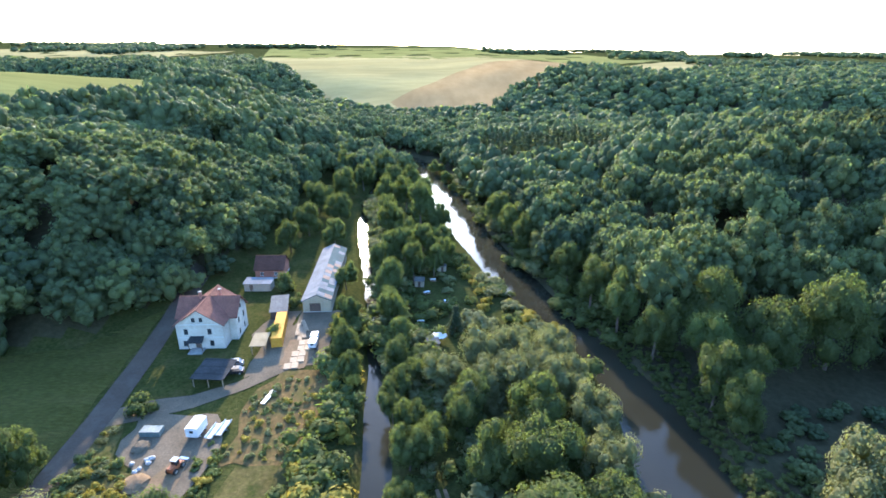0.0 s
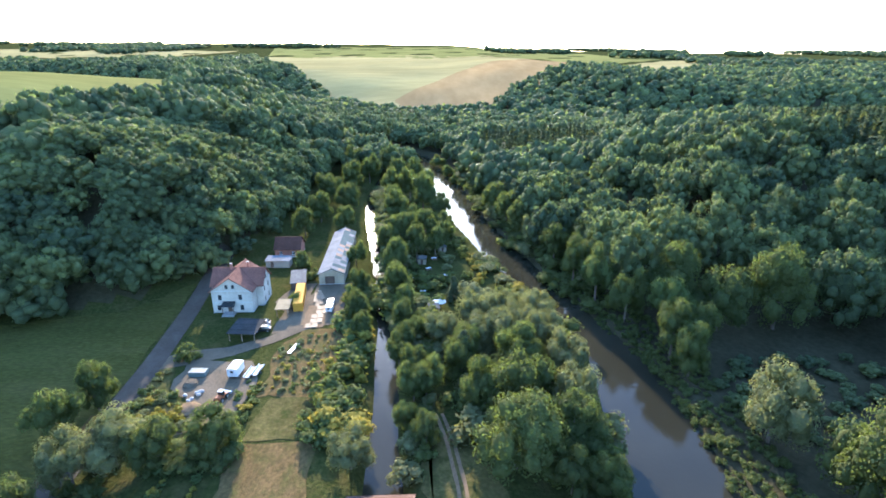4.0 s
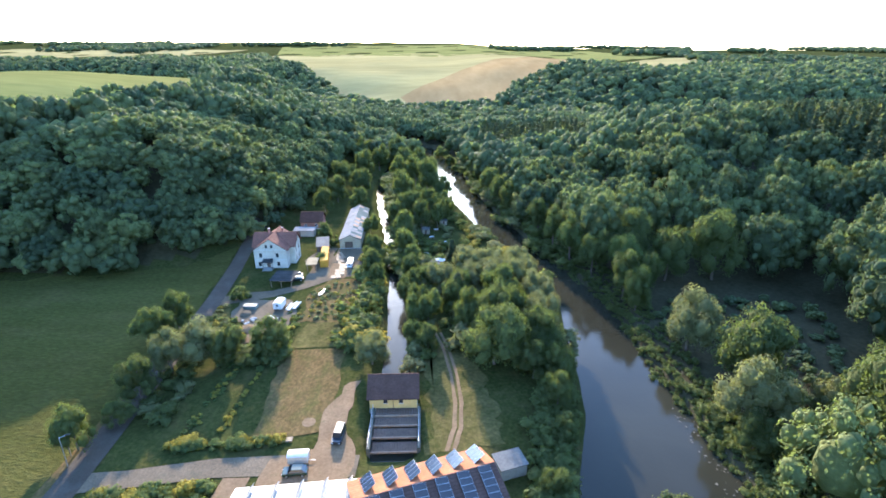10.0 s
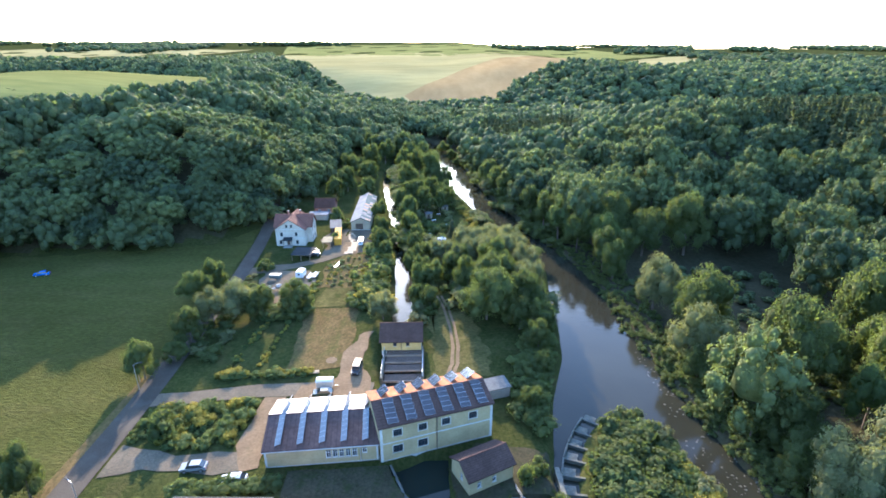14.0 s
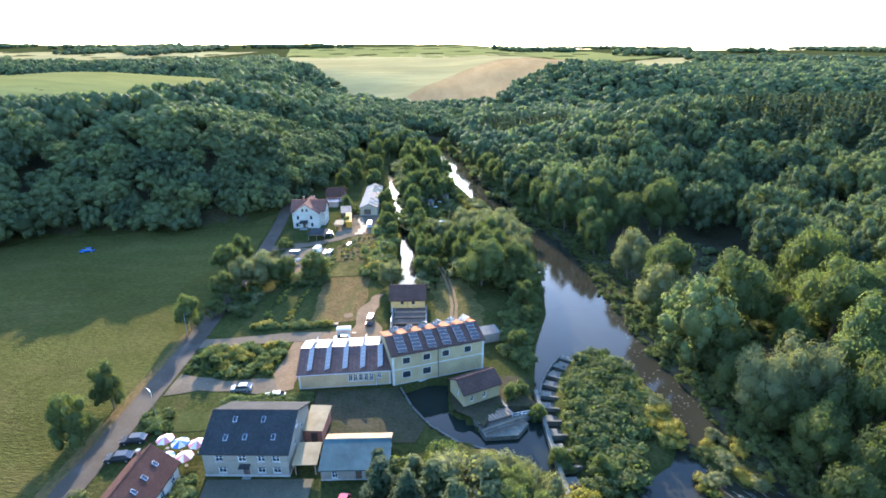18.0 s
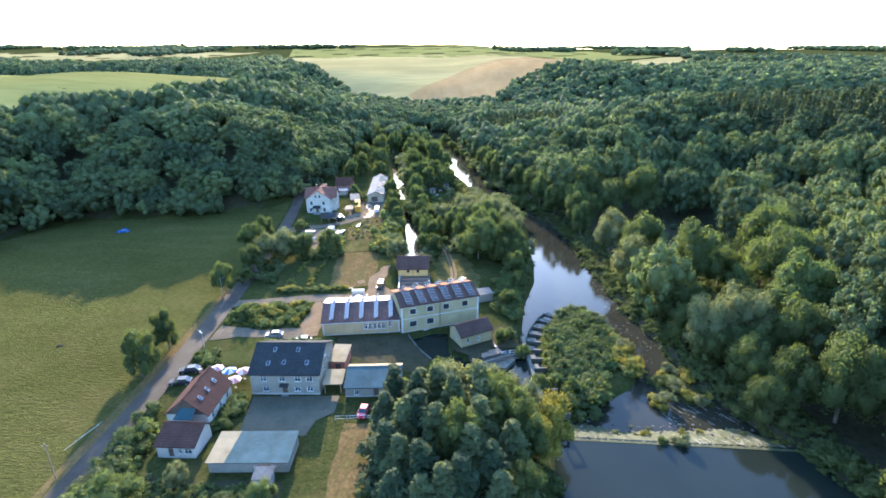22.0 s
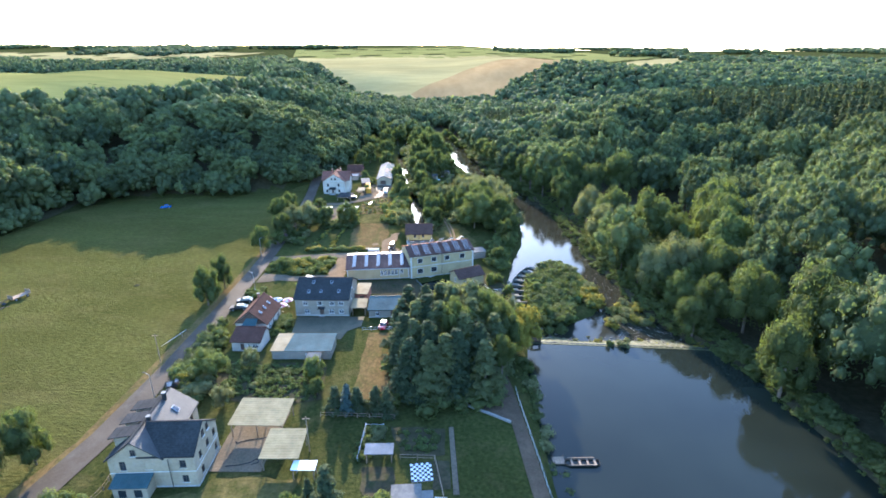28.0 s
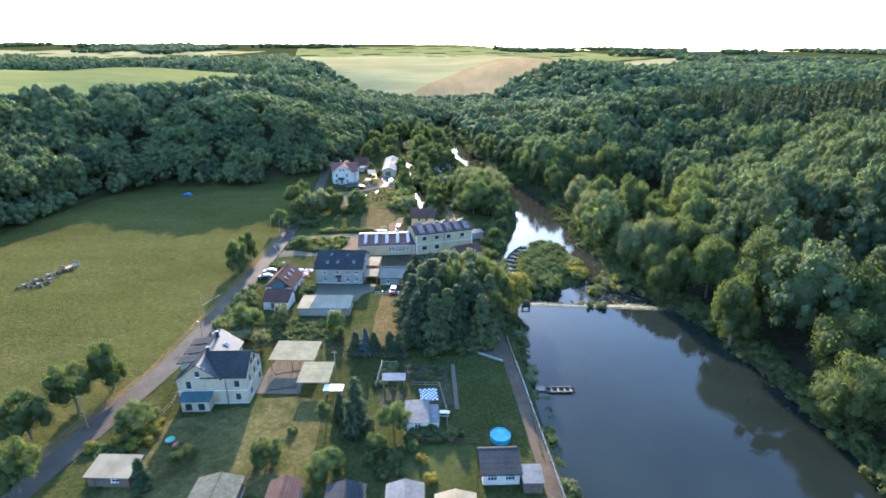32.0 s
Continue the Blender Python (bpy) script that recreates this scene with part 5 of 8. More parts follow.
# sheds and low roofs round the villa yard
house("red_roofed_house", -50.5, 149, 0, 8.5, 7.5, 3.0, 6.0, "x", "brick", "red_tile", "small brick house with red tiled roof under trees", openings=[(0, 2.0, 0.9, 1.0, 1.2), (0, 6.2, 0.9, 1.0, 1.2)])
flat_shed("long_shed", -51, 139.6, -2, 7.6, 3.6, 2.4, 2.7, "grey_wall", "metal_roof", "low shed with pale corrugated roof", openings=[(0, 2, 0.1, 1.0, 2.0, "door")])
flat_shed("lean_to_shed", -38.6, 121.5, 10, 4.0, 8.0, 2.3, 3.0, "dark_wood", "felt", "weathered wooden shed with mossy felt roof", openings=[(0, 2.0, 0.0, 1.2, 2.0, "gate")])
flat_shed("open_shelter", -38.6, 104.8, 3, 3.0, 5.2, 2.3, 2.5, "wood", "pale_roof", "small open-sided shelter with pale sheet roof", "shelter", posts=True)
flat_shed("carport", -46.8, 92.8, -6, 6.4, 6.4, 2.2, 2.6, "wood", "slate", "wooden carport with dark blue-grey roof", "carport", posts=True)

# yellow cottage over the mill race
cot = house("mill_cottage", -11.4, 34.6, 0, 9.2, 7.2, 3.0, 5.6, "x", "yellow_wall", "brown_tile", "small yellow boarded cottage over the mill race", openings=[(0, 3.1, 1.5, 0.8, 1.3), (0, 6.1, 1.5, 0.8, 1.3)], z=0.2, over=0.5, frame_mat="dark_frame")
part("drain_pipe", pipe((4.6, -0.12, 0.2), (4.6, -0.12, 2.9), 0.06), "dark_frame", cot)

# low mill building
lo = [(0, 10.4 + 1.08 * i, 1.35, 0.84, 1.6) for i in range(5)] + [(0, 16.4, 1.9, 0.8, 1.1)]
LOW_R = math.degrees(math.atan2(1.4, 19.0))
# back slope coloured white for the glare, front slope brown
low = house("low_mill", -27.6, -1.2, LOW_R, 18.7, 13.0, 3.75, 5.6, "x", "cream_wall", "rust_roof", "low cream mill building with brown roof and solar strips", "mill", openings=lo, z=0.35, over=0.35, back_roof="white_sheet")
band(low, 18.7, Matrix.Identity(4), 3.55, 0.16)
part("gutter", pipe((-0.3, -0.42, 3.62), (19.0, -0.42, 3.62), 0.07), "steel", low)
part("drain_pipe", pipe((15.7, -0.12, 0.1), (15.7, -0.12, 3.6), 0.06), "steel", low)
for x in (0.15, 18.5):
    part("corner_strip", block(x - 0.16, x + 0.16, -0.05, -0.004, 0, 3.55, 0.01), "trim", low)

# tall mill building
MILL_R = 17.6
mo = [(0, x, 4.95, 1.5, 1.4) for x in (3.0, 7.4, 11.6, 16.6)] + [(0, x, 1.6, 1.7, 1.5) for x in (3.0, 7.4)]
# one tiled roof: sunlit slope coloured orange, shaded slope dark brown
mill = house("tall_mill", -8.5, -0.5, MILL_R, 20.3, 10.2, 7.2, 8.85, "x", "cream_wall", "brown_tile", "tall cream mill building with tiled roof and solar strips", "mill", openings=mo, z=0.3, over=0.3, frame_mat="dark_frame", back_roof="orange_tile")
for x in (0.2, 20.1):
    part("corner_strip", block(x - 0.22, x + 0.22, -0.06, -0.004, 0, 7.0, 0.01), "trim", mill)
band(mill, 20.3, Matrix.Identity(4), 3.75, 0.22)
band(mill, 20.3, Matrix.Identity(4), 6.9, 0.2)
part("drain_pipe", pipe((9.9, -0.14, 0.0), (9.9, -0.14, 7.1), 0.07), "dark_frame", mill)
for o in mo:
    bm = bmesh.new()
    x, z, w, h = o[1:5]
    for a, b, c, d in ((x - w / 2 - 0.12, x - w / 2 - 0.005, z - 0.1, z + h + 0.12), (x + w / 2 + 0.005, x + w / 2 + 0.12, z - 0.1, z + h + 0.12), (x - w / 2, x + w / 2, z + h + 0.005, z + h + 0.12)):
        box(bm, a, b, -0.05, -0.004, c, d)
    part("window_surround", bm, "trim", mill)
bpy.context.view_layer.update()


def solar_rows(thing, count, w, d, eave, ridge, thick, xs, slant, lean, near, far, group, wide=1.6, face="panel", far_lean=45.6, far_wide=None, far_face=None):
    """Strips of modules on both slopes of a roof; each strip leans sideways towards its lower edge."""
    run = d / 2
    rise = ridge - eave
    a = math.atan2(rise, run)
    for x in xs:
        for side, (n, first) in ((1, near), (-1, far)):
            breadth, cells = (wide, face) if side == 1 else (far_wide or wide, far_face or face)
            y0 = d / 2 - side * (run - first)
            z0 = eave + (run - abs(d / 2 - y0)) / run * rise + thick + 0.10 + abs(math.sin(radians(lean if side == 1 else far_lean))) * breadth * 0.52
            m = thing.matrix_world @ Matrix.Translation((x, y0, z0)) @ Matrix.Rotation(0 if side == 1 else math.pi, 4, "Z") @ Matrix.Rotation(a, 4, "X") @ Matrix.Rotation(radians(slant * side), 4, "Z") @ Matrix.Rotation(radians(lean if side == 1 else far_lean), 4, "Y")
            solar_row("solar_strip", m, n, breadth, 0.98, group, face=cells)


solar_rows(mill, 6, 20.3, 10.2, 7.2, 8.85, 0.2, [2.4 + 3.25 * i for i in range(6)], 0, 7, (5, 0.1), (4, 0.2), "solar strips on the tall mill", 1.9, "dull_panel", 29, 1.9, "panel")
# these cells carry the reflected sky as a pale colour
solar_rows(low, 5, 18.7, 13.0, 3.75, 5.6, 0.2, [2.2 + 3.6 * i for i in range(5)], 0, -24, (6, 0.4), (6, 0.1), "solar strips on the low mill", 1.15, "pale_panel")

# mill annex over the pond
house("mill_annex", 3.3, -3.0, -64.0, 5.7, 8.2, 3.5, 5.1, "y", "cream_wall", "brown_tile", "cream turbine house with brown roof beside the pond", "annex", openings=[(0, 3.2, 1.8, 0.7, 1.2), (1, 1.8, 1.4, 0.7, 1.2), (1, 4.6, 1.4, 0.7, 1.2)], z=0.1, over=0.35)

# grey house
go = [(0, x, 3.0, 1.25, 1.1) for x in (2.6, 6.3, 9.4, 11.7)] + [(0, x, 0.75, 1.25, 1.1) for x in (2.9, 9.2, 11.7)] + [(0, 6.7, 0.05, 1.1, 2.1, "door"), (1, 4, 3.0, 1.0, 1.2), (1, 8, 3.0, 1.0, 1.2), (1, 5.4, 5.6, 0.9, 1.1)]
gh = house("grey_house", -37.0, -24.7, -2.2, 13.6, 12.6, 4.7, 7.9, "x", "grey_wall", "slate", "large grey rendered house with dark slate roof", openings=go, z=1.05, over=0.35)
up = Vector((0, 6.3, 3.2))
for sx, f in ((3.2, 0.32), (3.9, 0.76), (6.3, 0.34), (8.6, 0.76), (10.9, 0.34)):
    skylight(gh, (sx, 6.3 * f, 4.7 + 3.2 * f + 0.21), (1, 0, 0), up)
part("door_step", block(6.0, 7.4, -1.2, -0.06, -0.3, 0.06, 0.02), "concrete", gh)
part("door_canopy", slab([(5.8, -0.9, 2.35), (7.6, -0.9, 2.35), (7.6, -0.01, 2.6), (5.8, -0.01, 2.6)], 0.08), "slate", gh)

# sheds behind the grey house
house("garage_shed", -18.2, -26.2, 0, 10.6, 8.0, 2.1, 3.2, "x", "grey_wall", "blue_roof", "long grey shed with blue-grey and pale roof", "shed", openings=[(0, 2.2, 0.4, 0.9, 1.3), (0, 6.0, 0.1, 1.0, 2.0, "door")], ridge_at=0.68, back_roof="pale_roof", plinth=0.2, over=0.3)
flat_shed("workshop_shed", -22.9, -17.2, -4, 3.2, 6.0, 2.7, 3.0, "brick", "pale_roof", "small brick workshop with flat grey roof", openings=[(0, 1.8, 0.0, 1.2, 2.1, "door")])
flat_shed("lean_to_roof", -22.6, -25.0, 0, 3.4, 4.2, 2.3, 2.6, "wood", "pale_roof", "small open lean-to with pale sheet roof", "shelter", posts=True)

# red-roofed house by the lane with its lower extension
red = house("red_house", -48.6, -34.6, -3.0, 7.4, 9.6, 3.2, 6.4, "y", "white_wall", "red_tile", "white house with red-brown tiled steep roof by the lane", openings=[(1, 2.0, 0.9, 1.0, 1.3), (1, 5.0, 0.9, 1.0, 1.3), (1, 8.0, 0.9, 1.0, 1.3)], over=0.4, z=1.3)
for f in (2.0, 4.6, 7.4):
    skylight(red, (5.5, f, 6.4 - 1.8 / 3.7 * 3.2 + 0.21), (0, 1, 0), (-3.7, 0, 3.2), 0.6, 1.0)
for i in range(24):
    bm = bmesh.new()
    x0 = 0.1 + i * 0.293
    top = 3.2 + 3.2 * (1 - abs(x0 + 0.14 - 3.7) / 3.7) - 0.12
    box(bm, x0, x0 + 0.27, -0.05, -0.006, 3.1, max(3.15, top))
    part("gable_board", bm, "dark_wood", red)
chimney(red, 3.1, 7.8, 5.4, 7.2, 0.5)
ext = house("red_extension", -46.9, -42.0, -4.0, 6.4, 5.6, 2.5, 4.0, "x", "white_wall", "red_tile", "ext", openings=[(0, 2.4, 0.0, 0.9, 2.0, "door"), (0, 3.9, 0.9, 0.6, 1.0), (0, 5.3, 0.9, 1.3, 1.0)], over=0.35, z=1.35, ridge_at=0.7)
merge(red, ext)
part("conservatory_roof", slab([(2.4, -2.1, 3.6), (5.8, -2.1, 3.6), (5.6, -0.1, 4.5), (2.8, -0.1, 4.5)], 0.1), "blue_roof", red, "small glazed roof between the gables")

# wide metal-roofed outbuilding
barn = flat_shed("metal_roofed_barn", -36.9, -45.8, -1.0, 12.7, 6.3, 2.1, 2.5, "grey_wall", "blue_roof", "wide low outbuilding with pale blue-grey metal roof", "outbuilding", openings=[(0, 7.6, 1.0, 0.7, 0.5), (0, 10.4, 1.0, 0.7, 0.5)])
# pale end against blue-grey paints the edge of the grey house's shadow
part("roof_sheet", slab([(-0.29, -0.29, 2.22), (2.7, -0.29, 2.22), (3.2, 6.59, 2.65), (-0.29, 6.59, 2.65)], 0.01), "pale_roof", barn, "sunlit end of the roof in a paler colour")
flat_shed("garden_hut", -28.6, -49.4, 0, 2.6, 2.0, 1.9, 2.2, "white_wall", "felt", "small white garden hut", openings=[(0, 1.5, 0.0, 0.8, 1.7, "door")], over=0.2)

# second villa, pale with slate roofs
vo = [(0, 6.4, 3.7, 0.95, 1.35), (0, 6.4, 0.9, 0.95, 1.35), (1, 2.0, 0.9, 0.95, 1.35), (1, 2.0, 3.7, 0.95, 1.35), (1, 4.6, 3.7, 0.95, 1.35), (1, 7.0, 0.9, 0.95, 1.35), (1, 7.0, 3.7, 0.95, 1.35), (1, 3.6, 6.4, 0.8, 1.2), (1, 5.2, 6.4, 0.8, 1.2)]
v2 = house("slate_villa", -45.6, -81.5, 0.5, 8.2, 8.2, 5.7, 8.7, "x", "beige_wall", "slate", "pale two-storey villa with dark slate roofs", openings=vo, z=1.9, over=0.12, frame_mat="dark_frame")
# right slope takes the sunlit copy of the slate
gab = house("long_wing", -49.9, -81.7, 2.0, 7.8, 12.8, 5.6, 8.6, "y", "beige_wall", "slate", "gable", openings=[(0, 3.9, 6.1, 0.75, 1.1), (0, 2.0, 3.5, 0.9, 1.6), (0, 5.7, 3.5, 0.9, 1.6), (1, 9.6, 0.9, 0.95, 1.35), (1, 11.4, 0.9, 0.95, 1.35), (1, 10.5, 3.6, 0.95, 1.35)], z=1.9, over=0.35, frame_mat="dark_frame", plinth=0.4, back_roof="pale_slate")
band(gab, 7.8, Matrix.Identity(4), 2.95, 0.16)
chimney(gab, 4.5, 4.6, 7.6, 9.5, 0.45, "slate")
chimney(gab, 4.3, 10.2, 7.6, 9.7, 0.5, "slate")
for yy in (2.4, 5.7, 9.0):
    bm = bmesh.new()
    box(bm, 0.1, 2.4, yy, yy + 1.9, 5.3, 7.6)
    dm = part("dormer", bm, "beige_wall", gab)
    part("dormer_roof", slab([(-0.6, yy - 0.35, 7.65), (3.2, yy - 0.35, 8.15), (3.2, yy + 2.2, 8.15), (-0.6, yy + 2.2, 7.65)], 0.15), "slate", dm)
skylight(gab, (6.1, 9.4, 8.6 - 2.2 / 3.9 * 3.0 + 0.21), (0, 1, 0), (-3.9, 0, 3.0), 0.9, 1.3)
merge(v2, gab)
S = sides(8.2, 8.2)
for i, L in ((0, 8.2), (1, 8.2)):
    band(v2, L, S[i], 2.95, 0.16)
part("drain_pipe", pipe((4.5, -0.3, 0.0), (4.5, -0.3, 5.5), 0.06), "dark_frame", v2)
# porch with its own roof
bm = bmesh.new()
pm = Matrix.Translation((-3.2, -2.2, 0))
PS = sides(5.0, 2.2)
for i, L in ((0, 5.0), (1, 2.2), (3, 2.2)):
    facade(bm, L, 2.3, [(1.3, 0.3, 1.2, 1.5), (3.6, 0.3, 1.2, 1.5)] if i == 0 else [], pm @ PS[i], z0=-0.4)
porch = part("porch", bm, "beige_wall", v2)
for x in (1.3, 3.6):
    part("porch_window", block(x - 0.6, x + 0.6, 0.1, 0.16, 0.3, 1.8, 0, pm), "glass", porch)
part("porch_roof", slab([(-3.5, -2.5, 2.45), (2.1, -2.5, 2.45), (2.1, -0.25, 3.1), (-3.5, -0.25, 3.1)], 0.14), "blue_roof", v2, "blue-grey sheet porch roof")

# roofed shelters beside the slate villa
flat_shed("large_carport", -36.4, -70.8, -3.0, 8.8, 6.2, 2.8, 3.2, "wood", "corrugated", "large open carport with pale fibre-cement roof", "carport", posts=True)
flat_shed("tractor_shelter", -28.8, -78.6, -1.0, 5.6, 5.8, 2.6, 3.0, "wood", "corrugated", "open-sided shelter with pale sheet roof", "shelter", posts=True)
drape("concrete_yard", [(-37.4, -78.6), (-29.0, -78.9), (-28.2, -64), (-36.0, -63), (-37.2, -70)], M["gravel"], 0.10, 3, "pale concrete yard in front of the carports", "yard")
flat_shed("small_canopy", -23.6, -80.6, -2, 3.4, 1.6, 2.0, 2.1, "wood", "white_paint", "small white canopy roof beside the spruce", "canopy", posts=True, over=0.15)

# allotment huts along the near edge
flat_shed("allotment_hut", -54.8, -101.0, -3, 6.4, 3.6, 2.0, 2.5, "dark_wood", "pale_roof", "garden hut with pale corrugated roof", openings=[(0, 1.6, 0.0, 1.0, 1.8, "door"), (0, 4.2, 0.9, 1.2, 0.8)])
flat_shed("garden_house", -7.7, -89.9, 2, 3.8, 5.4, 1.9, 2.2, "white_wall", "felt", "white garden house with grey flat roof", openings=[(0, 2.0, 0.7, 1.2, 0.9)])
flat_shed("garden_annex", -3.75, -89.5, 2, 1.7, 4.4, 1.6, 1.8, "white_wall", "felt", "low white annex with flat roof", over=0.1)
house("allotment_house", 4.4, -101.9, 1, 5.5, 5.4, 2.1, 2.8, "x", "white_wall", "slate", "white allotment house with slate-grey roof", openings=[(0, 1.4, 0.7, 1.5, 1.1), (0, 4.1, 0.7, 1.5, 1.1)], plinth=0.2, ridge_at=0.8)
flat_shed("tool_shed", 10.3, -103.6, 0, 2.8, 3.2, 2.0, 2.2, "dark_wood", "felt", "small dark wooden tool shed", openings=[(0, 1.4, 0.0, 0.9, 1.7, "door")], over=0.2)
for i, (x, y, w, d, rf, lab) in enumerate([(-37.4, -106.6, 6.2, 4.6, "moss_felt", "garden hut with mossy felt roof"), (-26.6, -107.4, 4.2, 4.6, "brown_tile", "garden hut with brown roof and white edge"), (-18.2, -108.0, 5.2, 4.2, "slate", "garden hut with dark grey roof"), (-9.6, -108.2, 5.0, 4.4, "felt", "garden hut with pale grey gabled roof"), (-2.6, -109.0, 5.4, 3.2, "pale_roof", "garden hut with pale sheet roof")]):
    house("allotment_house", x, y, 1, w, d, 2.1, 2.9, "y", "wood" if i % 2 else "dark_wood", rf, lab, openings=[(0, w / 2, 0.0, 0.9, 1.8, "door")], plinth=0.2, over=0.3, thick=0.12)
flat_shed("wood_store", -12.8, -77.4, 0, 4.2, 1.8, 1.9, 2.1, "wood", "metal_roof", "small wood store with pale roof", "shelter", posts=True, over=0.2)

# ---- trees and shrubs, one by one ----
def row(kind, spots, label, group="", category="tree"):
    for x, y, hgt, rad in spots:
        plant(kind, x, y, hgt, rad, label, category, group)


def fill(poly, count, kinds, h0, h1, label, group, seed, gap=1.2, category="bush", slim=(0.75, 1.1)):
    """Shrubs strewn inside an outline."""
    rng = random.Random(seed)
    x0, x1 = min(p[0] for p in poly), max(p[0] for p in poly)
    y0, y1 = min(p[1] for p in poly), max(p[1] for p in poly)
    got, tries = [], 0
    while len(got) < count and tries < count * 40:
        tries += 1
        x, y = rng.uniform(x0, x1), rng.uniform(y0, y1)
        if inside_depth(np.array([x]), np.array([y]), poly)[0] < 0.2 or any((x - a) ** 2 + (y - b) ** 2 < gap ** 2 for a, b in got):
            continue
        got.append((x, y))
        hh = rng.uniform(h0, h1)
        k = rng.choice(kinds)
        plant(k, x, y, hh, hh * rng.uniform(*slim) * (1.0 if k.startswith("bush") else 0.42), label, category, group)


row("round", [(-61.2, 25.5, 9.6, 3.3), (-62.2, -6.5, 10.2, 3.7), (-62.0, -18.0, 11.2, 4.2), (-65.4, -76.5, 10.4, 3.7), (-67.6, -83.4, 10.8, 4.0), (-70.6, -91, 9.6, 3.7), (-64, -102, 8.5, 3.4)], "round green roadside tree at the meadow's edge", "roadside trees")
row("round", [(-64.4, 59.5, 11.0, 4.4), (-62.4, 67.5, 10.8, 4.2), (-57.6, 39.5, 9.6, 4.6), (-44.6, 53.0, 9.4, 4.8), (-36.2, 55.6, 9.2, 4.8), (-57.5, 32, 5, 2.8)], "leafy green tree in the hedge beside the lane", "hedge trees")
row("pale", [(-51.6, 53.0, 10.5, 5.6), (-12.4, 50.4, 8.0, 4.0)], "silvery grey-green willow with hanging crown")
row("bush", [(15.2, -5.0, 4.6, 2.0), (17.6, -3.2, 3.4, 1.8), (-48.3, 7.8, 5.0, 3.2), (-50.5, 12.5, 3.0, 2.4), (-53.2, 84.8, 4.4, 2.9), (-38.5, 140, 6, 3.2), (-36.0, 113, 4.5, 2.6), (-34.0, 130, 4, 2.4)], "dense green shrub on rough grass")

LEAF_OF = {"bush": "leaf_olive", "bush_pale": "leaf_pale", "bush_bright": "leaf_bright", "bush_yellow": "leaf_yellow", "round": "leaf"}


def thicket(poly, count, kinds, h0, h1, name, label, seed, gap=1.2, slim=(0.75, 1.1)):
    """Uncountable scrub inside an outline: one mesh for each leaf colour."""
    rng = np.random.default_rng(seed)
    x0, x1 = min(p[0] for p in poly), max(p[0] for p in poly)
    y0, y1 = min(p[1] for p in poly), max(p[1] for p in poly)
    x, y = rng.uniform(x0, x1, count * 30), rng.uniform(y0, y1, count * 30)
    ok = inside_depth(x, y, poly) > 0.2
    x, y = x[ok], y[ok]
    keep = []
    for i in range(len(x)):
        if all((x[i] - x[j]) ** 2 + (y[i] - y[j]) ** 2 > gap ** 2 for j in keep):
            keep.append(i)
        if len(keep) >= count:
            break
    x, y = x[keep], y[keep]
    z = land(x, y)
    h = rng.uniform(h0, h1, len(x))
    k = rng.integers(0, len(kinds), len(x))
    for kind in sorted(set(kinds)):
        m = np.isin(k, [i for i, q in enumerate(kinds) if q == kind])
        if not m.any():
            continue
        spots = np.stack([x[m], y[m], z[m] + h[m] * 0.4, h[m] * rng.uniform(*slim, m.sum()) * (0.5 if kind == "round" else 1.0), h[m] * 0.62, rng.uniform(0, 0.3, m.sum())], 1)
        woods(name, label, spots, RAW[kind], LEAF_OF[kind], seed)


row("pale", [(-55.4, 48.5, 10.2, 5.2)], "pale grey-green willow in the lane hedge", "hedge trees")
row("round", [(-17.2, 102.5, 8.5, 3.4), (-18.6, 119, 8.0, 3.2), (-21.6, 140, 8.5, 3.4), (-19.6, 110, 6.5, 2.6), (-15.2, 94, 7.0, 2.8)], "leafy tree between hall and mill race", "hall side trees")
row("round", [(-11.6, 148, 12, 4.2), (-8.8, 132, 10.5, 3.8), (-8.4, 121, 9.5, 3.4), (-1.5, 143, 13.5, 4.0), (4.6, 148, 11, 3.6), (1.5, 160, 14, 4.4), (-4.5, 156, 14, 4.4), (7.5, 156, 11, 3.8)], "tall dark tree on the allotment spit", "spit trees")
# the strip between the race and the track
row("round", [(-2.3, 68.3, 8.5, 3.4), (0.0, 55.6, 7.5, 3.0), (-5.4, 80, 8, 3.2), (-5.3, 84.5, 8.5, 3.6), (-2.0, 76.0, 8.5, 3.3), (0.4, 70, 9, 3.6), (-7.0, 116, 11, 4.0), (-8.8, 134, 12, 4.6), (-9.8, 156, 13, 5.0), (-5.3, 105, 9, 3.6), (7.9, 74.6, 10, 4), (13.9, 68.7, 9, 3.6), (9.7, 63, 9, 3.6), (-3.5, 60, 6.5, 2.6), (-1.6, 90, 8, 3.4), (-4.5, 96, 9, 3.6)], "green tree between mill race and track", "race bank trees")
row("pale", [(4.4, 88.4, 9.5, 4.2), (12.8, 93.5, 12.5, 5.2), (19.5, 95.5, 12.0, 5.0), (27.0, 92.5, 12.5, 5.4), (26.5, 81, 13, 5.8), (28.6, 71.0, 13, 5.6), (27.2, 60.5, 13, 5.4), (20.5, 85, 13, 5.6), (14.2, 84, 12, 5.0)], "broad pale-leaved willow on the river bank", "river willows")
row("round", [(18.8, 62, 15.5, 7.0), (14.8, 49.5, 15.0, 8.0), (24.8, 51, 13.0, 5.6), (11.2, 63, 12, 5.0), (19.5, 73, 14, 5.6), (8.5, 80, 11, 4.6)], "large spreading broadleaf tree with dense crown", "large meadow trees")
row("round", [(25.0, 33.5, 8.5, 3.0), (27.8, 42, 9.5, 3.8), (22.5, 44, 9, 3.8), (24.0, 24.5, 6.0, 2.6), (19.6, 12.5, 6.0, 2.6)], "dark shaded tree above the river bank", "bank trees")
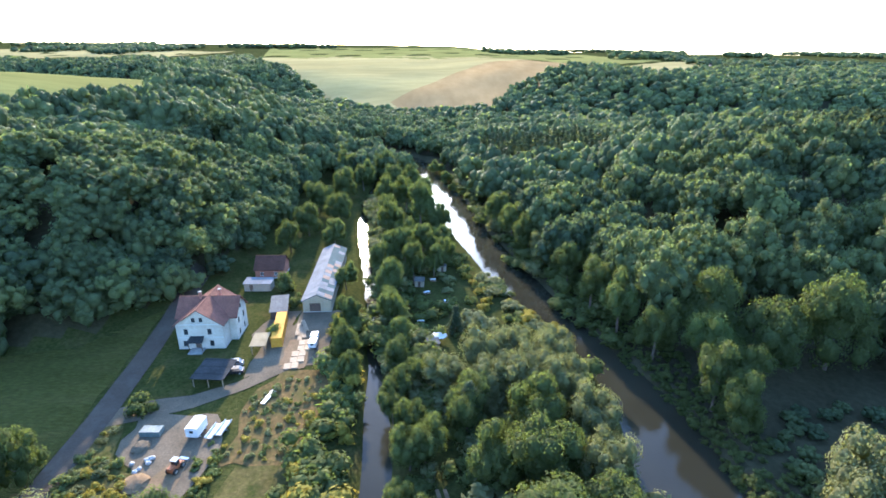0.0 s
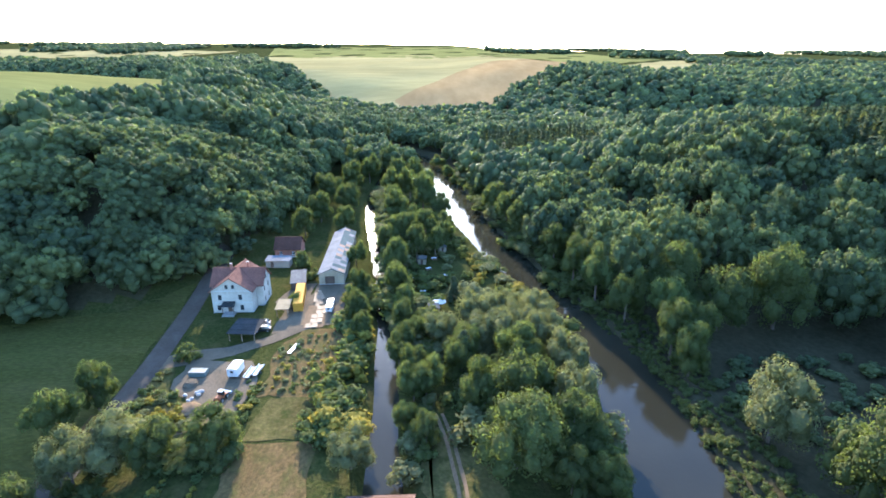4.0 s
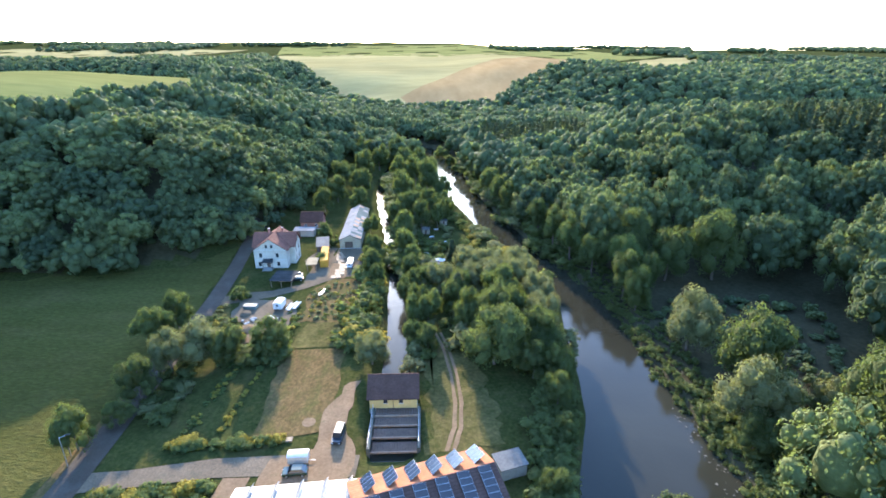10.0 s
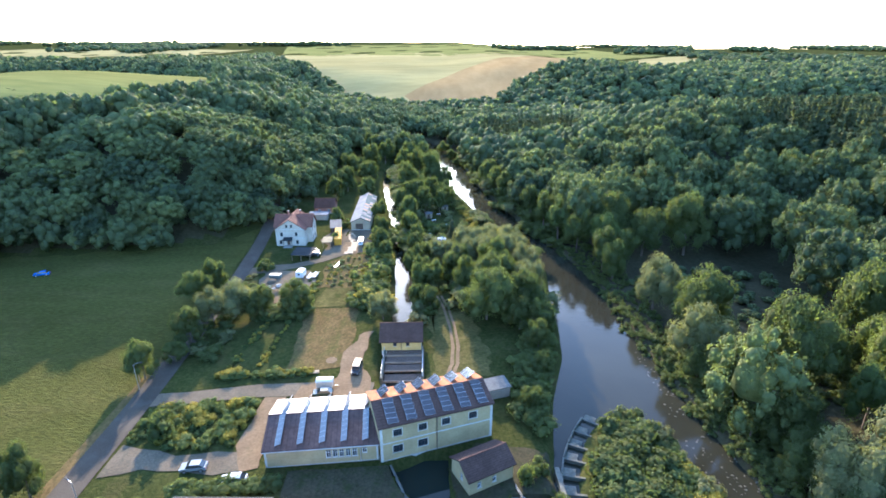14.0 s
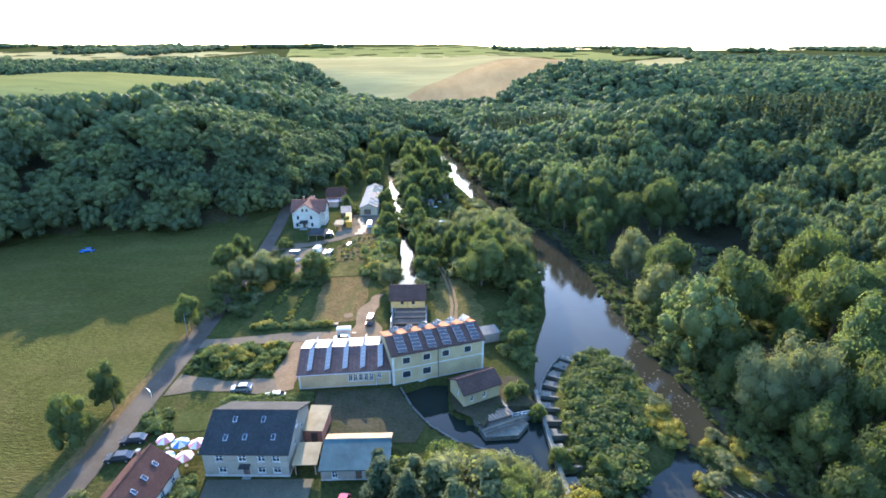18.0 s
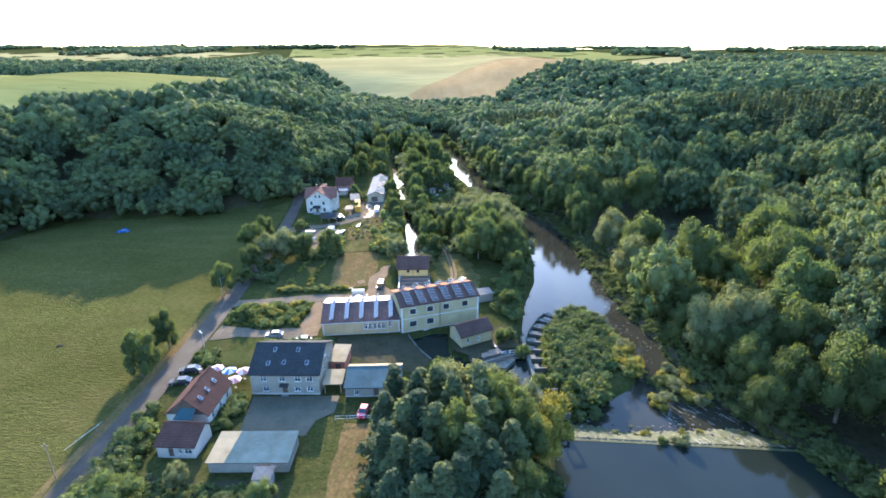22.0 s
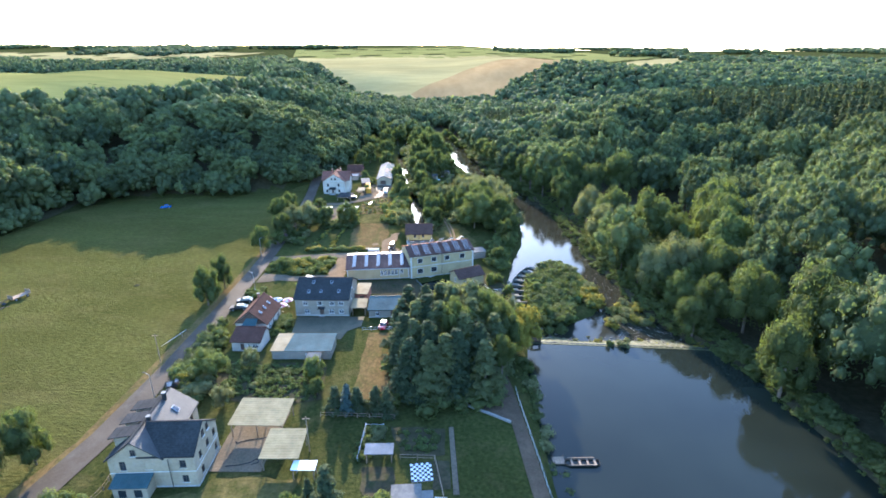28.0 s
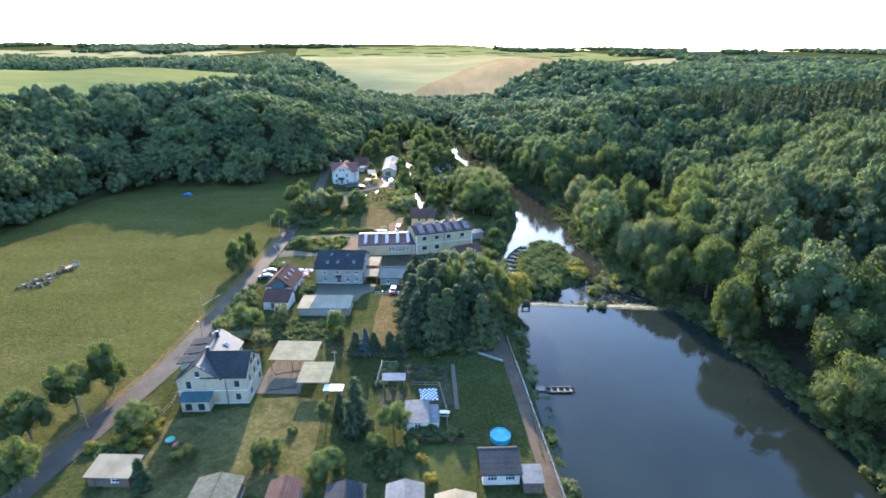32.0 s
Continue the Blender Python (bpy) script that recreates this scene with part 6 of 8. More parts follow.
row("round", [(0.8, 198, 19, 6.0), (7.5, 188, 13, 4.8), (-13.5, 217, 18, 5.5), (-34.5, 242, 16, 7.0), (-44, 222, 15, 7.2), (-17.5, 280, 18, 6.0), (-9.5, 180, 17, 5.6), (-5.5, 222, 17, 5.8), (-12.5, 248, 17, 6), (2.5, 232, 15, 5), (-3.0, 250, 16, 5.5), (-33.0, 205, 14, 6.0), (-31, 180, 10, 4.6), (-28, 262, 16, 6.2), (-38, 285, 17, 6.4), (-5.5, 170, 13, 4.8), (8.0, 170, 10, 4.2), (-12, 196, 15, 5), (-42, 190, 13, 5.5), (-45, 172, 12, 5.2)], "tall green tree on the far spit of land", "far bank trees")
row("spruce", [(8.2, 77.2, 11.5, 3.4), (8.6, 113.3, 8, 2.2), (12.0, 70.0, 8.5, 2.8)], "dark conical spruce among the willows", "willow spruces")
row("bush_yellow", [(20.6, 138.6, 1.9, 1.5), (22.6, 139.2, 1.8, 1.3), (17.6, 135.4, 2.4, 2.0), (18.6, 129.4, 2.4, 1.9), (16.0, 141.5, 2.2, 1.8), (14.4, 147.0, 2.4, 1.9), (13.6, 152.2, 2.2, 1.6), (17.2, 125.4, 2.2, 1.7)], "clump of straw-coloured reeds in the water", "reed clumps", "bush")
row("bright", [(16.6, 292, 8, 4.5), (12.0, 318, 9, 5), (19.5, 270, 6, 3.2)], "sunlit yellow-green willow at the water")
thicket([(-21, 58), (-13.2, 56), (-12.8, 96), (-15.5, 122), (-21.5, 122), (-19, 98), (-22, 72)], 40, ["bush", "bush_bright", "bush_yellow", "bush"], 2.2, 5.2, "race_thicket", "rank green brush along the mill race", 21, 1.7)
thicket([(-33.5, 71), (-22, 71), (-20, 97), (-29, 96), (-34.5, 88)], 80, ["bush_yellow", "bush_pale", "bush_bright", "bush_pale"], 0.4, 1.2, "waste_ground_scrub", "tall yellowing weeds on waste ground", 22, 0.8)
thicket([(-36, 62), (-32.5, 60), (-32.5, 74), (-36.5, 80), (-38, 72)], 14, ["bush_yellow", "bush_bright"], 0.7, 1.6, "yard_weeds", "dry yellowing weeds beside the yard", 23, 0.9)
thicket([(-4.5, 46), (1.5, 50), (3.5, 66), (3.0, 112), (-6.5, 118), (-4.0, 80)], 34, ["bush", "bush", "bush_pale"], 2.4, 5.0, "race_undergrowth", "bushy undergrowth beside the mill race", 24, 1.7)
thicket([(4, 64), (11, 54), (24, 42), (34, 52), (36, 92), (28, 104), (8, 100)], 40, ["bush", "bush", "bush_pale"], 3.0, 6.0, "willow_undergrowth", "dense undergrowth below the willows", 25, 2.4)
thicket([(17, 10), (20, 6), (27, 30), (31, 46), (24, 44), (19, 26)], 95, ["bush"], 1.2, 3.4, "bank_undergrowth", "dark riverside undergrowth", 26, 1.3)
thicket([(20, 128), (28, 120), (31, 116), (24, 108), (8, 108), (-4, 128), (-8, 170), (-8, 210), (4, 215), (10, 190), (14, 165)], 40, ["bush", "bush_pale", "bush"], 1.4, 4.2, "allotment_scrub", "garden shrub on the allotment spit", 27, 3.5)
thicket([(19.5, 146), (23, 140), (29, 124), (36, 108), (34, 104), (26, 118), (18, 140)], 20, ["bush_yellow", "bush_pale", "bush_bright"], 1.8, 3.6, "river_scrub", "sunlit reeds and willow scrub at the water", 28, 1.6)
fill([(-46.5, 26.4), (-46, 24.6), (-26, 25.0), (-26, 26.8)], 24, ["bush_bright", "bush_bright", "bush_yellow"], 1.2, 2.0, "clipped bright green hedge shrub along the lane", "lane hedge", 29, 0.6)
fill([(-55, 5.5), (-53.5, 15), (-40, 17), (-35, 16), (-34.2, 4), (-44, 2.6)], 60, ["bush_bright", "bush_bright", "bush_bright", "bush_yellow"], 0.8, 2.4, "bright green shrub in the overgrown plot", "overgrown plot shrubs", 30, 1.2)
fill([(-57.5, 58), (-55.5, 30), (-51, 28), (-48, 44), (-50, 60), (-56, 64)], 14, ["bush", "bush", "bush_pale"], 1.2, 3.0, "hedge shrub beside the lane", "lane hedge shrubs", 31, 1.8)
fill([(-54.5, -27), (-51.5, -34), (-50, -46), (-45, -60), (-51, -64), (-54.6, -50)], 34, ["bush", "bush_bright", "bush_pale", "bush"], 1.4, 3.4, "garden shrub beside the lane", "lane garden shrubs", 32, 1.5)
fill([(-47, -46), (-25, -50), (-24, -60), (-30, -62), (-42, -58)], 40, ["bush", "bush_bright", "bush", "bush_pale"], 0.4, 1.5, "shrub in the kitchen garden", "kitchen garden shrubs", 33, 1.8)
row("bright", [(-47.3, -52.4, 6.2, 3.2), (-26.0, -53.5, 5.0, 2.4), (-10.0, -89.6, 5.6, 2.7), (-19.6, -99.2, 4.2, 2.8)], "bright green tree in the garden")
row("bush_yellow", [(-51.6, -55.2, 3.2, 1.3)], "yellow-leaved shrub beside the parked car", category="bush")
# spruces and broadleaf trees of the grove
row("spruce", [(-8.2, -32, 11.5, 3.0), (-7.4, -36.5, 14, 4.0), (-8.4, -44, 14.5, 4.4), (-3.2, -47, 16.5, 4.6), (-7.8, -51, 14.5, 4.4), (-2.7, -56, 15.5, 4.6), (2.6, -58.5, 15, 4.4), (-6.4, -59.5, 13.5, 4.2), (7.2, -55.5, 14.5, 4.4), (-3.6, -41, 16.5, 4.2)], "tall dark spruce in the dense grove", "spruce grove")
row("larch", [(-3.0, -33.5, 11.5, 3.4), (2.2, -44, 17, 4.2), (6.0, -48, 16, 4.2), (10.5, -51, 14, 4.0), (-2.6, -60.5, 13.5, 3.8), (-0.4, -38.5, 15.5, 4.0), (4.4, -53.5, 15.5, 4.2), (-0.6, -50, 16.5, 4.4), (5.2, -36.5, 14, 3.8), (-5.6, -54.5, 14.5, 4.0), (0.4, -59, 14, 4.0), (8.0, -59.5, 12.5, 3.8), (-5.4, -47.5, 15.5, 4.2)], "slender light green conifer in the dense grove", "spruce grove")
row("round", [(1.4, -33.0, 12.5, 3.6), (8.8, -44.5, 14.5, 4.0), (2.6, -51, 16, 4.0), (11.6, -56, 11.5, 3.4), (10.0, -38.5, 13, 3.8)], "tall leafy tree among the conifers of the grove", "grove trees")
row("column", [(6.0, -40.5, 15, 2.8), (2.4, -37, 14.5, 2.8)], "tall slender broadleaf tree in the grove", "grove poplars")
row("round", [(9.2, -38.5, 14.0, 4.0), (11.6, -42.5, 13.5, 4.2), (13.4, -47.5, 13, 4.2)], "green broadleaf tree in the grove", "grove broadleaf trees")
row("pale", [(11.7, -35, 11.6, 3.8), (8.8, -34.2, 11.2, 3.4), (14.4, -39.0, 11.5, 3.9)], "yellow-green birch at the grove's edge", "grove birches")
row("yellow", [(18.4, -40.5, 9.4, 4.6), (16.4, -45, 9.5, 4.2)], "autumn-tinged yellow tree beside the weir")
row("blue", [(-17.8, -64.0, 6.2, 2.3)], "blue-grey young spruce on the lawn")
row("spruce", [(-19.9, -64.0, 5.6, 2.1), (-15.9, -64.2, 5.6, 2.1), (-12.4, -64.4, 6.0, 2.0), (-10.4, -65.2, 6.0, 2.0), (-16.2, -89.6, 11.5, 2.9), (-19.6, -86.5, 6.5, 1.5), (-46.4, -101.5, 6.0, 1.8), (-31.0, -95, 3.2, 1.0)], "young dark spruce on the lawn", "garden spruces")
row("round", [(-29.4, -97.0, 4.6, 2.9), (-42.6, -96.6, 3.8, 2.6), (-21.8, -88.4, 5.0, 1.5), (-12.5, -95, 4, 1.8), (-24.5, -59, 4, 1.6)], "small green tree in the allotments", "garden trees")
row("bright", [(-54.4, -88.2, 5.0, 3.4)], "yellow-green shrubby tree in the front garden")
row("pale", [(-41.2, -62.0, 4.5, 2.2), (-40.5, -48.6, 4.6, 2.0)], "pale-leaved small tree in the garden")
fill([(-57.5, -86), (-51, -80.5), (-50.5, -92), (-56, -97), (-60.5, -94)], 16, ["bush", "bush_bright", "bush_yellow"], 0.8, 1.9, "low shrub in the front garden", "front garden shrubs", 34, 1.2)
fill([(-14, -101), (-8, -92), (-8, -100)], 8, ["bush", "bush_bright"], 0.8, 2.0, "low green shrub between garden huts", "allotment garden shrubs", 35, 1.0)
thicket([(17.2, -104), (18.6, -104), (18.6, -62), (20.2, -48), (16.4, -48), (16.2, -62), (16.9, -80)], 36, ["bush", "bush_pale", "bush"], 0.8, 2.2, "embankment_scrub", "scrub on the embankment above the water", 36, 1.0)
# right bank of the river
RIVER_TREES = {"round": "broad green tree on the far river bank", "pale": "pale-leaved willow leaning over the river", "bright": "fresh green tree on the far river bank"}
for kind, x, y, h, r in RIPARIAN:
    plant(kind, x, y, h, r, RIVER_TREES[kind], "tree", "river bank trees")
thicket([(51.8, 8), (51.8, 47), (52.8, 66), (52.2, 84), (49.5, 96), (45.2, 111), (42, 122), (50, 124), (59, 104), (61, 70), (60, 40), (59, 8)], 150, ["bush"], 0.7, 2.0, "right_bank_brush", "overhanging bankside brush", 37, 2.0)
thicket([(60.5, -40), (55.6, -20), (54.4, 0), (53.4, 30), (59, 36), (61, 6), (64, -14), (69, -42)], 190, ["bush"], 1.2, 3.2, "rapids_brush", "overhanging brush by the rapids", 38, 2.0)
thicket([(66.8, -104), (67.6, -66), (63.5, -42), (67, -42), (71, -66), (71, -104)], 80, ["bush"], 1.4, 3.4, "dammed_bank_brush", "brush at the dammed river's edge", 39, 1.9)
thicket([(70, 8), (99, 10), (99, 33), (72, 33)], 70, ["bush"], 1.2, 3.2, "slope_foot_brush", "leafy brush at the foot of the wooded slope", 51, 2.0)
edge = [(r, y) for y, l, r in RIVER if -120 < y < 130]
thicket([(x - 0.6, y) for x, y in edge] + [(x + 2.6, y) for x, y in reversed(edge)], 330, ["bush"], 0.7, 1.9, "water_edge_brush", "low dark brush hanging over the water's edge", 46, 0.9)
# island and gravel bars
thicket([(28, -3), (31.5, 4), (35, 9), (39, 11), (41, 2), (39, -8), (36, -18), (33, -26), (28, -31), (25, -30), (25.5, -18)], 84, ["bush", "bush", "bush", "bush_bright"], 2.0, 4.2, "island_thicket", "green willow scrub on the river island", 40, 1.5)
fill([(40, 10), (43.5, 3), (45, -6), (45, -15), (41, -21), (39.5, -10), (42, -2)], 26, ["bush_yellow", "bush_pale", "bush_yellow", "bush_bright"], 1.3, 2.8, "yellow-flowering scrub along the gravel edge", "island edge scrub", 41, 1.2)
fill(BAR_A, 13, ["bush_yellow", "bush_pale", "bush_bright", "bush"], 1.3, 2.5, "low scrub on the gravel bar", "gravel bar scrub", 42, 1.5)
fill(BAR_B, 3, ["bush_yellow", "bush_pale"], 1.5, 2.3, "low scrub on the small gravel bar", "gravel bar scrub", 43, 1.3)
row("bright", [(19.6, -10.5, 5.2, 2.0), (21.5, -22, 4.6, 2.2), (28.0, -25, 4.0, 2.2)], "bright green young tree by the fish pass")
thicket([(44, 104), (39, 124), (35.5, 150), (31.5, 175), (27, 205), (25, 240), (24, 290), (30, 290), (31, 240), (34, 205), (40, 170), (46, 140), (54, 112)], 60, ["bush", "bush", "bush_pale"], 3.0, 7.0, "far_bank_brush", "dark overhanging brush along the far bank", 44, 2.2)
thicket([(-10, -24), (-10, -64), (8, -64), (15, -48), (15, -30), (4, -22)], 60, ["bush"], 1.5, 4.0, "grove_undergrowth", "dark undergrowth beneath the spruce grove", 45, 1.8)

# far village on the plateau
rv = random.Random(12)
for i in range(16):
    x, y = rv.uniform(640, 1180), rv.uniform(1080, 1380)
    house("village_house", x, y, rv.uniform(-40, 40), rv.uniform(10, 16), rv.uniform(8, 10), 5.0, 9.0, "x", "white_wall", rv.choice(["red_tile", "slate", "brown_tile"]), "distant village house with white walls", "house", openings=[(0, 3, 1, 1.4, 1.6), (0, 6.5, 1, 1.4, 1.6)], plinth=0, over=0.4)
fill([(-40.5, -5.4), (-40.5, -6.8), (-24.5, -6.2), (-24.5, -4.8)], 26, ["bush_bright", "bush_bright", "bush"], 1.3, 2.2, "clipped green hedge behind the grey house", "house hedge", 47, 0.6)
fill([(-54.6, -8), (-50, -8), (-47, -13), (-53, -13.5)], 7, ["bush", "bush_bright"], 1.2, 2.6, "garden shrub beside the street lamp", "lamp shrubs", 48, 1.2)
fill([(-39.5, -24.8), (-38.0, -24.8), (-38.2, -36), (-42, -36), (-41, -28)], 14, ["bush", "bush_bright"], 1.2, 2.4, "clipped hedge shrub beside the house", "side hedge", 49, 1.0)

fill([(-7.2, -90.2), (1.5, -90.2), (1.5, -92.0), (-7.2, -92.0)], 14, ["bush", "bush"], 1.2, 1.8, "clipped dark hedge between the gardens", "garden hedge", 50, 0.5)
row("bush_bright", [(-6.4, -94.4, 2.2, 1.2), (-12.2, -93.5, 1.8, 1.2), (-13.5, -97.0, 2.0, 1.3), (-27.3, -89.5, 1.6, 1.0)], "bright green shrub on the garden lawn", "garden lawn shrubs", "bush")
row("bush_yellow", [(-4.9, -96.8, 1.6, 1.0), (-3.6, -101, 1.8, 1.3)], "yellow-leaved shrub on the garden lawn", "garden lawn shrubs", "bush")
fill([(-8.8, -70), (-0.4, -70), (-0.6, -75.2), (-6.8, -75.2)], 20, ["bush", "bush_bright"], 0.4, 1.0, "low vegetable plant in the garden plot", "vegetable plants", 51, 0.9)
fill([(-13.6, -69.6), (-10.6, -69.6), (-12.2, -77), (-14.4, -77)], 9, ["bush", "bush_pale"], 0.6, 1.6, "climbing shrub inside the fenced bed", "fenced bed shrubs", 52, 0.8)

thicket([(-57, 61), (-44, 58), (-45, 67), (-53, 73), (-56, 83), (-58, 82)], 46, ["bush_yellow", "bush_bright", "bush_pale"], 0.6, 1.8, "margin_weeds", "dry golden weeds between lane and yard", 53, 1.0)
thicket([(-43.2, 50), (-41.4, 50), (-43.0, 28.5), (-45.2, 28.5)], 26, ["bush_bright", "bush_yellow"], 0.4, 1.0, "boundary_weeds", "yellow-green weeds along a plot boundary", 54, 0.5)
thicket([(-37.2, 50), (-36.0, 50), (-37.4, 29), (-39.0, 29)], 22, ["bush_bright", "bush_yellow"], 0.4, 1.0, "boundary_weeds", "yellow-green weeds along a plot boundary", 55, 0.5)

row("round", [(60.5, -35.5, 11, 4.6), (61.5, -27, 12, 4.8), (59.5, -17.5, 11, 4.4), (58.0, -7.5, 10, 4.2), (63.5, -21, 13, 5.0), (65.0, -33, 13, 5.0), (57.0, 3.0, 9, 4.0), (56.0, 20.5, 9, 4.0)], "shady tree hanging over the rapids", "rapids trees")

thicket([(-47, -47.5), (-26, -49.5), (-24.5, -60), (-30, -61.5), (-43, -59), (-48, -55)], 130, ["bush", "bush", "bush_bright"], 0.4, 1.2, "garden_greens", "low leafy vegetables in the kitchen garden", 56, 0.9)
thicket([(-7.2, 96), (-4.4, 96), (-8.6, 150), (-14.5, 200), (-18.5, 245), (-21.8, 245), (-18.6, 206), (-12.2, 150), (-8.6, 118)], 46, ["bush", "bush", "bush_pale"], 3.5, 7.0, "race_bank_brush", "tall brush overhanging the mill race", 57, 1.8)

fill([(-47, 50), (-33, 52), (-33, 57), (-47, 57)], 16, ["bush", "bush", "bush_bright"], 1.8, 3.4, "hedge shrub below the lane trees", "hedge shrubs", 58, 1.6)

# ---- weir, fish pass, walls ----
M["foam"] = surface("white_water", (0.24, 0.235, 0.19), (0.38, 0.37, 0.32), fine=3, coarse=0.6, rough=0.6, bump=0.6)
M["moss"] = surface("mossy_weir_stone", (0.034, 0.040, 0.013), (0.080, 0.080, 0.032), fine=1.4, coarse=0.35, bump=0.9, lift=0.15, stain=(0.032, 0.042, 0.012), stain_at=(0.45, 0.65), stretch=(1.6, 0.5, 1))
rs = random.Random(31)


def boulder(seed, s=1.0):
    rng = random.Random(seed)
    bm = bmesh.new()
    bmesh.ops.create_icosphere(bm, subdivisions=1, radius=0.5 * s)
    for v in bm.verts:
        v.co = Vector((v.co.x * rng.uniform(0.8, 1.3), v.co.y * rng.uniform(0.7, 1.2), v.co.z * rng.uniform(0.45, 0.75)))
    me = bpy.data.meshes.new("stone")
    bm.to_mesh(me)
    bm.free()
    me.materials.append(M["stone"])
    return me


STONES = [boulder(s) for s in range(6)]
def wide_at(x):
    return float(np.interp(x, [22.5, 27, 34, 46, 56, 60, 62.5], [5.0, 7.5, 5.2, 6.5, 8.0, 5.0, 1.0]))


weir = root("weir", 0, 0, 0, 0, "mossy sloping stone weir with white water", "weir", kind="structure")
xs = np.linspace(22.5, 62.5, 81)
steps = np.linspace(0, 1, 9)
V, F = [], []
for j, s in enumerate(steps):
    for i, x in enumerate(xs):
        wide = wide_at(x)
        y = weir_line(x) - 0.7 + s * wide
        z = 0.36 - 2.1 * s ** 1.3 + (0.10 * math.sin(x * 2.1 + j * 1.7) + 0.08 * math.sin(x * 5.3 - j)) * (0.3 + s)
        V.append((x, y, z))
for j in range(8):
    for i in range(80):
        a = j * 81 + i
        F.append((a, a + 1, a + 82, a + 81))
ob = new("apron", mesh_np("apron", V, F, M["moss"], smooth=True))
ob.parent = weir
part("crest", slab([(19.0, weir_line(19) - 1.0, 0.36), (63.0, weir_line(63) - 1.0, 0.36), (63.0, weir_line(63) - 0.55, 0.36), (19.0, weir_line(19) - 0.55, 0.36)], 1.2), "moss", weir)
for i in range(70):
    x = rs.uniform(23, 61.5)
    s = rs.random() ** 0.8
    wide = wide_at(x)
    o = new("stone", STONES[i % 6])
    o.parent = weir
    k = rs.uniform(0.25, 0.7)
    o.scale = (k, k, k)
    o.location = (x, weir_line(x) - 0.4 + s * (wide + 1.5), 0.40 - 2.0 * s ** 1.3)
    o.rotation_euler = (0, 0, rs.uniform(0, 6))
bm = bmesh.new()
for i in range(84):
    x = rs.uniform(27, 61) if i < 30 else rs.uniform(42, 61)
    wide = wide_at(x)
    s0 = rs.uniform(0.0, 0.9) ** 1.5
    s1 = min(1.25, s0 + rs.uniform(0.08, 0.35))
    w = rs.uniform(0.015, 0.05)
    pts = []
    for sgn in (-1, 1):
        for s in ((s0, s1) if sgn < 0 else (s1, s0)):
            pts.append((x + sgn * w * (1.2 - s) - s * 1.6, weir_line(x) - 0.6 + s * wide, max(-1.5, 0.36 - 2.1 * s ** 1.3 + 0.16)))
    bm.faces.new([bm.verts.new(p) for p in pts])
for i in range(34):
    x = 44 + 14 * rs.random()
    y = weir_line(x) + wide_at(x) + rs.uniform(-0.4, 4.5)
    n, w = rs.uniform(0.5, 2.0), rs.uniform(0.015, 0.04)
    bm.faces.new([bm.verts.new(p) for p in ((x - w, y, -1.5), (x + w, y, -1.5), (x + w - n * 0.5, y + n, -1.5), (x - w - n * 0.5, y + n, -1.5))])
tagged(part("foam", bm, "foam", weir), "thin streaks of white water", kind="stuff")
for i in range(46):
    x = 23.0 + 39 * rs.random()
    k = rs.uniform(0.4, 0.9)
    plant("bush_yellow" if i % 3 else "bush_pale", x, weir_line(x) + rs.uniform(0, 4.5), k, k * 0.9, "grass tuft growing on the weir", "grass tuft", "weir tufts", z=-0.9 + 0.2 * rs.random(), name="grass_tuft") if i < 40 else None

plant("bush", 39.2, weir_line(39.2) - 0.2, 1.9, 1.0, "small green bush growing on the weir crest", "bush", z=0.2)
plant("bush_pale", 42.3, weir_line(42.3) - 0.6, 2.6, 1.9, "brownish bush growing on the weir crest", "bush", z=0.0)

# stones in the rapids
for gname, poly, n, lo, hi in (("rapids stones", [(47, 12), (53, 10), (53.5, 34), (49, 36)], 90, 0.18, 0.5), ("bar stones", [(45.5, -14), (52, -12), (54, -6), (53, 8), (46, 6)], 90, 0.18, 0.5), ("pool stones", [(44, -32), (57, -30), (55, -20), (47, -18)], 50, 0.25, 0.7)):
    got = 0
    while got < n:
        x, y = rs.uniform(42, 58), rs.uniform(-34, 40)
        if inside_depth(np.array([x]), np.array([y]), poly)[0] < 0:
            continue
        got += 1
        o = new("river_stone", STONES[got % 6])
        k = rs.uniform(lo, hi)
        o.scale = (k * 1.2, k, k)
        o.location = (x, y, max(-1.62, ground(x, y)) + 0.02)
        o.rotation_euler = (0, 0, rs.uniform(0, 6))
        tagged(o, "grey stone in the shallow rapids", "stone", gname)

# fish pass: a stair of sills beside the island
LADDER = [(31.0, 10.5), (28.6, 7.2), (26.6, 3.8), (25.0, 0.4), (23.8, -3.2), (23.0, -7.0), (22.6, -11.0), (22.6, -15.0), (22.8, -19.0), (23.0, -23.0), (23.2, -27.0), (23.6, -31.0)]
for i, (x, y) in enumerate(LADDER):
    a, b = LADDER[max(i - 1, 0)], LADDER[min(i + 1, len(LADDER) - 1)]
    turn = math.degrees(math.atan2(b[1] - a[1], b[0] - a[0])) + 90
    r = root("fish_pass_sill", x, y, -1.5 + 0.1 * i, turn, "concrete sill across the stepped fish pass", "sill", "fish pass sills")
    part("sill", block(-2.2, 1.8, -0.25, 0.25, -1.2, 0.35, 0.06), "wet_concrete", r)
    part("step", block(-2.0, 0.2, 0.3, 2.0, -1.2, 0.08, 0.05), "wet_concrete", r)
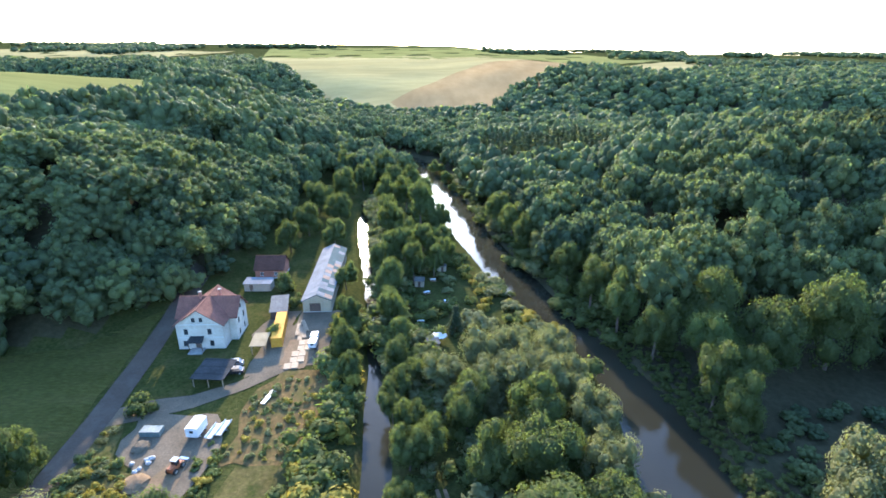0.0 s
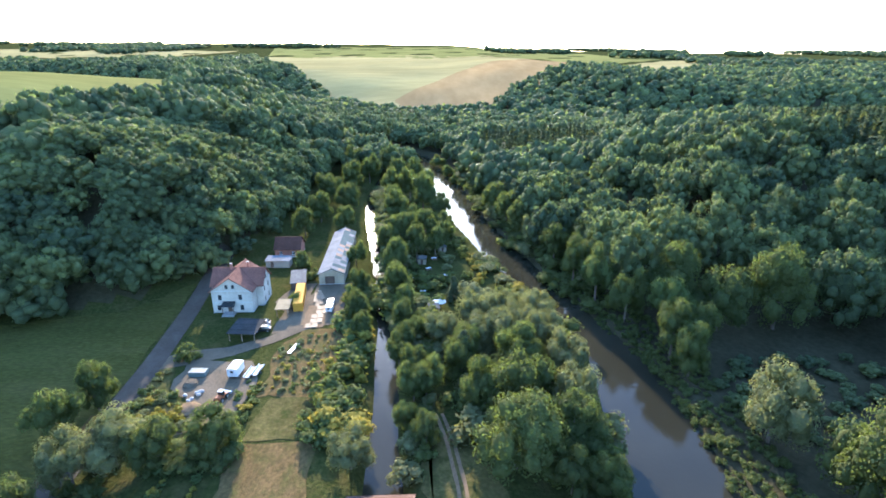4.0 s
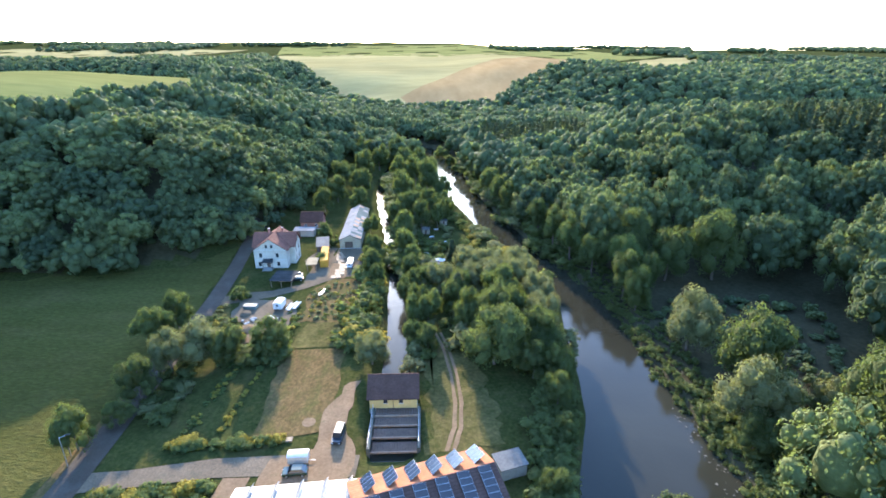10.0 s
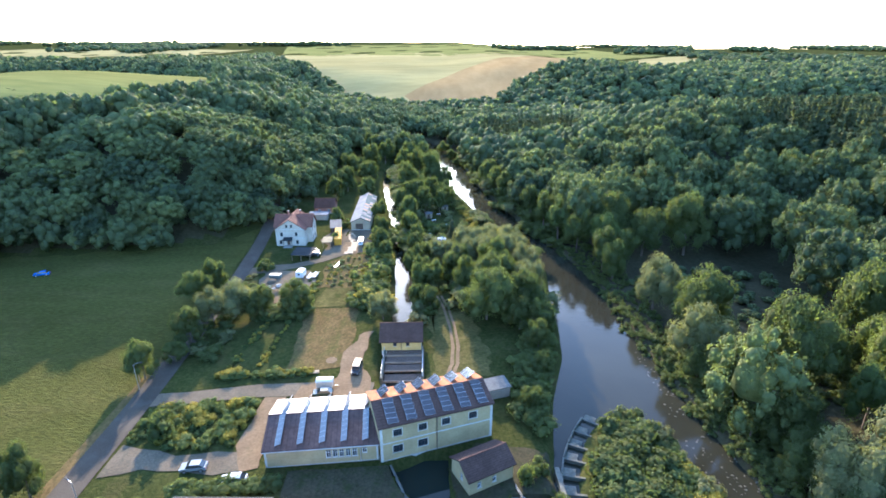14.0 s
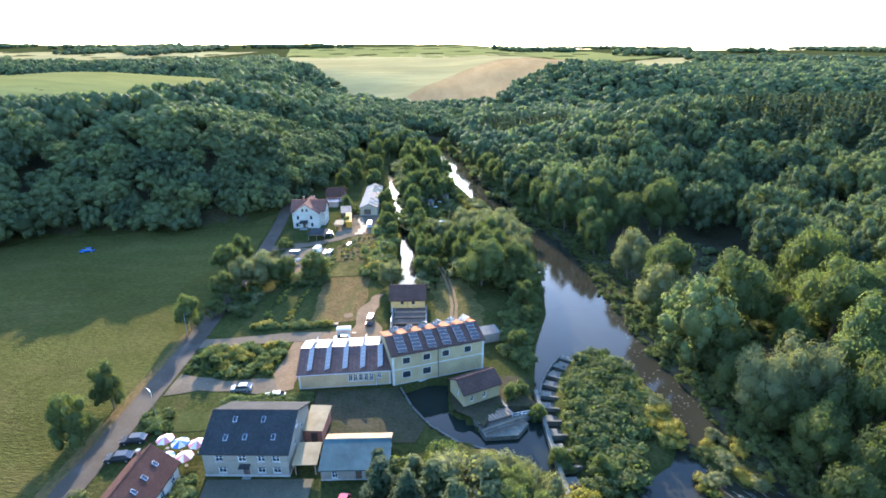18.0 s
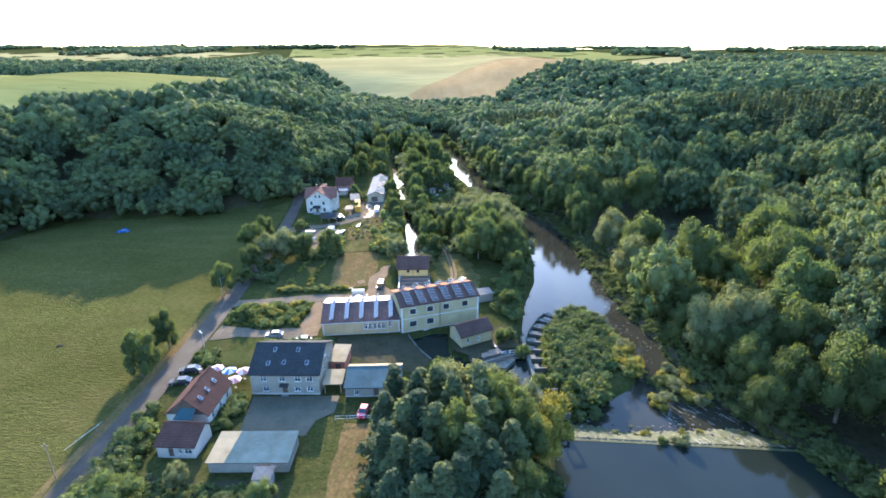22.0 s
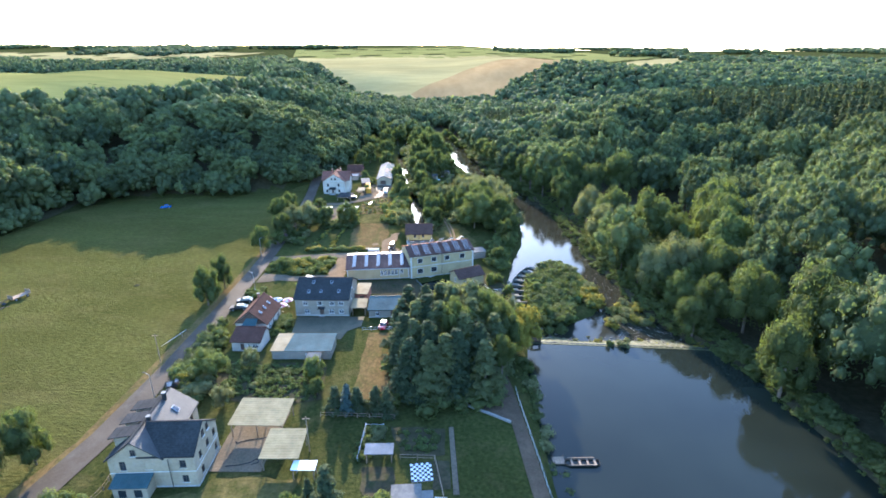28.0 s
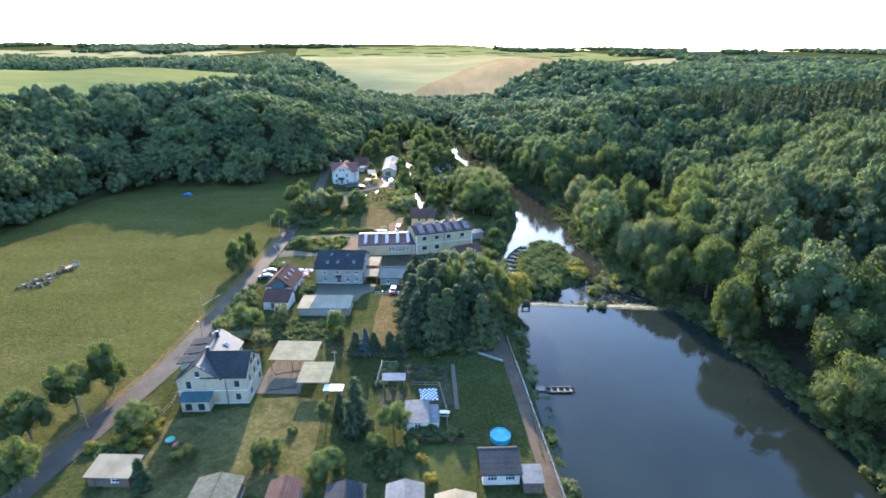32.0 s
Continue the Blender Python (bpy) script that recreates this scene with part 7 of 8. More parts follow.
for i, ((x0, y0), (x1, y1)) in enumerate(zip(LADDER, LADDER[1:])):
    d = Vector((x1 - x0, y1 - y0)).normalized()
    q = Vector((d.y, -d.x)) * 2.1
    r = root("fish_pass_wall", x0, y0, 0, 0, "low concrete side wall of the fish pass", "wall", "fish pass walls", "structure")
    part("wall", slab([(q.x - d.y * 0.15, q.y + d.x * 0.15, -0.9 + 0.1 * i), (q.x + d.y * 0.15, q.y - d.x * 0.15, -0.9 + 0.1 * i), (q.x + d.y * 0.15 + x1 - x0, q.y - d.x * 0.15 + y1 - y0, -0.85 + 0.1 * i), (q.x - d.y * 0.15 + x1 - x0, q.y + d.x * 0.15 + y1 - y0, -0.85 + 0.1 * i)], 1.6), "wet_concrete", r)

# pond walls and intake beside the annex
pw = root("pond_wall", 0, 0, 0, 0, "long concrete wall between pond and fish pass", "wall", kind="structure")
part("wall", slab([(20.3, -36.5, 0.75), (21.0, -36.5, 0.75), (21.0, -14, 0.35), (20.3, -14, 0.35)], 3), "wet_concrete", pw)
part("wall", slab([(20.3, -14, 0.35), (21.0, -14, 0.35), (21.4, -2, 0.1), (20.6, -2, 0.1)], 3), "wet_concrete", pw)
yw = root("pond_bank_wall", 0, 0, 0, 0, "stone retaining wall along the mill pond", "wall", kind="structure")
for (ax, ay), (bx, by) in zip([(-7.0, -0.9), (-4.4, -7.2), (-0.9, -12.8), (4.2, -17.4)], [(-4.4, -7.2), (-0.9, -12.8), (4.2, -17.4), (11.8, -20.5)]):
    d = Vector((bx - ax, by - ay)).normalized()
    part("wall", slab([(ax - d.y * 0.2, ay + d.x * 0.2, 0.5), (bx - d.y * 0.2, by + d.x * 0.2, 0.5), (bx + d.y * 0.2, by - d.x * 0.2, 0.5), (ax + d.y * 0.2, ay - d.x * 0.2, 0.5)], 3.0), "stone", yw)
it = root("intake_deck", 0, 0, 0, 0, "weathered concrete and timber intake deck over the pond", "deck")
DA, DB, DC, DD = Vector((6.4, -8.9)), Vector((13.2, -6.4)), Vector((17.6, -12.6)), Vector((9.2, -16.0))
part("deck_slab", slab([(*DA, 0.35), (*DD, 0.15), (15.2, -15.6, 0.15), (*DC, 0.2), (*DB, 0.4)], 2.6), "wet_concrete", it)
for i, f in enumerate((0.12, 0.3, 0.46, 0.62, 0.78, 0.94)):
    p, q = DA.lerp(DD, f), DB.lerp(DC, f)
    part("beam", pipe((p.x + 0.3, p.y, 0.5), (q.x - 0.3, q.y, 0.55), 0.16, sides=4), "dark_wood" if i % 2 else "wood", it)
for i in range(11):
    f = (i + 0.6) / 12
    p, q = DA.lerp(DB, f), DD.lerp(DC, f)
    a0, b0 = p.lerp(q, 0.32), p.lerp(q, 0.60)
    d = (DB - DA).normalized() * 0.24
    part("plank", slab([(a0.x - d.x, a0.y - d.y, 0.72), (b0.x - d.x, b0.y - d.y, 0.70), (b0.x + d.x, b0.y + d.y, 0.70), (a0.x + d.x, a0.y + d.y, 0.72)], 0.06), "wood", it)
RL = [(13.3, -6.6), (14.0, -8.8), (14.8, -10.9), (16.6, -10.5), (18.6, -10.1), (20.3, -9.8)]
for x, y in RL:
    part("rail_post", pipe((x, y, 0.1), (x, y, 1.3), 0.05, sides=6), "steel", it)
for p, q in zip(RL, RL[1:]):
    for zz in (0.75, 1.25):
        part("rail", pipe((*p, zz), (*q, zz), 0.04, sides=6), "steel", it)
part("walkway", slab([(14.6, -11.6, 0.35), (20.4, -10.6, 0.3), (20.4, -9.6, 0.3), (14.2, -10.6, 0.35)], 0.3), "wet_concrete", it)
gate = root("weir_gate", 21.5, -37.8, 0.3, 5, "dark timber sluice gate at the weir's end", "sluice gate")
part("sluice_frame", block(-0.3, 0.1, -0.2, 0.2, -0.6, 2.2, 0.02), "dark_wood", gate)
part("sluice_frame", block(1.6, 2.0, -0.2, 0.2, -0.6, 2.2, 0.02), "dark_wood", gate)
part("sluice_board", block(0.1, 1.6, -0.06, 0.06, -0.6, 1.1, 0.01), "dark_wood", gate)
part("sluice_beam", block(-0.4, 2.1, -0.2, 0.2, 2.2, 2.45, 0.02), "dark_wood", gate)

# turbine intake in front of the cottage
ti = root("sluice_works", -10.8, 23.6, 0.2, 0, "dark timber sluice works below the yellow cottage", "sluice")
for k, (y0, y1, z) in enumerate(((0.3, 2.6, -0.5), (3.4, 5.6, 0.0), (6.3, 8.4, 0.25), (8.8, 10.8, 0.5))):
    for i in range(16):
        part("deck_board", block(0.7 + i * 0.5, 1.16 + i * 0.5, y0, y1, z, z + 0.08), "dark_wood", ti)
    part("cross_beam", block(0.3, 9.0, y0 - 0.3, y0 - 0.04, z - 0.25, z + 0.12, 0.02), "wood", ti)
for x0 in (-0.1, 8.75):
    part("side_wall", block(x0, x0 + 0.55, -0.2, 11.0, -2.6, 0.6, 0.04), "wet_concrete", ti)
for i in range(5):
    for x0 in (0.1, 9.0):
        part("rail_post", pipe((x0, 0.3 + i * 2.6, 0.6), (x0, 0.3 + i * 2.6, 1.6), 0.05, sides=6), "steel", ti)
for x0 in (0.1, 9.0):
    part("hand_rail", pipe((x0, 0.3, 1.6), (x0, 10.7, 1.6), 0.04, sides=6), "steel", ti)

# embankment path with its railing
drape("embankment_path", strip([(12.0, -50, 0.7), (12.6, -58, 1.1), (13.0, -66, 1.2), (13.6, -78, 1.25), (14.3, -92, 1.3), (15.0, -106, 1.3), (15.8, -120, 1.3)], 1), M["grit"], 0.10, 2, "brown grit path along the embankment", "path")
rail = root("embankment_railing", 0, 0, 0, 0, "grey metal railing along the embankment path", "railing")
pts = []
for i in range(33):
    y = -58.5 - i * 1.6
    x = 14.15 + max(0.0, (-62 - y)) * 0.046
    pts.append((x, y, ground(x, y)))
for p in pts:
    part("rail_post", pipe((p[0], p[1], p[2] - 0.1), (p[0], p[1], p[2] + 1.0), 0.026, sides=6), "steel", rail)
for p, q in zip(pts, pts[1:]):
    for zz in (0.55, 1.0):
        part("rail_bar", pipe((p[0], p[1], p[2] + zz), (q[0], q[1], q[2] + zz), 0.02, sides=6), "steel", rail)
drape("paved_pad", [(5.4, -63.5), (11.6, -67.8), (13.0, -66), (12.6, -57.5), (7.2, -58.6)], M["grit"], 0.12, 2, "brown grit terrace at the end of the path", "terrace")
kerb = root("terrace_wall", 0, 0, 0, 0, "low pale retaining wall of the terrace", "wall", kind="structure")
for (ax, ay), (bx, by) in (((5.2, -63.8), (8.0, -65.6)), ((8.0, -65.6), (11.8, -68.2)), ((3.8, -62.8), (5.2, -63.8))):
    d = Vector((bx - ax, by - ay)).normalized()
    z = ground(ax, ay) + 0.45
    part("wall", slab([(ax - d.y * 0.15, ay + d.x * 0.15, z), (bx - d.y * 0.15, by + d.x * 0.15, z), (bx + d.y * 0.15, by - d.x * 0.15, z), (ax + d.y * 0.15, ay - d.x * 0.15, z)], 0.9), "concrete", kerb)

# punt and landing stage
punt = root("punt", 19.6, -76.3, 0.3, -1, "long dark wooden flat-bottomed boat moored at the bank", "boat")
bm = bmesh.new()
prof = [(0.0, 0.55), (0.7, 0.8), (4.8, 0.8), (5.6, 0.5)]
lo_ = [bm.verts.new((x, s * w * 0.85, -0.12)) for x, w in prof for s in (-1, 1)]
hi_ = [bm.verts.new((x, s * w, 0.34)) for x, w in prof for s in (-1, 1)]
for i in range(3):
    bm.faces.new((lo_[2 * i], lo_[2 * i + 1], lo_[2 * i + 3], lo_[2 * i + 2]))
    for s in (0, 1):
        bm.faces.new((lo_[2 * i + s], lo_[2 * i + 2 + s], hi_[2 * i + 2 + s], hi_[2 * i + s]))
bm.faces.new((lo_[0], hi_[0], hi_[1], lo_[1]))
bm.faces.new((lo_[6], lo_[7], hi_[7], hi_[6]))
part("hull", bm, "dark_wood", punt)
for x in (0.9, 2.2, 3.5, 4.7):
    part("bench", block(x, x + 0.35, -0.72, 0.72, 0.16, 0.22, 0.01), "wood", punt)
for s in (-1, 1):
    part("gunwale", block(0.5, 5.0, s * 0.82 - 0.06, s * 0.82 + 0.06, 0.32, 0.40, 0.01), "wood", punt)
jet = root("landing_stage", 17.9, -75.9, 0.5, 0, "small wooden landing stage at the bank", "jetty")
for i in range(5):
    part("plank", block(-0.3 + i * 0.4, 0.06 + i * 0.4, -0.8, 0.8, 0.0, 0.06), "wood", jet)
for x in (-0.2, 1.5):
    for y in (-0.7, 0.7):
        part("pile", pipe((x, y, -1.2), (x, y, 0.5), 0.07, sides=6), "dark_wood", jet)

# ---- vehicles ----
def paint(name, c, rough=0.25):
    m, nt, p = shader(name)
    p.inputs["Base Color"].default_value = (*c, 1)
    p.inputs["Roughness"].default_value = rough
    p.inputs["Coat Weight"].default_value = 0.25
    return m


M["car_dark"], M["car_silver"], M["car_red"], M["car_white"], M["car_blue"], M["car_green"] = paint("dark_car_paint", (0.018, 0.019, 0.022), 0.4), paint("silver_car_paint", (0.20, 0.21, 0.21), 0.4), paint("red_car_paint", (0.42, 0.02, 0.035)), paint("white_car_paint", (0.55, 0.55, 0.53), 0.4), paint("blue_car_paint", (0.03, 0.10, 0.35)), paint("dark_green_car_paint", (0.03, 0.05, 0.035))


def wheel(parent, x, y, r=0.32, w=0.2):
    t = part("tyre", pipe((x, y - w / 2, r), (x, y + w / 2, r), r, sides=14), "rubber", parent)
    part("rim", pipe((x, y - w / 2 - 0.01, r), (x, y + w / 2 + 0.01, r), r * 0.6, sides=10), "steel", t)


def car(x, y, turn, colour, label, length=4.2, width=1.75, height=1.45, box_shape=False, group=""):
    r = root("car", x, y, None, turn, label, "car", group)
    L, W, H = length / 2, width / 2, height
    bm = bmesh.new()
    prof = [(-L, 0.28), (-L, 0.72), (-L + 0.15, 0.88), (-L * 0.30, 0.95), (L * 0.98, 0.92), (L, 0.6), (L, 0.28)] if not box_shape else [(-L, 0.3), (-L, 0.95), (-L * 0.45, 1.0), (L, 1.0), (L, 0.3)]
    rows_ = []
    for s, k in ((-1, 0.97), (1, 0.97)):
        rows_.append([bm.verts.new((px, s * W * (k if pz < 0.5 else 1.0) * (0.92 if abs(px) > L * 0.97 else 1), pz)) for px, pz in prof])
    n = len(prof)
    bm.faces.new(rows_[0])
    bm.faces.new(rows_[1][::-1])
    for i in range(n):
        bm.faces.new((rows_[0][i], rows_[0][(i + 1) % n], rows_[1][(i + 1) % n], rows_[1][i]))
    bmesh.ops.bevel(bm, geom=bm.edges[:], offset=0.05, segments=1, affect="EDGES")
    part("body", bm, colour, r)
    a0, a1, b0, b1 = (-L * 0.55, -L * 0.20, L * 0.55, L * 0.88) if not box_shape else (-L * 0.5, -L * 0.4, L * 0.92, L * 0.97)
    part("cabin_glass", slab([(a0, -W * 0.9, 0.93), (b1, -W * 0.9, 0.93), (b1, W * 0.9, 0.93), (a0, W * 0.9, 0.93)], 0.02), "glass", r)
    bm = bmesh.new()
    lo2 = [bm.verts.new((px, s * W * 0.92, 0.92)) for px in (a0, b1) for s in (-1, 1)]
    hi2 = [bm.verts.new((px, s * W * 0.74, H - 0.04)) for px in (a1, b0) for s in (-1, 1)]
    for q in ((0, 1, 1, 0), (2, 3, 3, 2)):
        bm.faces.new((lo2[q[0]], lo2[q[1]], hi2[q[2]], hi2[q[3]]))
    for s in (0, 1):
        bm.faces.new((lo2[s], lo2[2 + s], hi2[2 + s], hi2[s]))
    part("window_glass", bm, "glass", r)
    part("roof", block(a1 - 0.05, b0 + 0.05, -W * 0.76, W * 0.76, H - 0.05, H, 0.03), colour, r)
    for wx in (-L * 0.62, L * 0.62):
        for s in (-1, 1):
            wheel(r, wx, s * (W - 0.1))
    for s in (-1, 1):
        part("headlight", block(-L - 0.01, -L + 0.08, s * W * 0.7 - 0.15, s * W * 0.7 + 0.15, 0.62, 0.74, 0.01), "white_paint", r)
        part("tail_light", block(L - 0.08, L + 0.01, s * W * 0.75 - 0.1, s * W * 0.75 + 0.1, 0.66, 0.82, 0.01), "car_red", r)
    return r


car(-53.0, -16.2, 8, "car_dark", "dark parked car beside the red-roofed house")
car(-53.0, -20.6, 5, "car_dark", "black parked estate car beside the lane", 4.5)
car(-39.4, -1.2, 5, "car_silver", "silver parked car on the gravel strip")
car(-31.8, -4.2, 2, "car_white", "white parked car behind the hedge")
car(-14.0, -31.6, 80, "car_red", "small bright red car in the paved yard", 3.7, 1.68, 1.5)
car(-52.6, -55.4, 20, "car_dark", "dark car parked beside the lane garden")
car(-121.5, 81, 20, "car_blue", "blue car standing on the shaded meadow", 4.3)
car(-16.2, 27.0, 84, "car_dark", "dark off-road car on the dirt track", 4.4, 1.85, 1.9, True)
car(-22.0, 18.6, 4, "car_green", "dark green car beside the covered trailer", 4.1)
car(-41.2, 100.6, 8, "car_silver", "grey car parked at the villa", 4.2)
car(-40.2, 97.6, 8, "car_dark", "dark car behind the wooden carport", 4.2)


def box_trailer(name, x, y, turn, L, W, H, mat, label, category="trailer", floor=0.55, roof=True):
    r = root(name, x, y, None, turn, label, category)
    part("body", block(-L / 2, L / 2, -W / 2, W / 2, floor, floor + H, 0.06), mat, r)
    if roof:
        bm = bmesh.new()
        n = 7
        prof = [(-W / 2 - 0.04 + (W + 0.08) * i / (n - 1), floor + H + 0.22 * math.sin(math.pi * i / (n - 1))) for i in range(n)]
        a = [bm.verts.new((-L / 2 - 0.05, py, pz)) for py, pz in prof]
        b = [bm.verts.new((L / 2 + 0.05, py, pz)) for py, pz in prof]
        for i in range(n - 1):
            bm.faces.new((a[i], a[i + 1], b[i + 1], b[i]))
        bm.faces.new(a)
        bm.faces.new(b[::-1])
        part("roof", bm, "trim", r)
    part("window", block(-L / 2 - 0.02, -L / 2 + 0.03, -0.35, 0.35, floor + H * 0.5, floor + H * 0.8, 0.01), "glass", r)
    for wx in (-L * 0.28, L * 0.28):
        for s in (-1, 1):
            wheel(r, wx, s * (W / 2 - 0.12), 0.3)
    part("drawbar", pipe((L / 2, 0, 0.45), (L / 2 + 1.1, 0, 0.4), 0.05, sides=6), "steel", r)
    return r


box_trailer("site_caravan", -40.4, 78.8, 84, 3.6, 2.2, 1.8, "white_paint", "white rounded site caravan in the machine yard", "caravan")
box_trailer("canvas_trailer", -22.0, 21.2, 2, 3.4, 1.9, 1.4, "white_wall", "covered trailer with white canvas top", "trailer")
for i, (x, y) in enumerate(((-37.4, 78.6), (-36.0, 79.4))):
    r = root("flat_trailer", x, y, None, 82, "pale flat-bed trailer with side boards", "trailer", "flat trailers")
    part("bed", block(-2.0, 2.0, -0.6, 0.6, 0.5, 0.62, 0.02), "trim", r)
    for s in (-1, 1):
        part("side_board", block(-2.0, 2.0, s * 0.6 - 0.03, s * 0.6 + 0.03, 0.62, 0.95, 0.01), "white_paint", r)
    for s in (-1, 1):
        wheel(r, -0.2, s * 0.62, 0.28, 0.16)
for i, (x, y, L) in enumerate(((-25.2, 107.6, 2.6), (-25.4, 110.6, 2.2))):
    box_trailer("delivery_box", x, y, 88, L, 1.7, 1.4, "white_paint", "white box trailer in the hall yard", "trailer", roof=False)


def container(name, x, y, turn, L, W, H, mat, label):
    r = root(name, x, y, None, turn, label, "container")
    part("body", block(-L / 2, L / 2, -W / 2, W / 2, 0.1, H, 0.04), mat, r)
    for i in range(int(L / 0.45)):
        for s in (-1, 1):
            px = -L / 2 + 0.25 + i * 0.45
            part("rib", block(px - 0.08, px + 0.08, s * W / 2 - 0.03, s * W / 2 + 0.03, 0.25, H - 0.15), mat, r)
    for s in (-1, 1):
        part("door", block(-L / 2 - 0.03, -L / 2 + 0.02, s * W * 0.25 - W * 0.22, s * W * 0.25 + W * 0.22, 0.2, H - 0.12, 0.01), mat, r)
    return r


M["yellow_steel"] = surface("yellow_container_paint", (0.40, 0.21, 0.02), (0.47, 0.26, 0.04), fine=2, coarse=0.5, rough=0.85, spec=0.1, bump=0.1, stain=(0.28, 0.15, 0.05), stain_at=(0.55, 0.8))
M["green_steel"] = surface("green_grey_container_paint", (0.11, 0.135, 0.125), (0.155, 0.18, 0.165), fine=2, coarse=0.5, rough=0.6, bump=0.1)
container("yellow_container", -34.6, 114.4, 98, 13.5, 2.5, 2.6, "yellow_steel", "long yellow steel container in the yard")
container("green_container", -48.4, 79.0, -2, 3.6, 1.9, 1.1, "green_steel", "grey-green skip container in the machine yard")

# wheel loader in the machine yard
wl_ = root("wheel_loader", -40.4, 70.0, None, 75, "rusty orange wheel loader standing in the yard", "loader")
wl_.scale = (0.8, 0.8, 0.8)
M["orange_paint"] = surface("orange_machine_paint", (0.27, 0.085, 0.025), (0.35, 0.12, 0.04), rough=0.5, bump=0.05)
part("chassis", block(-1.6, 1.7, -0.7, 0.7, 0.6, 1.3, 0.08), "orange_paint", wl_)
part("engine_hood", block(-1.7, -0.3, -0.6, 0.6, 1.3, 1.7, 0.08), "orange_paint", wl_)
part("cab", block(-0.3, 0.8, -0.6, 0.6, 1.3, 2.5, 0.08), "glass", wl_)
part("cab_roof", block(-0.4, 0.9, -0.7, 0.7, 2.5, 2.62, 0.04), "trim", wl_)
for s in (-1, 1):
    part("lift_arm", slab([(0.8, s * 0.55 - 0.08, 1.3), (0.8, s * 0.55 + 0.08, 1.3), (2.5, s * 0.55 + 0.08, 0.7), (2.5, s * 0.55 - 0.08, 0.7)], 0.18), "orange_paint", wl_)
part("bucket", block(2.3, 3.0, -1.0, 1.0, 0.15, 0.8, 0.06), "steel", wl_)
for wx in (-1.0, 1.1):
    for s in (-1, 1):
        wheel(wl_, wx, s * 0.85, 0.62, 0.4)

# sacks and heaps
M["white_sack"] = surface("white_sack_cloth", (0.30, 0.29, 0.265), (0.42, 0.41, 0.38), fine=3, coarse=1.0, bump=0.4)
for i in range(7):
    x, y = -46.6 + rs.uniform(-2.0, 1.6), 71.0 + rs.uniform(-1.8, 1.8)
    bm = bmesh.new()
    bmesh.ops.create_icosphere(bm, subdivisions=2, radius=0.42)
    lop = rs.uniform(0.7, 1.25)
    for v in bm.verts:
        v.co = Vector((v.co.x * 1.1 * lop, v.co.y, max(v.co.z, -0.27) * 0.8 / lop + 0.2)) * rs.uniform(0.86, 1.12)
    o = obj("bulk_sack", bm, "white_sack")
    o.location = (x, y, ground(x, y) + 0.08)
    tagged(o, "white bulk sack dumped in the yard", "sack", "bulk sacks")
for x, y, r_, hh, m_, lab in ((-45.5, 67.2, 2.2, 0.9, "dirt", "heap of reddish earth in the yard"), (-48.6, 75.5, 1.6, 0.8, "gravel", "heap of grey gravel in the yard"), (-88.5, -4.5, 0.8, 0.3, "earth", "small mound of earth on the meadow")):
    bm = bmesh.new()
    bmesh.ops.create_icosphere(bm, subdivisions=3, radius=1.0)
    for v in bm.verts:
        k = 1 + 0.18 * noise.noise(v.co * 2.3 + Vector((x, y, 0)))
        v.co = Vector((v.co.x * r_ * k, v.co.y * r_ * k, max(v.co.z, -0.1) * hh * k))
    o = obj("mound", bm, m_)
    o.location = (x, y, ground(x, y) + 0.05)
    tagged(o, lab, "heap")

# timber and boards in the hall yard
for i, (x, y, t) in enumerate(((-29.6, 113.5, 100), (-28.9, 114.6, 106), (-30.4, 115.8, 96), (-29.2, 117.5, 112))):
    r = root("timber_stack", x, y, None, t, "stack of pale sawn timber in the yard", "timber", "timber stacks")
    for k in range(4):
        part("board", block(-3.0, 3.0, -0.5 + k * 0.25, -0.28 + k * 0.25, 0.1 + 0.12 * (k % 2) + i * 0.1, 0.2 + 0.12 * (k % 2) + i * 0.1, 0.01), "pale_wood", r)
for i in range(5):
    r = root("panel_stack", -28.6 + 0.3 * i + 0.5 * (i % 2), 99.6 + i * 2.5, None, 6, "low stack of pale wooden panels", "timber", "panel stacks")
    for k in range(2):
        part("wood_panel", block(-1.5 + k * 1.6, -0.05 + k * 1.6, -1.1, 1.1, 0.1, 0.28 + 0.1 * k, 0.02), "pale_wood", r)
r = root("white_plank", -30.5, 88.5, None, 75, "white board lying on the weeds", "board")
part("board", block(-2.2, 2.2, -0.45, 0.45, 0.3, 0.4, 0.01), "white_paint", r)

# ---- parasols, pools and garden things ----
def parasol(x, y, colour, second, label, rad=1.6, h=2.5):
    r = root("parasol", x, y, None, rs.uniform(0, 40), label, "parasol", "parasols")
    part("pole", pipe((0, 0, 0), (0, 0, h), 0.035, sides=8), "wood", r)
    part("base", pipe((0, 0, 0), (0, 0, 0.1), 0.3, sides=12), "concrete", r)
    for i in range(8):
        a, b = i * math.pi / 4, (i + 1) * math.pi / 4
        part("canopy_panel", slab([(0, 0, h + 0.05), (math.cos(a) * rad, math.sin(a) * rad, h - 0.55), (math.cos(b) * rad, math.sin(b) * rad, h - 0.55)], 0.02), colour if i % 2 else second, r)
    return r


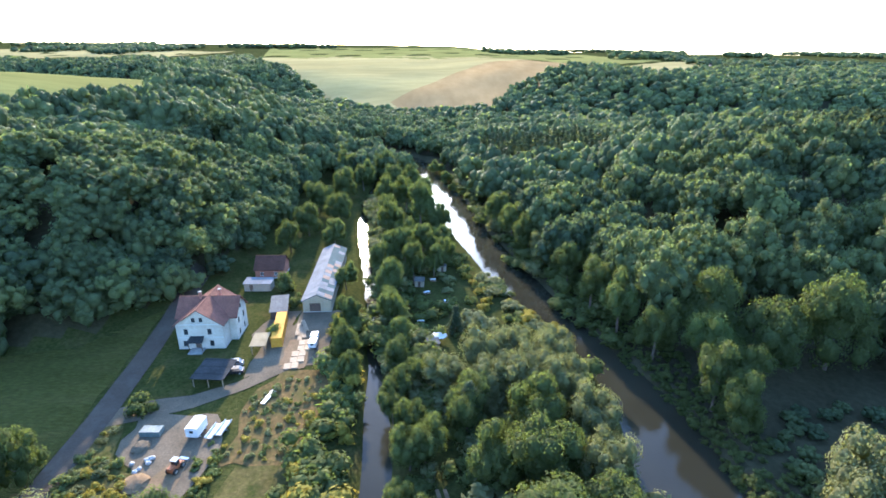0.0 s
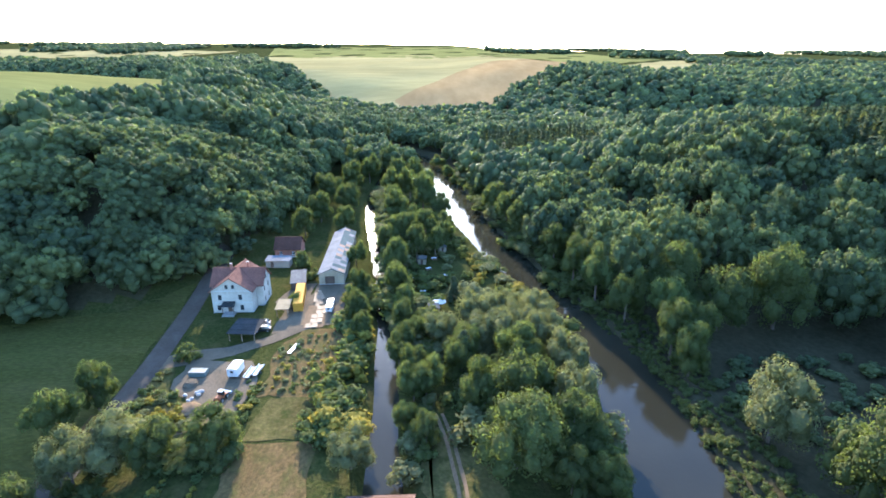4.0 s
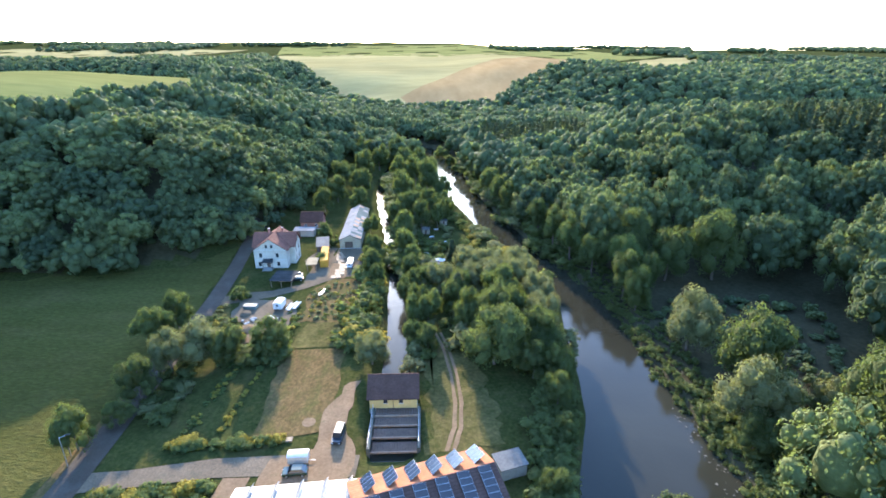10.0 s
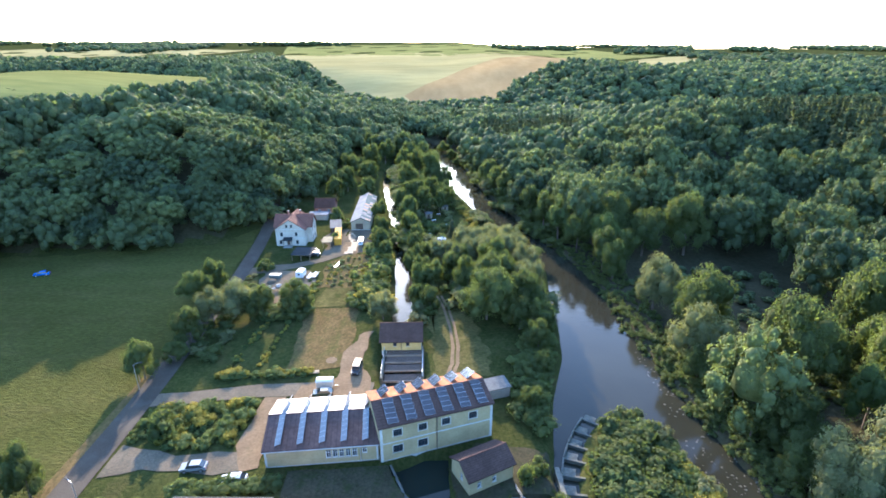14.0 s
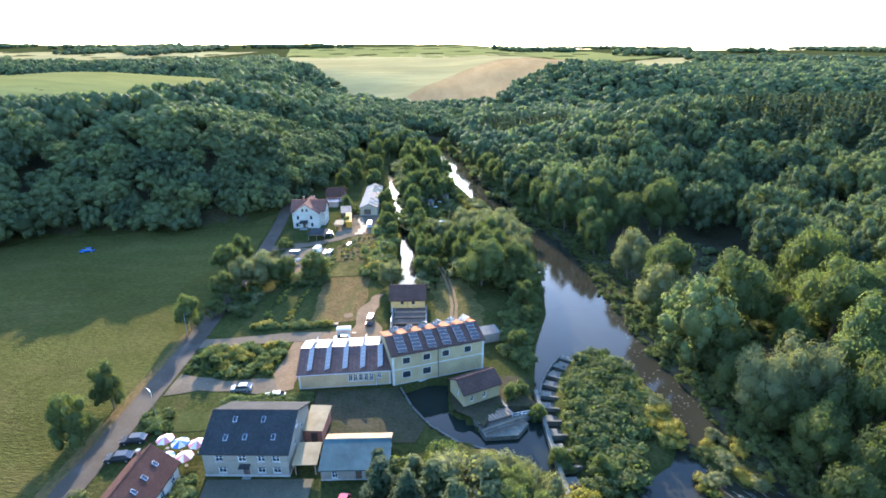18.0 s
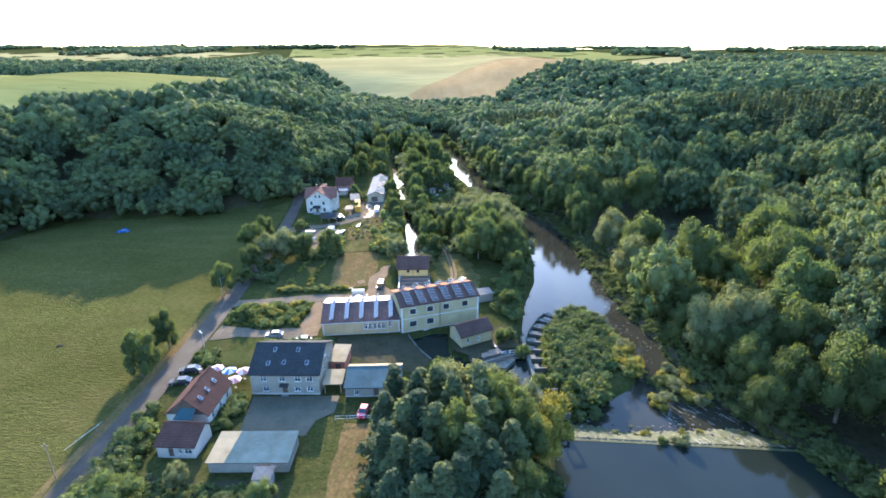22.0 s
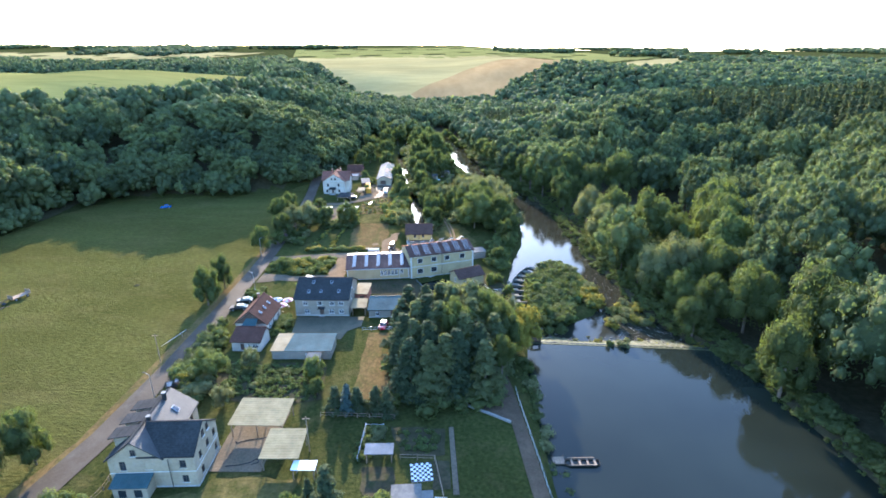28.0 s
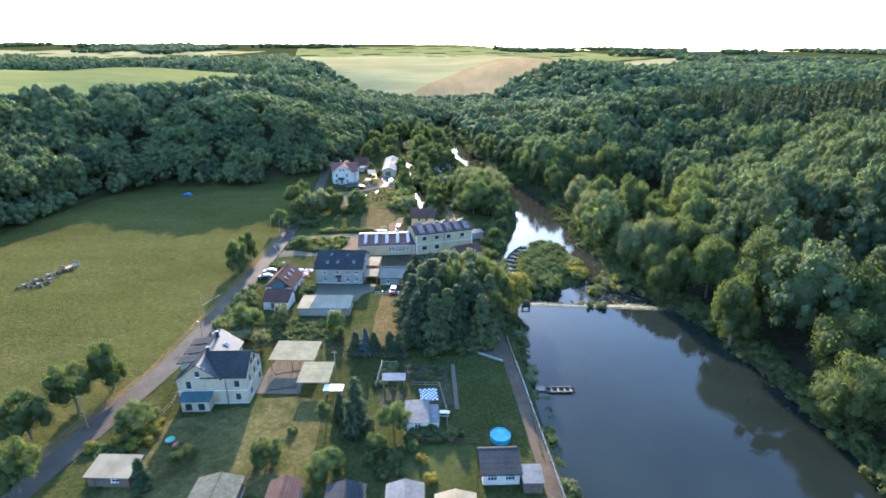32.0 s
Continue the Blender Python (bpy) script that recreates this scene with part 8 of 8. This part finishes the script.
M["cloth_white"] = surface("white_canvas", (0.490, 0.490, 0.483), (0.546, 0.546, 0.539), fine=4, coarse=0.8, bump=0.1)
M["cloth_pink"] = surface("pink_canvas", (0.385, 0.154, 0.175), (0.448, 0.210, 0.224), fine=4, coarse=0.8, bump=0.1)
M["cloth_blue"] = surface("blue_canvas", (0.048, 0.128, 0.336), (0.080, 0.176, 0.400), fine=4, coarse=0.8, bump=0.1)
M["pool_blue"] = surface("pool_liner", (0.05, 0.21, 0.30), (0.08, 0.27, 0.36), fine=1, coarse=0.5, rough=0.1, bump=0.05)
for x, y, a, b, lab in ((-46.4, -18.0, "cloth_white", "cloth_pink", "pink and white beer garden parasol"), (-43.4, -19.0, "cloth_blue", "cloth_white", "blue and white beer garden parasol"), (-40.4, -19.2, "cloth_white", "cloth_pink", "white and pink beer garden parasol"), (-41.2, -22.3, "cloth_white", "cloth_pink", "white parasol with faded pink panels"), (-44.2, -22.4, "cloth_white", "cloth_blue", "white and blue parasol beside the house")):
    parasol(x, y, a, b, lab, 1.5)
parasol(4.4, 108.6, "cloth_white", "cloth_white", "white parasol on the allotment spit", 1.9, 2.6)


def pool(x, y, rad, label):
    r = root("round_pool", x, y, None, 0, label, "pool")
    bm = bmesh.new()
    n = 28
    ring = []
    for rr, z in ((rad, 0.0), (rad, 0.85), (rad - 0.12, 0.85), (rad - 0.12, 0.0)):
        ring.append([bm.verts.new((math.cos(i * 2 * math.pi / n) * rr, math.sin(i * 2 * math.pi / n) * rr, z)) for i in range(n)])
    for a, b in zip(ring, ring[1:]):
        for i in range(n):
            bm.faces.new((a[i], a[(i + 1) % n], b[(i + 1) % n], b[i]))
    part("pool_wall", bm, "pool_blue", r)
    part("pool_water", pipe((0, 0, 0.6), (0, 0, 0.72), rad - 0.125, sides=28), "pool_blue", r)


pool(8.3, -91.8, 1.75, "round blue paddling pool on the lawn")
pool(13.6, 111.5, 1.7, "round blue garden pool on the spit")
drape("worn_circle", [(-22.5 + 1.3 * math.cos(k * 0.628), 31.3 + 1.3 * math.sin(k * 0.628)) for k in range(10)], M["dirt"], 0.13, 1, "worn bare circle in the dry grass", "ground")
st = root("plank_stack", -26.7, 26.6, None, 2, "long stack of pale weathered planks", "planks")
for i in range(9):
    part("plank", block(-2.3 + 0.04 * (i % 3), 2.3 - 0.05 * (i % 2), -0.55 + 0.36 * (i % 3), -0.22 + 0.36 * (i % 3), 0.08 + 0.1 * (i // 3), 0.16 + 0.1 * (i // 3), 0.01), "pale_wood", st)
# chess-board terrace
r = root("chequered_terrace", -3.9, -79.5, None, 6, "black and white chequered garden terrace", "terrace")
part("bed", block(-1.7, 1.7, -1.9, 1.9, -0.1, 0.08, 0.02), "concrete", r)
M["black_tile"] = surface("black_slab", (0.03, 0.03, 0.03), (0.05, 0.05, 0.05), bump=0.05)
tile = {}
for i in range(8):
    for j in range(8):
        key = "white_paint" if (i + j) % 2 else "black_tile"
        if key not in tile:
            tile[key] = part("tile", block(-0.2, 0.2, -0.22, 0.22, 0.08, 0.12, 0.01), key, r)
            tile[key].location = (-1.47 + i * 0.42, -1.6 + j * 0.46, 0)
        else:
            o = tile[key].copy()
            scene.collection.objects.link(o)
            o.location = (-1.47 + i * 0.42, -1.6 + j * 0.46, 0)
for x, y, m_, lab in ((-47.0, -91.8, "cloth_white", "round green garden table top"), (-45.4, -93.0, "cloth_pink", "small red garden table")):
    r = root("garden_table", x, y, None, 0, lab, "table")
    M.setdefault("table_green", surface("green_plastic", (0.015, 0.19, 0.11), (0.025, 0.23, 0.14), rough=0.4, bump=0))
    M.setdefault("table_red", surface("red_plastic", (0.30, 0.03, 0.035), (0.36, 0.045, 0.045), rough=0.4, bump=0))
    mm = "table_green" if "green" in lab else "table_red"
    part("table_top", pipe((0, 0, 0.70), (0, 0, 0.75), 0.75 if "green" in lab else 0.6, sides=20), mm, r)
    part("table_leg", pipe((0, 0, 0), (0, 0, 0.7), 0.06, sides=8), mm, r)
    part("table_foot", pipe((0, 0, 0), (0, 0, 0.05), 0.35, sides=12), mm, r)
for x, y in ((-1.0, -85.6), (0.0, 118.5), (3.0, 124), (7.5, 130), (2.0, 136), (9.5, 121), (-2.5, 128), (4.0, 145)):
    r = root("garden_table", x, y, None, rs.uniform(-30, 30), "pale garden table with two benches", "table", "garden tables")
    part("table_top", block(-0.9, 0.9, -0.4, 0.4, 0.7, 0.75, 0.01), "white_paint", r)
    for sx in (-0.7, 0.7):
        part("table_leg", block(sx - 0.05, sx + 0.05, -0.35, 0.35, 0, 0.7, 0.01), "wood", r)
    for s in (-1, 1):
        part("bench", block(-0.9, 0.9, s * 0.75 - 0.14, s * 0.75 + 0.14, 0.4, 0.45, 0.01), "wood", r)
for x, y, t, lab in ((1.6, 104.5, 5, "small cream garden hut on the spit"), (-1.5, 141, -8, "small grey garden hut"), (6.0, 152, 12, "dark garden hut among shrubs")):
    flat_shed("spit_hut", x, y, t, 2.6, 2.2, 1.9, 2.2, "beige_wall", "felt", lab + " beside the willows", openings=[(0, 1.3, 0.0, 0.8, 1.7, "door")], over=0.2)
flat_shed("flat_store", 11.6, 15.8, 17, 4.6, 3.4, 2.3, 2.5, "grey_wall", "felt", "small store with grey flat roof behind the mill", openings=[(1, 1.6, 0.0, 1.0, 1.9, "door")], over=0.2)

def hose(points, label):
    r = root("garden_hose", 0, 0, 0, 0, label, "hose")
    for (ax, ay), (bx, by) in zip(points, points[1:]):
        part("hose_length", pipe((ax, ay, ground(ax, ay) + 0.16), (bx, by, ground(bx, by) + 0.16), 0.05, sides=6), "rubber", r)


hose([(-35.6, -71.6), (-35.0, -72.4), (-34.0, -71.8), (-32.4, -71.4), (-30.4, -71.0)], "black hose lying across the concrete yard")
hose([(-35.0, -77.6), (-33.0, -77.4), (-31.2, -76.8), (-30.4, -76.0), (-30.0, -76.8), (-31.0, -77.4)], "black hose looped on the concrete yard")

# ---- poles, lamps and fences ----
def lamp(x, y, turn, label="grey street lamp beside the lane", h=6.0):
    r = root("street_lamp", x, y, None, turn, label, "street lamp", "street lamps")
    part("mast", pipe((0, 0, 0), (0, 0, h), 0.08, 0.05), "steel", r)
    part("arm", pipe((0, 0, h), (1.1, 0, h + 0.25), 0.04), "steel", r)
    part("lamp_head", block(0.9, 1.6, -0.14, 0.14, h + 0.2, h + 0.34, 0.03), "dark_frame", r)


lamp(-52.3, -9.8, 150)
lamp(-60.4, 21.5, 20)
lamp(-54.6, -60.5, 160)
for x, y in ((-60.6, -46.5), (-61.5, 24.0), (-22.4, -74.5), (-63.0, -88)):
    r = root("wooden_pole", x, y, None, 0, "weathered wooden utility pole by the lane", "utility pole", "utility poles")
    part("mast", pipe((0, 0, -0.3), (0, 0, 7.0), 0.10, 0.07), "wood", r)
    part("cross_arm", block(-0.6, 0.6, -0.05, 0.05, 6.5, 6.62, 0.01), "wood", r)


def fence(points, label, h=1.1, step=2.0, group="garden fences", mat="wood", rails=(0.4, 0.95)):
    r = root("fence", 0, 0, 0, 0, label, "fence", group)
    for (ax, ay), (bx, by) in zip(points, points[1:]):
        n = max(1, int(math.hypot(bx - ax, by - ay) / step))
        prev = None
        for i in range(n + 1):
            x, y = ax + (bx - ax) * i / n, ay + (by - ay) * i / n
            z = ground(x, y)
            if i < n or (bx, by) == points[-1]:
                part("post", block(x - 0.05, x + 0.05, y - 0.05, y + 0.05, z - 0.2, z + h), mat, r)
            if prev:
                for k in rails:
                    part("rail", pipe((prev[0], prev[1], prev[2] + k), (x, y, z + k), 0.035, sides=5), mat, r)
            prev = (x, y, z)


fence([(-52.6, -71), (-51.4, -82), (-52.6, -88)], "low weathered garden fence beside the lane", 1.0, 1.6)
fence([(-7.4, -76.6), (-1.8, -76.9), (-0.6, -84.5), (-0.6, -90)], "weathered wooden garden fence", 1.0, 2.0, mat="wood")
fence([(-22.4, -65.6), (-9.0, -66.6)], "low wooden fence behind the spruces", 0.8, 2.2)
fence([(-19.0, -33.4), (-10.4, -33.2)], "pale steel railing beside the yard", 1.0, 2.0, mat="steel")
fence([(-10.7, -69.2), (-13.8, -69.1), (-14.2, -77)], "thin pale fence round a garden bed", 1.2, 1.6, mat="trim")
fence([(-7.0, -92.6), (1.6, -92.8), (4.6, -93)], "thin wooden garden fence along the hedge", 1.0, 2.0, mat="dark_wood")
# farm machines on the meadow
def hay_machine(x, y, turn, count, text):
    fm = root("hay_machine", x, y, None, turn, text, "farm machine", "hay-making machines")
    half = count * 0.62
    part("main_beam", block(-half - 0.4, half + 1.6, -0.10, 0.10, 0.7, 0.9, 0.02), "dark_wood", fm)
    part("draw_bar", pipe((half + 1.4, 0, 0.75), (half + 3.0, 0.1, 0.45), 0.06, sides=6), "dark_wood", fm)
    for i in range(count):
        rx, s = -half + i * 1.24, (-1) ** i
        part("rotor_arm", pipe((rx, -1.0, 0.55), (rx + 0.2, 1.0, 1.0), 0.06, sides=6), "dark_wood", fm)
        part("rotor", pipe((rx, 0.8 * s, 0.45), (rx, 0.8 * s, 0.75), 0.62, 0.3, 10), "rubber", fm)
        part("rotor_wheel", pipe((rx, 0.8 * s - 0.1, 0.25), (rx, 0.8 * s + 0.1, 0.25), 0.25, sides=10), "rubber", fm)
        if i % 3 == 1:
            part("guard_plate", block(rx - 0.35, rx + 0.35, -0.35, 0.35, 0.98, 1.12, 0.02), "concrete", fm, "pale worn guard plate")
    return fm


hay_machine(-117.6, -22.8, 78, 10, "long dark folded hay-making machine on the meadow")
hay_machine(-114.6, -25.4, 76, 5, "short dark hay-making machine with pale guards")
bt = root("hay_trailer", -115.2, -13.4, None, 72, "flat hay trailer on the meadow", "trailer")
part("bed", block(-2.4, 2.4, -1.0, 1.0, 0.8, 0.95, 0.02), "wood", bt)
for sx in (-2.3, 2.3):
    part("end_rack", block(sx - 0.05, sx + 0.05, -1.0, 1.0, 0.95, 1.9, 0.01), "wood", bt)
for wx in (-1.5, 1.5):
    for s in (-1, 1):
        wheel(bt, wx, s * 0.85, 0.4)

# lifted barrier pole at the meadow gate
gate = root("meadow_barrier", -61.2, -35.2, None, 0, "weathered wooden barrier pole at the meadow gate", "barrier")
part("post", block(-0.09, 0.09, -0.09, 0.09, -0.2, 1.2, 0.02), "wood", gate)
part("pole", pipe((0.4, 1.0, 1.15), (-1.9, -5.6, 0.9), 0.07, 0.05), "white_wall", gate)
part("counterweight", block(0.3, 0.6, 0.8, 1.2, 0.95, 1.35, 0.03), "stone", gate)
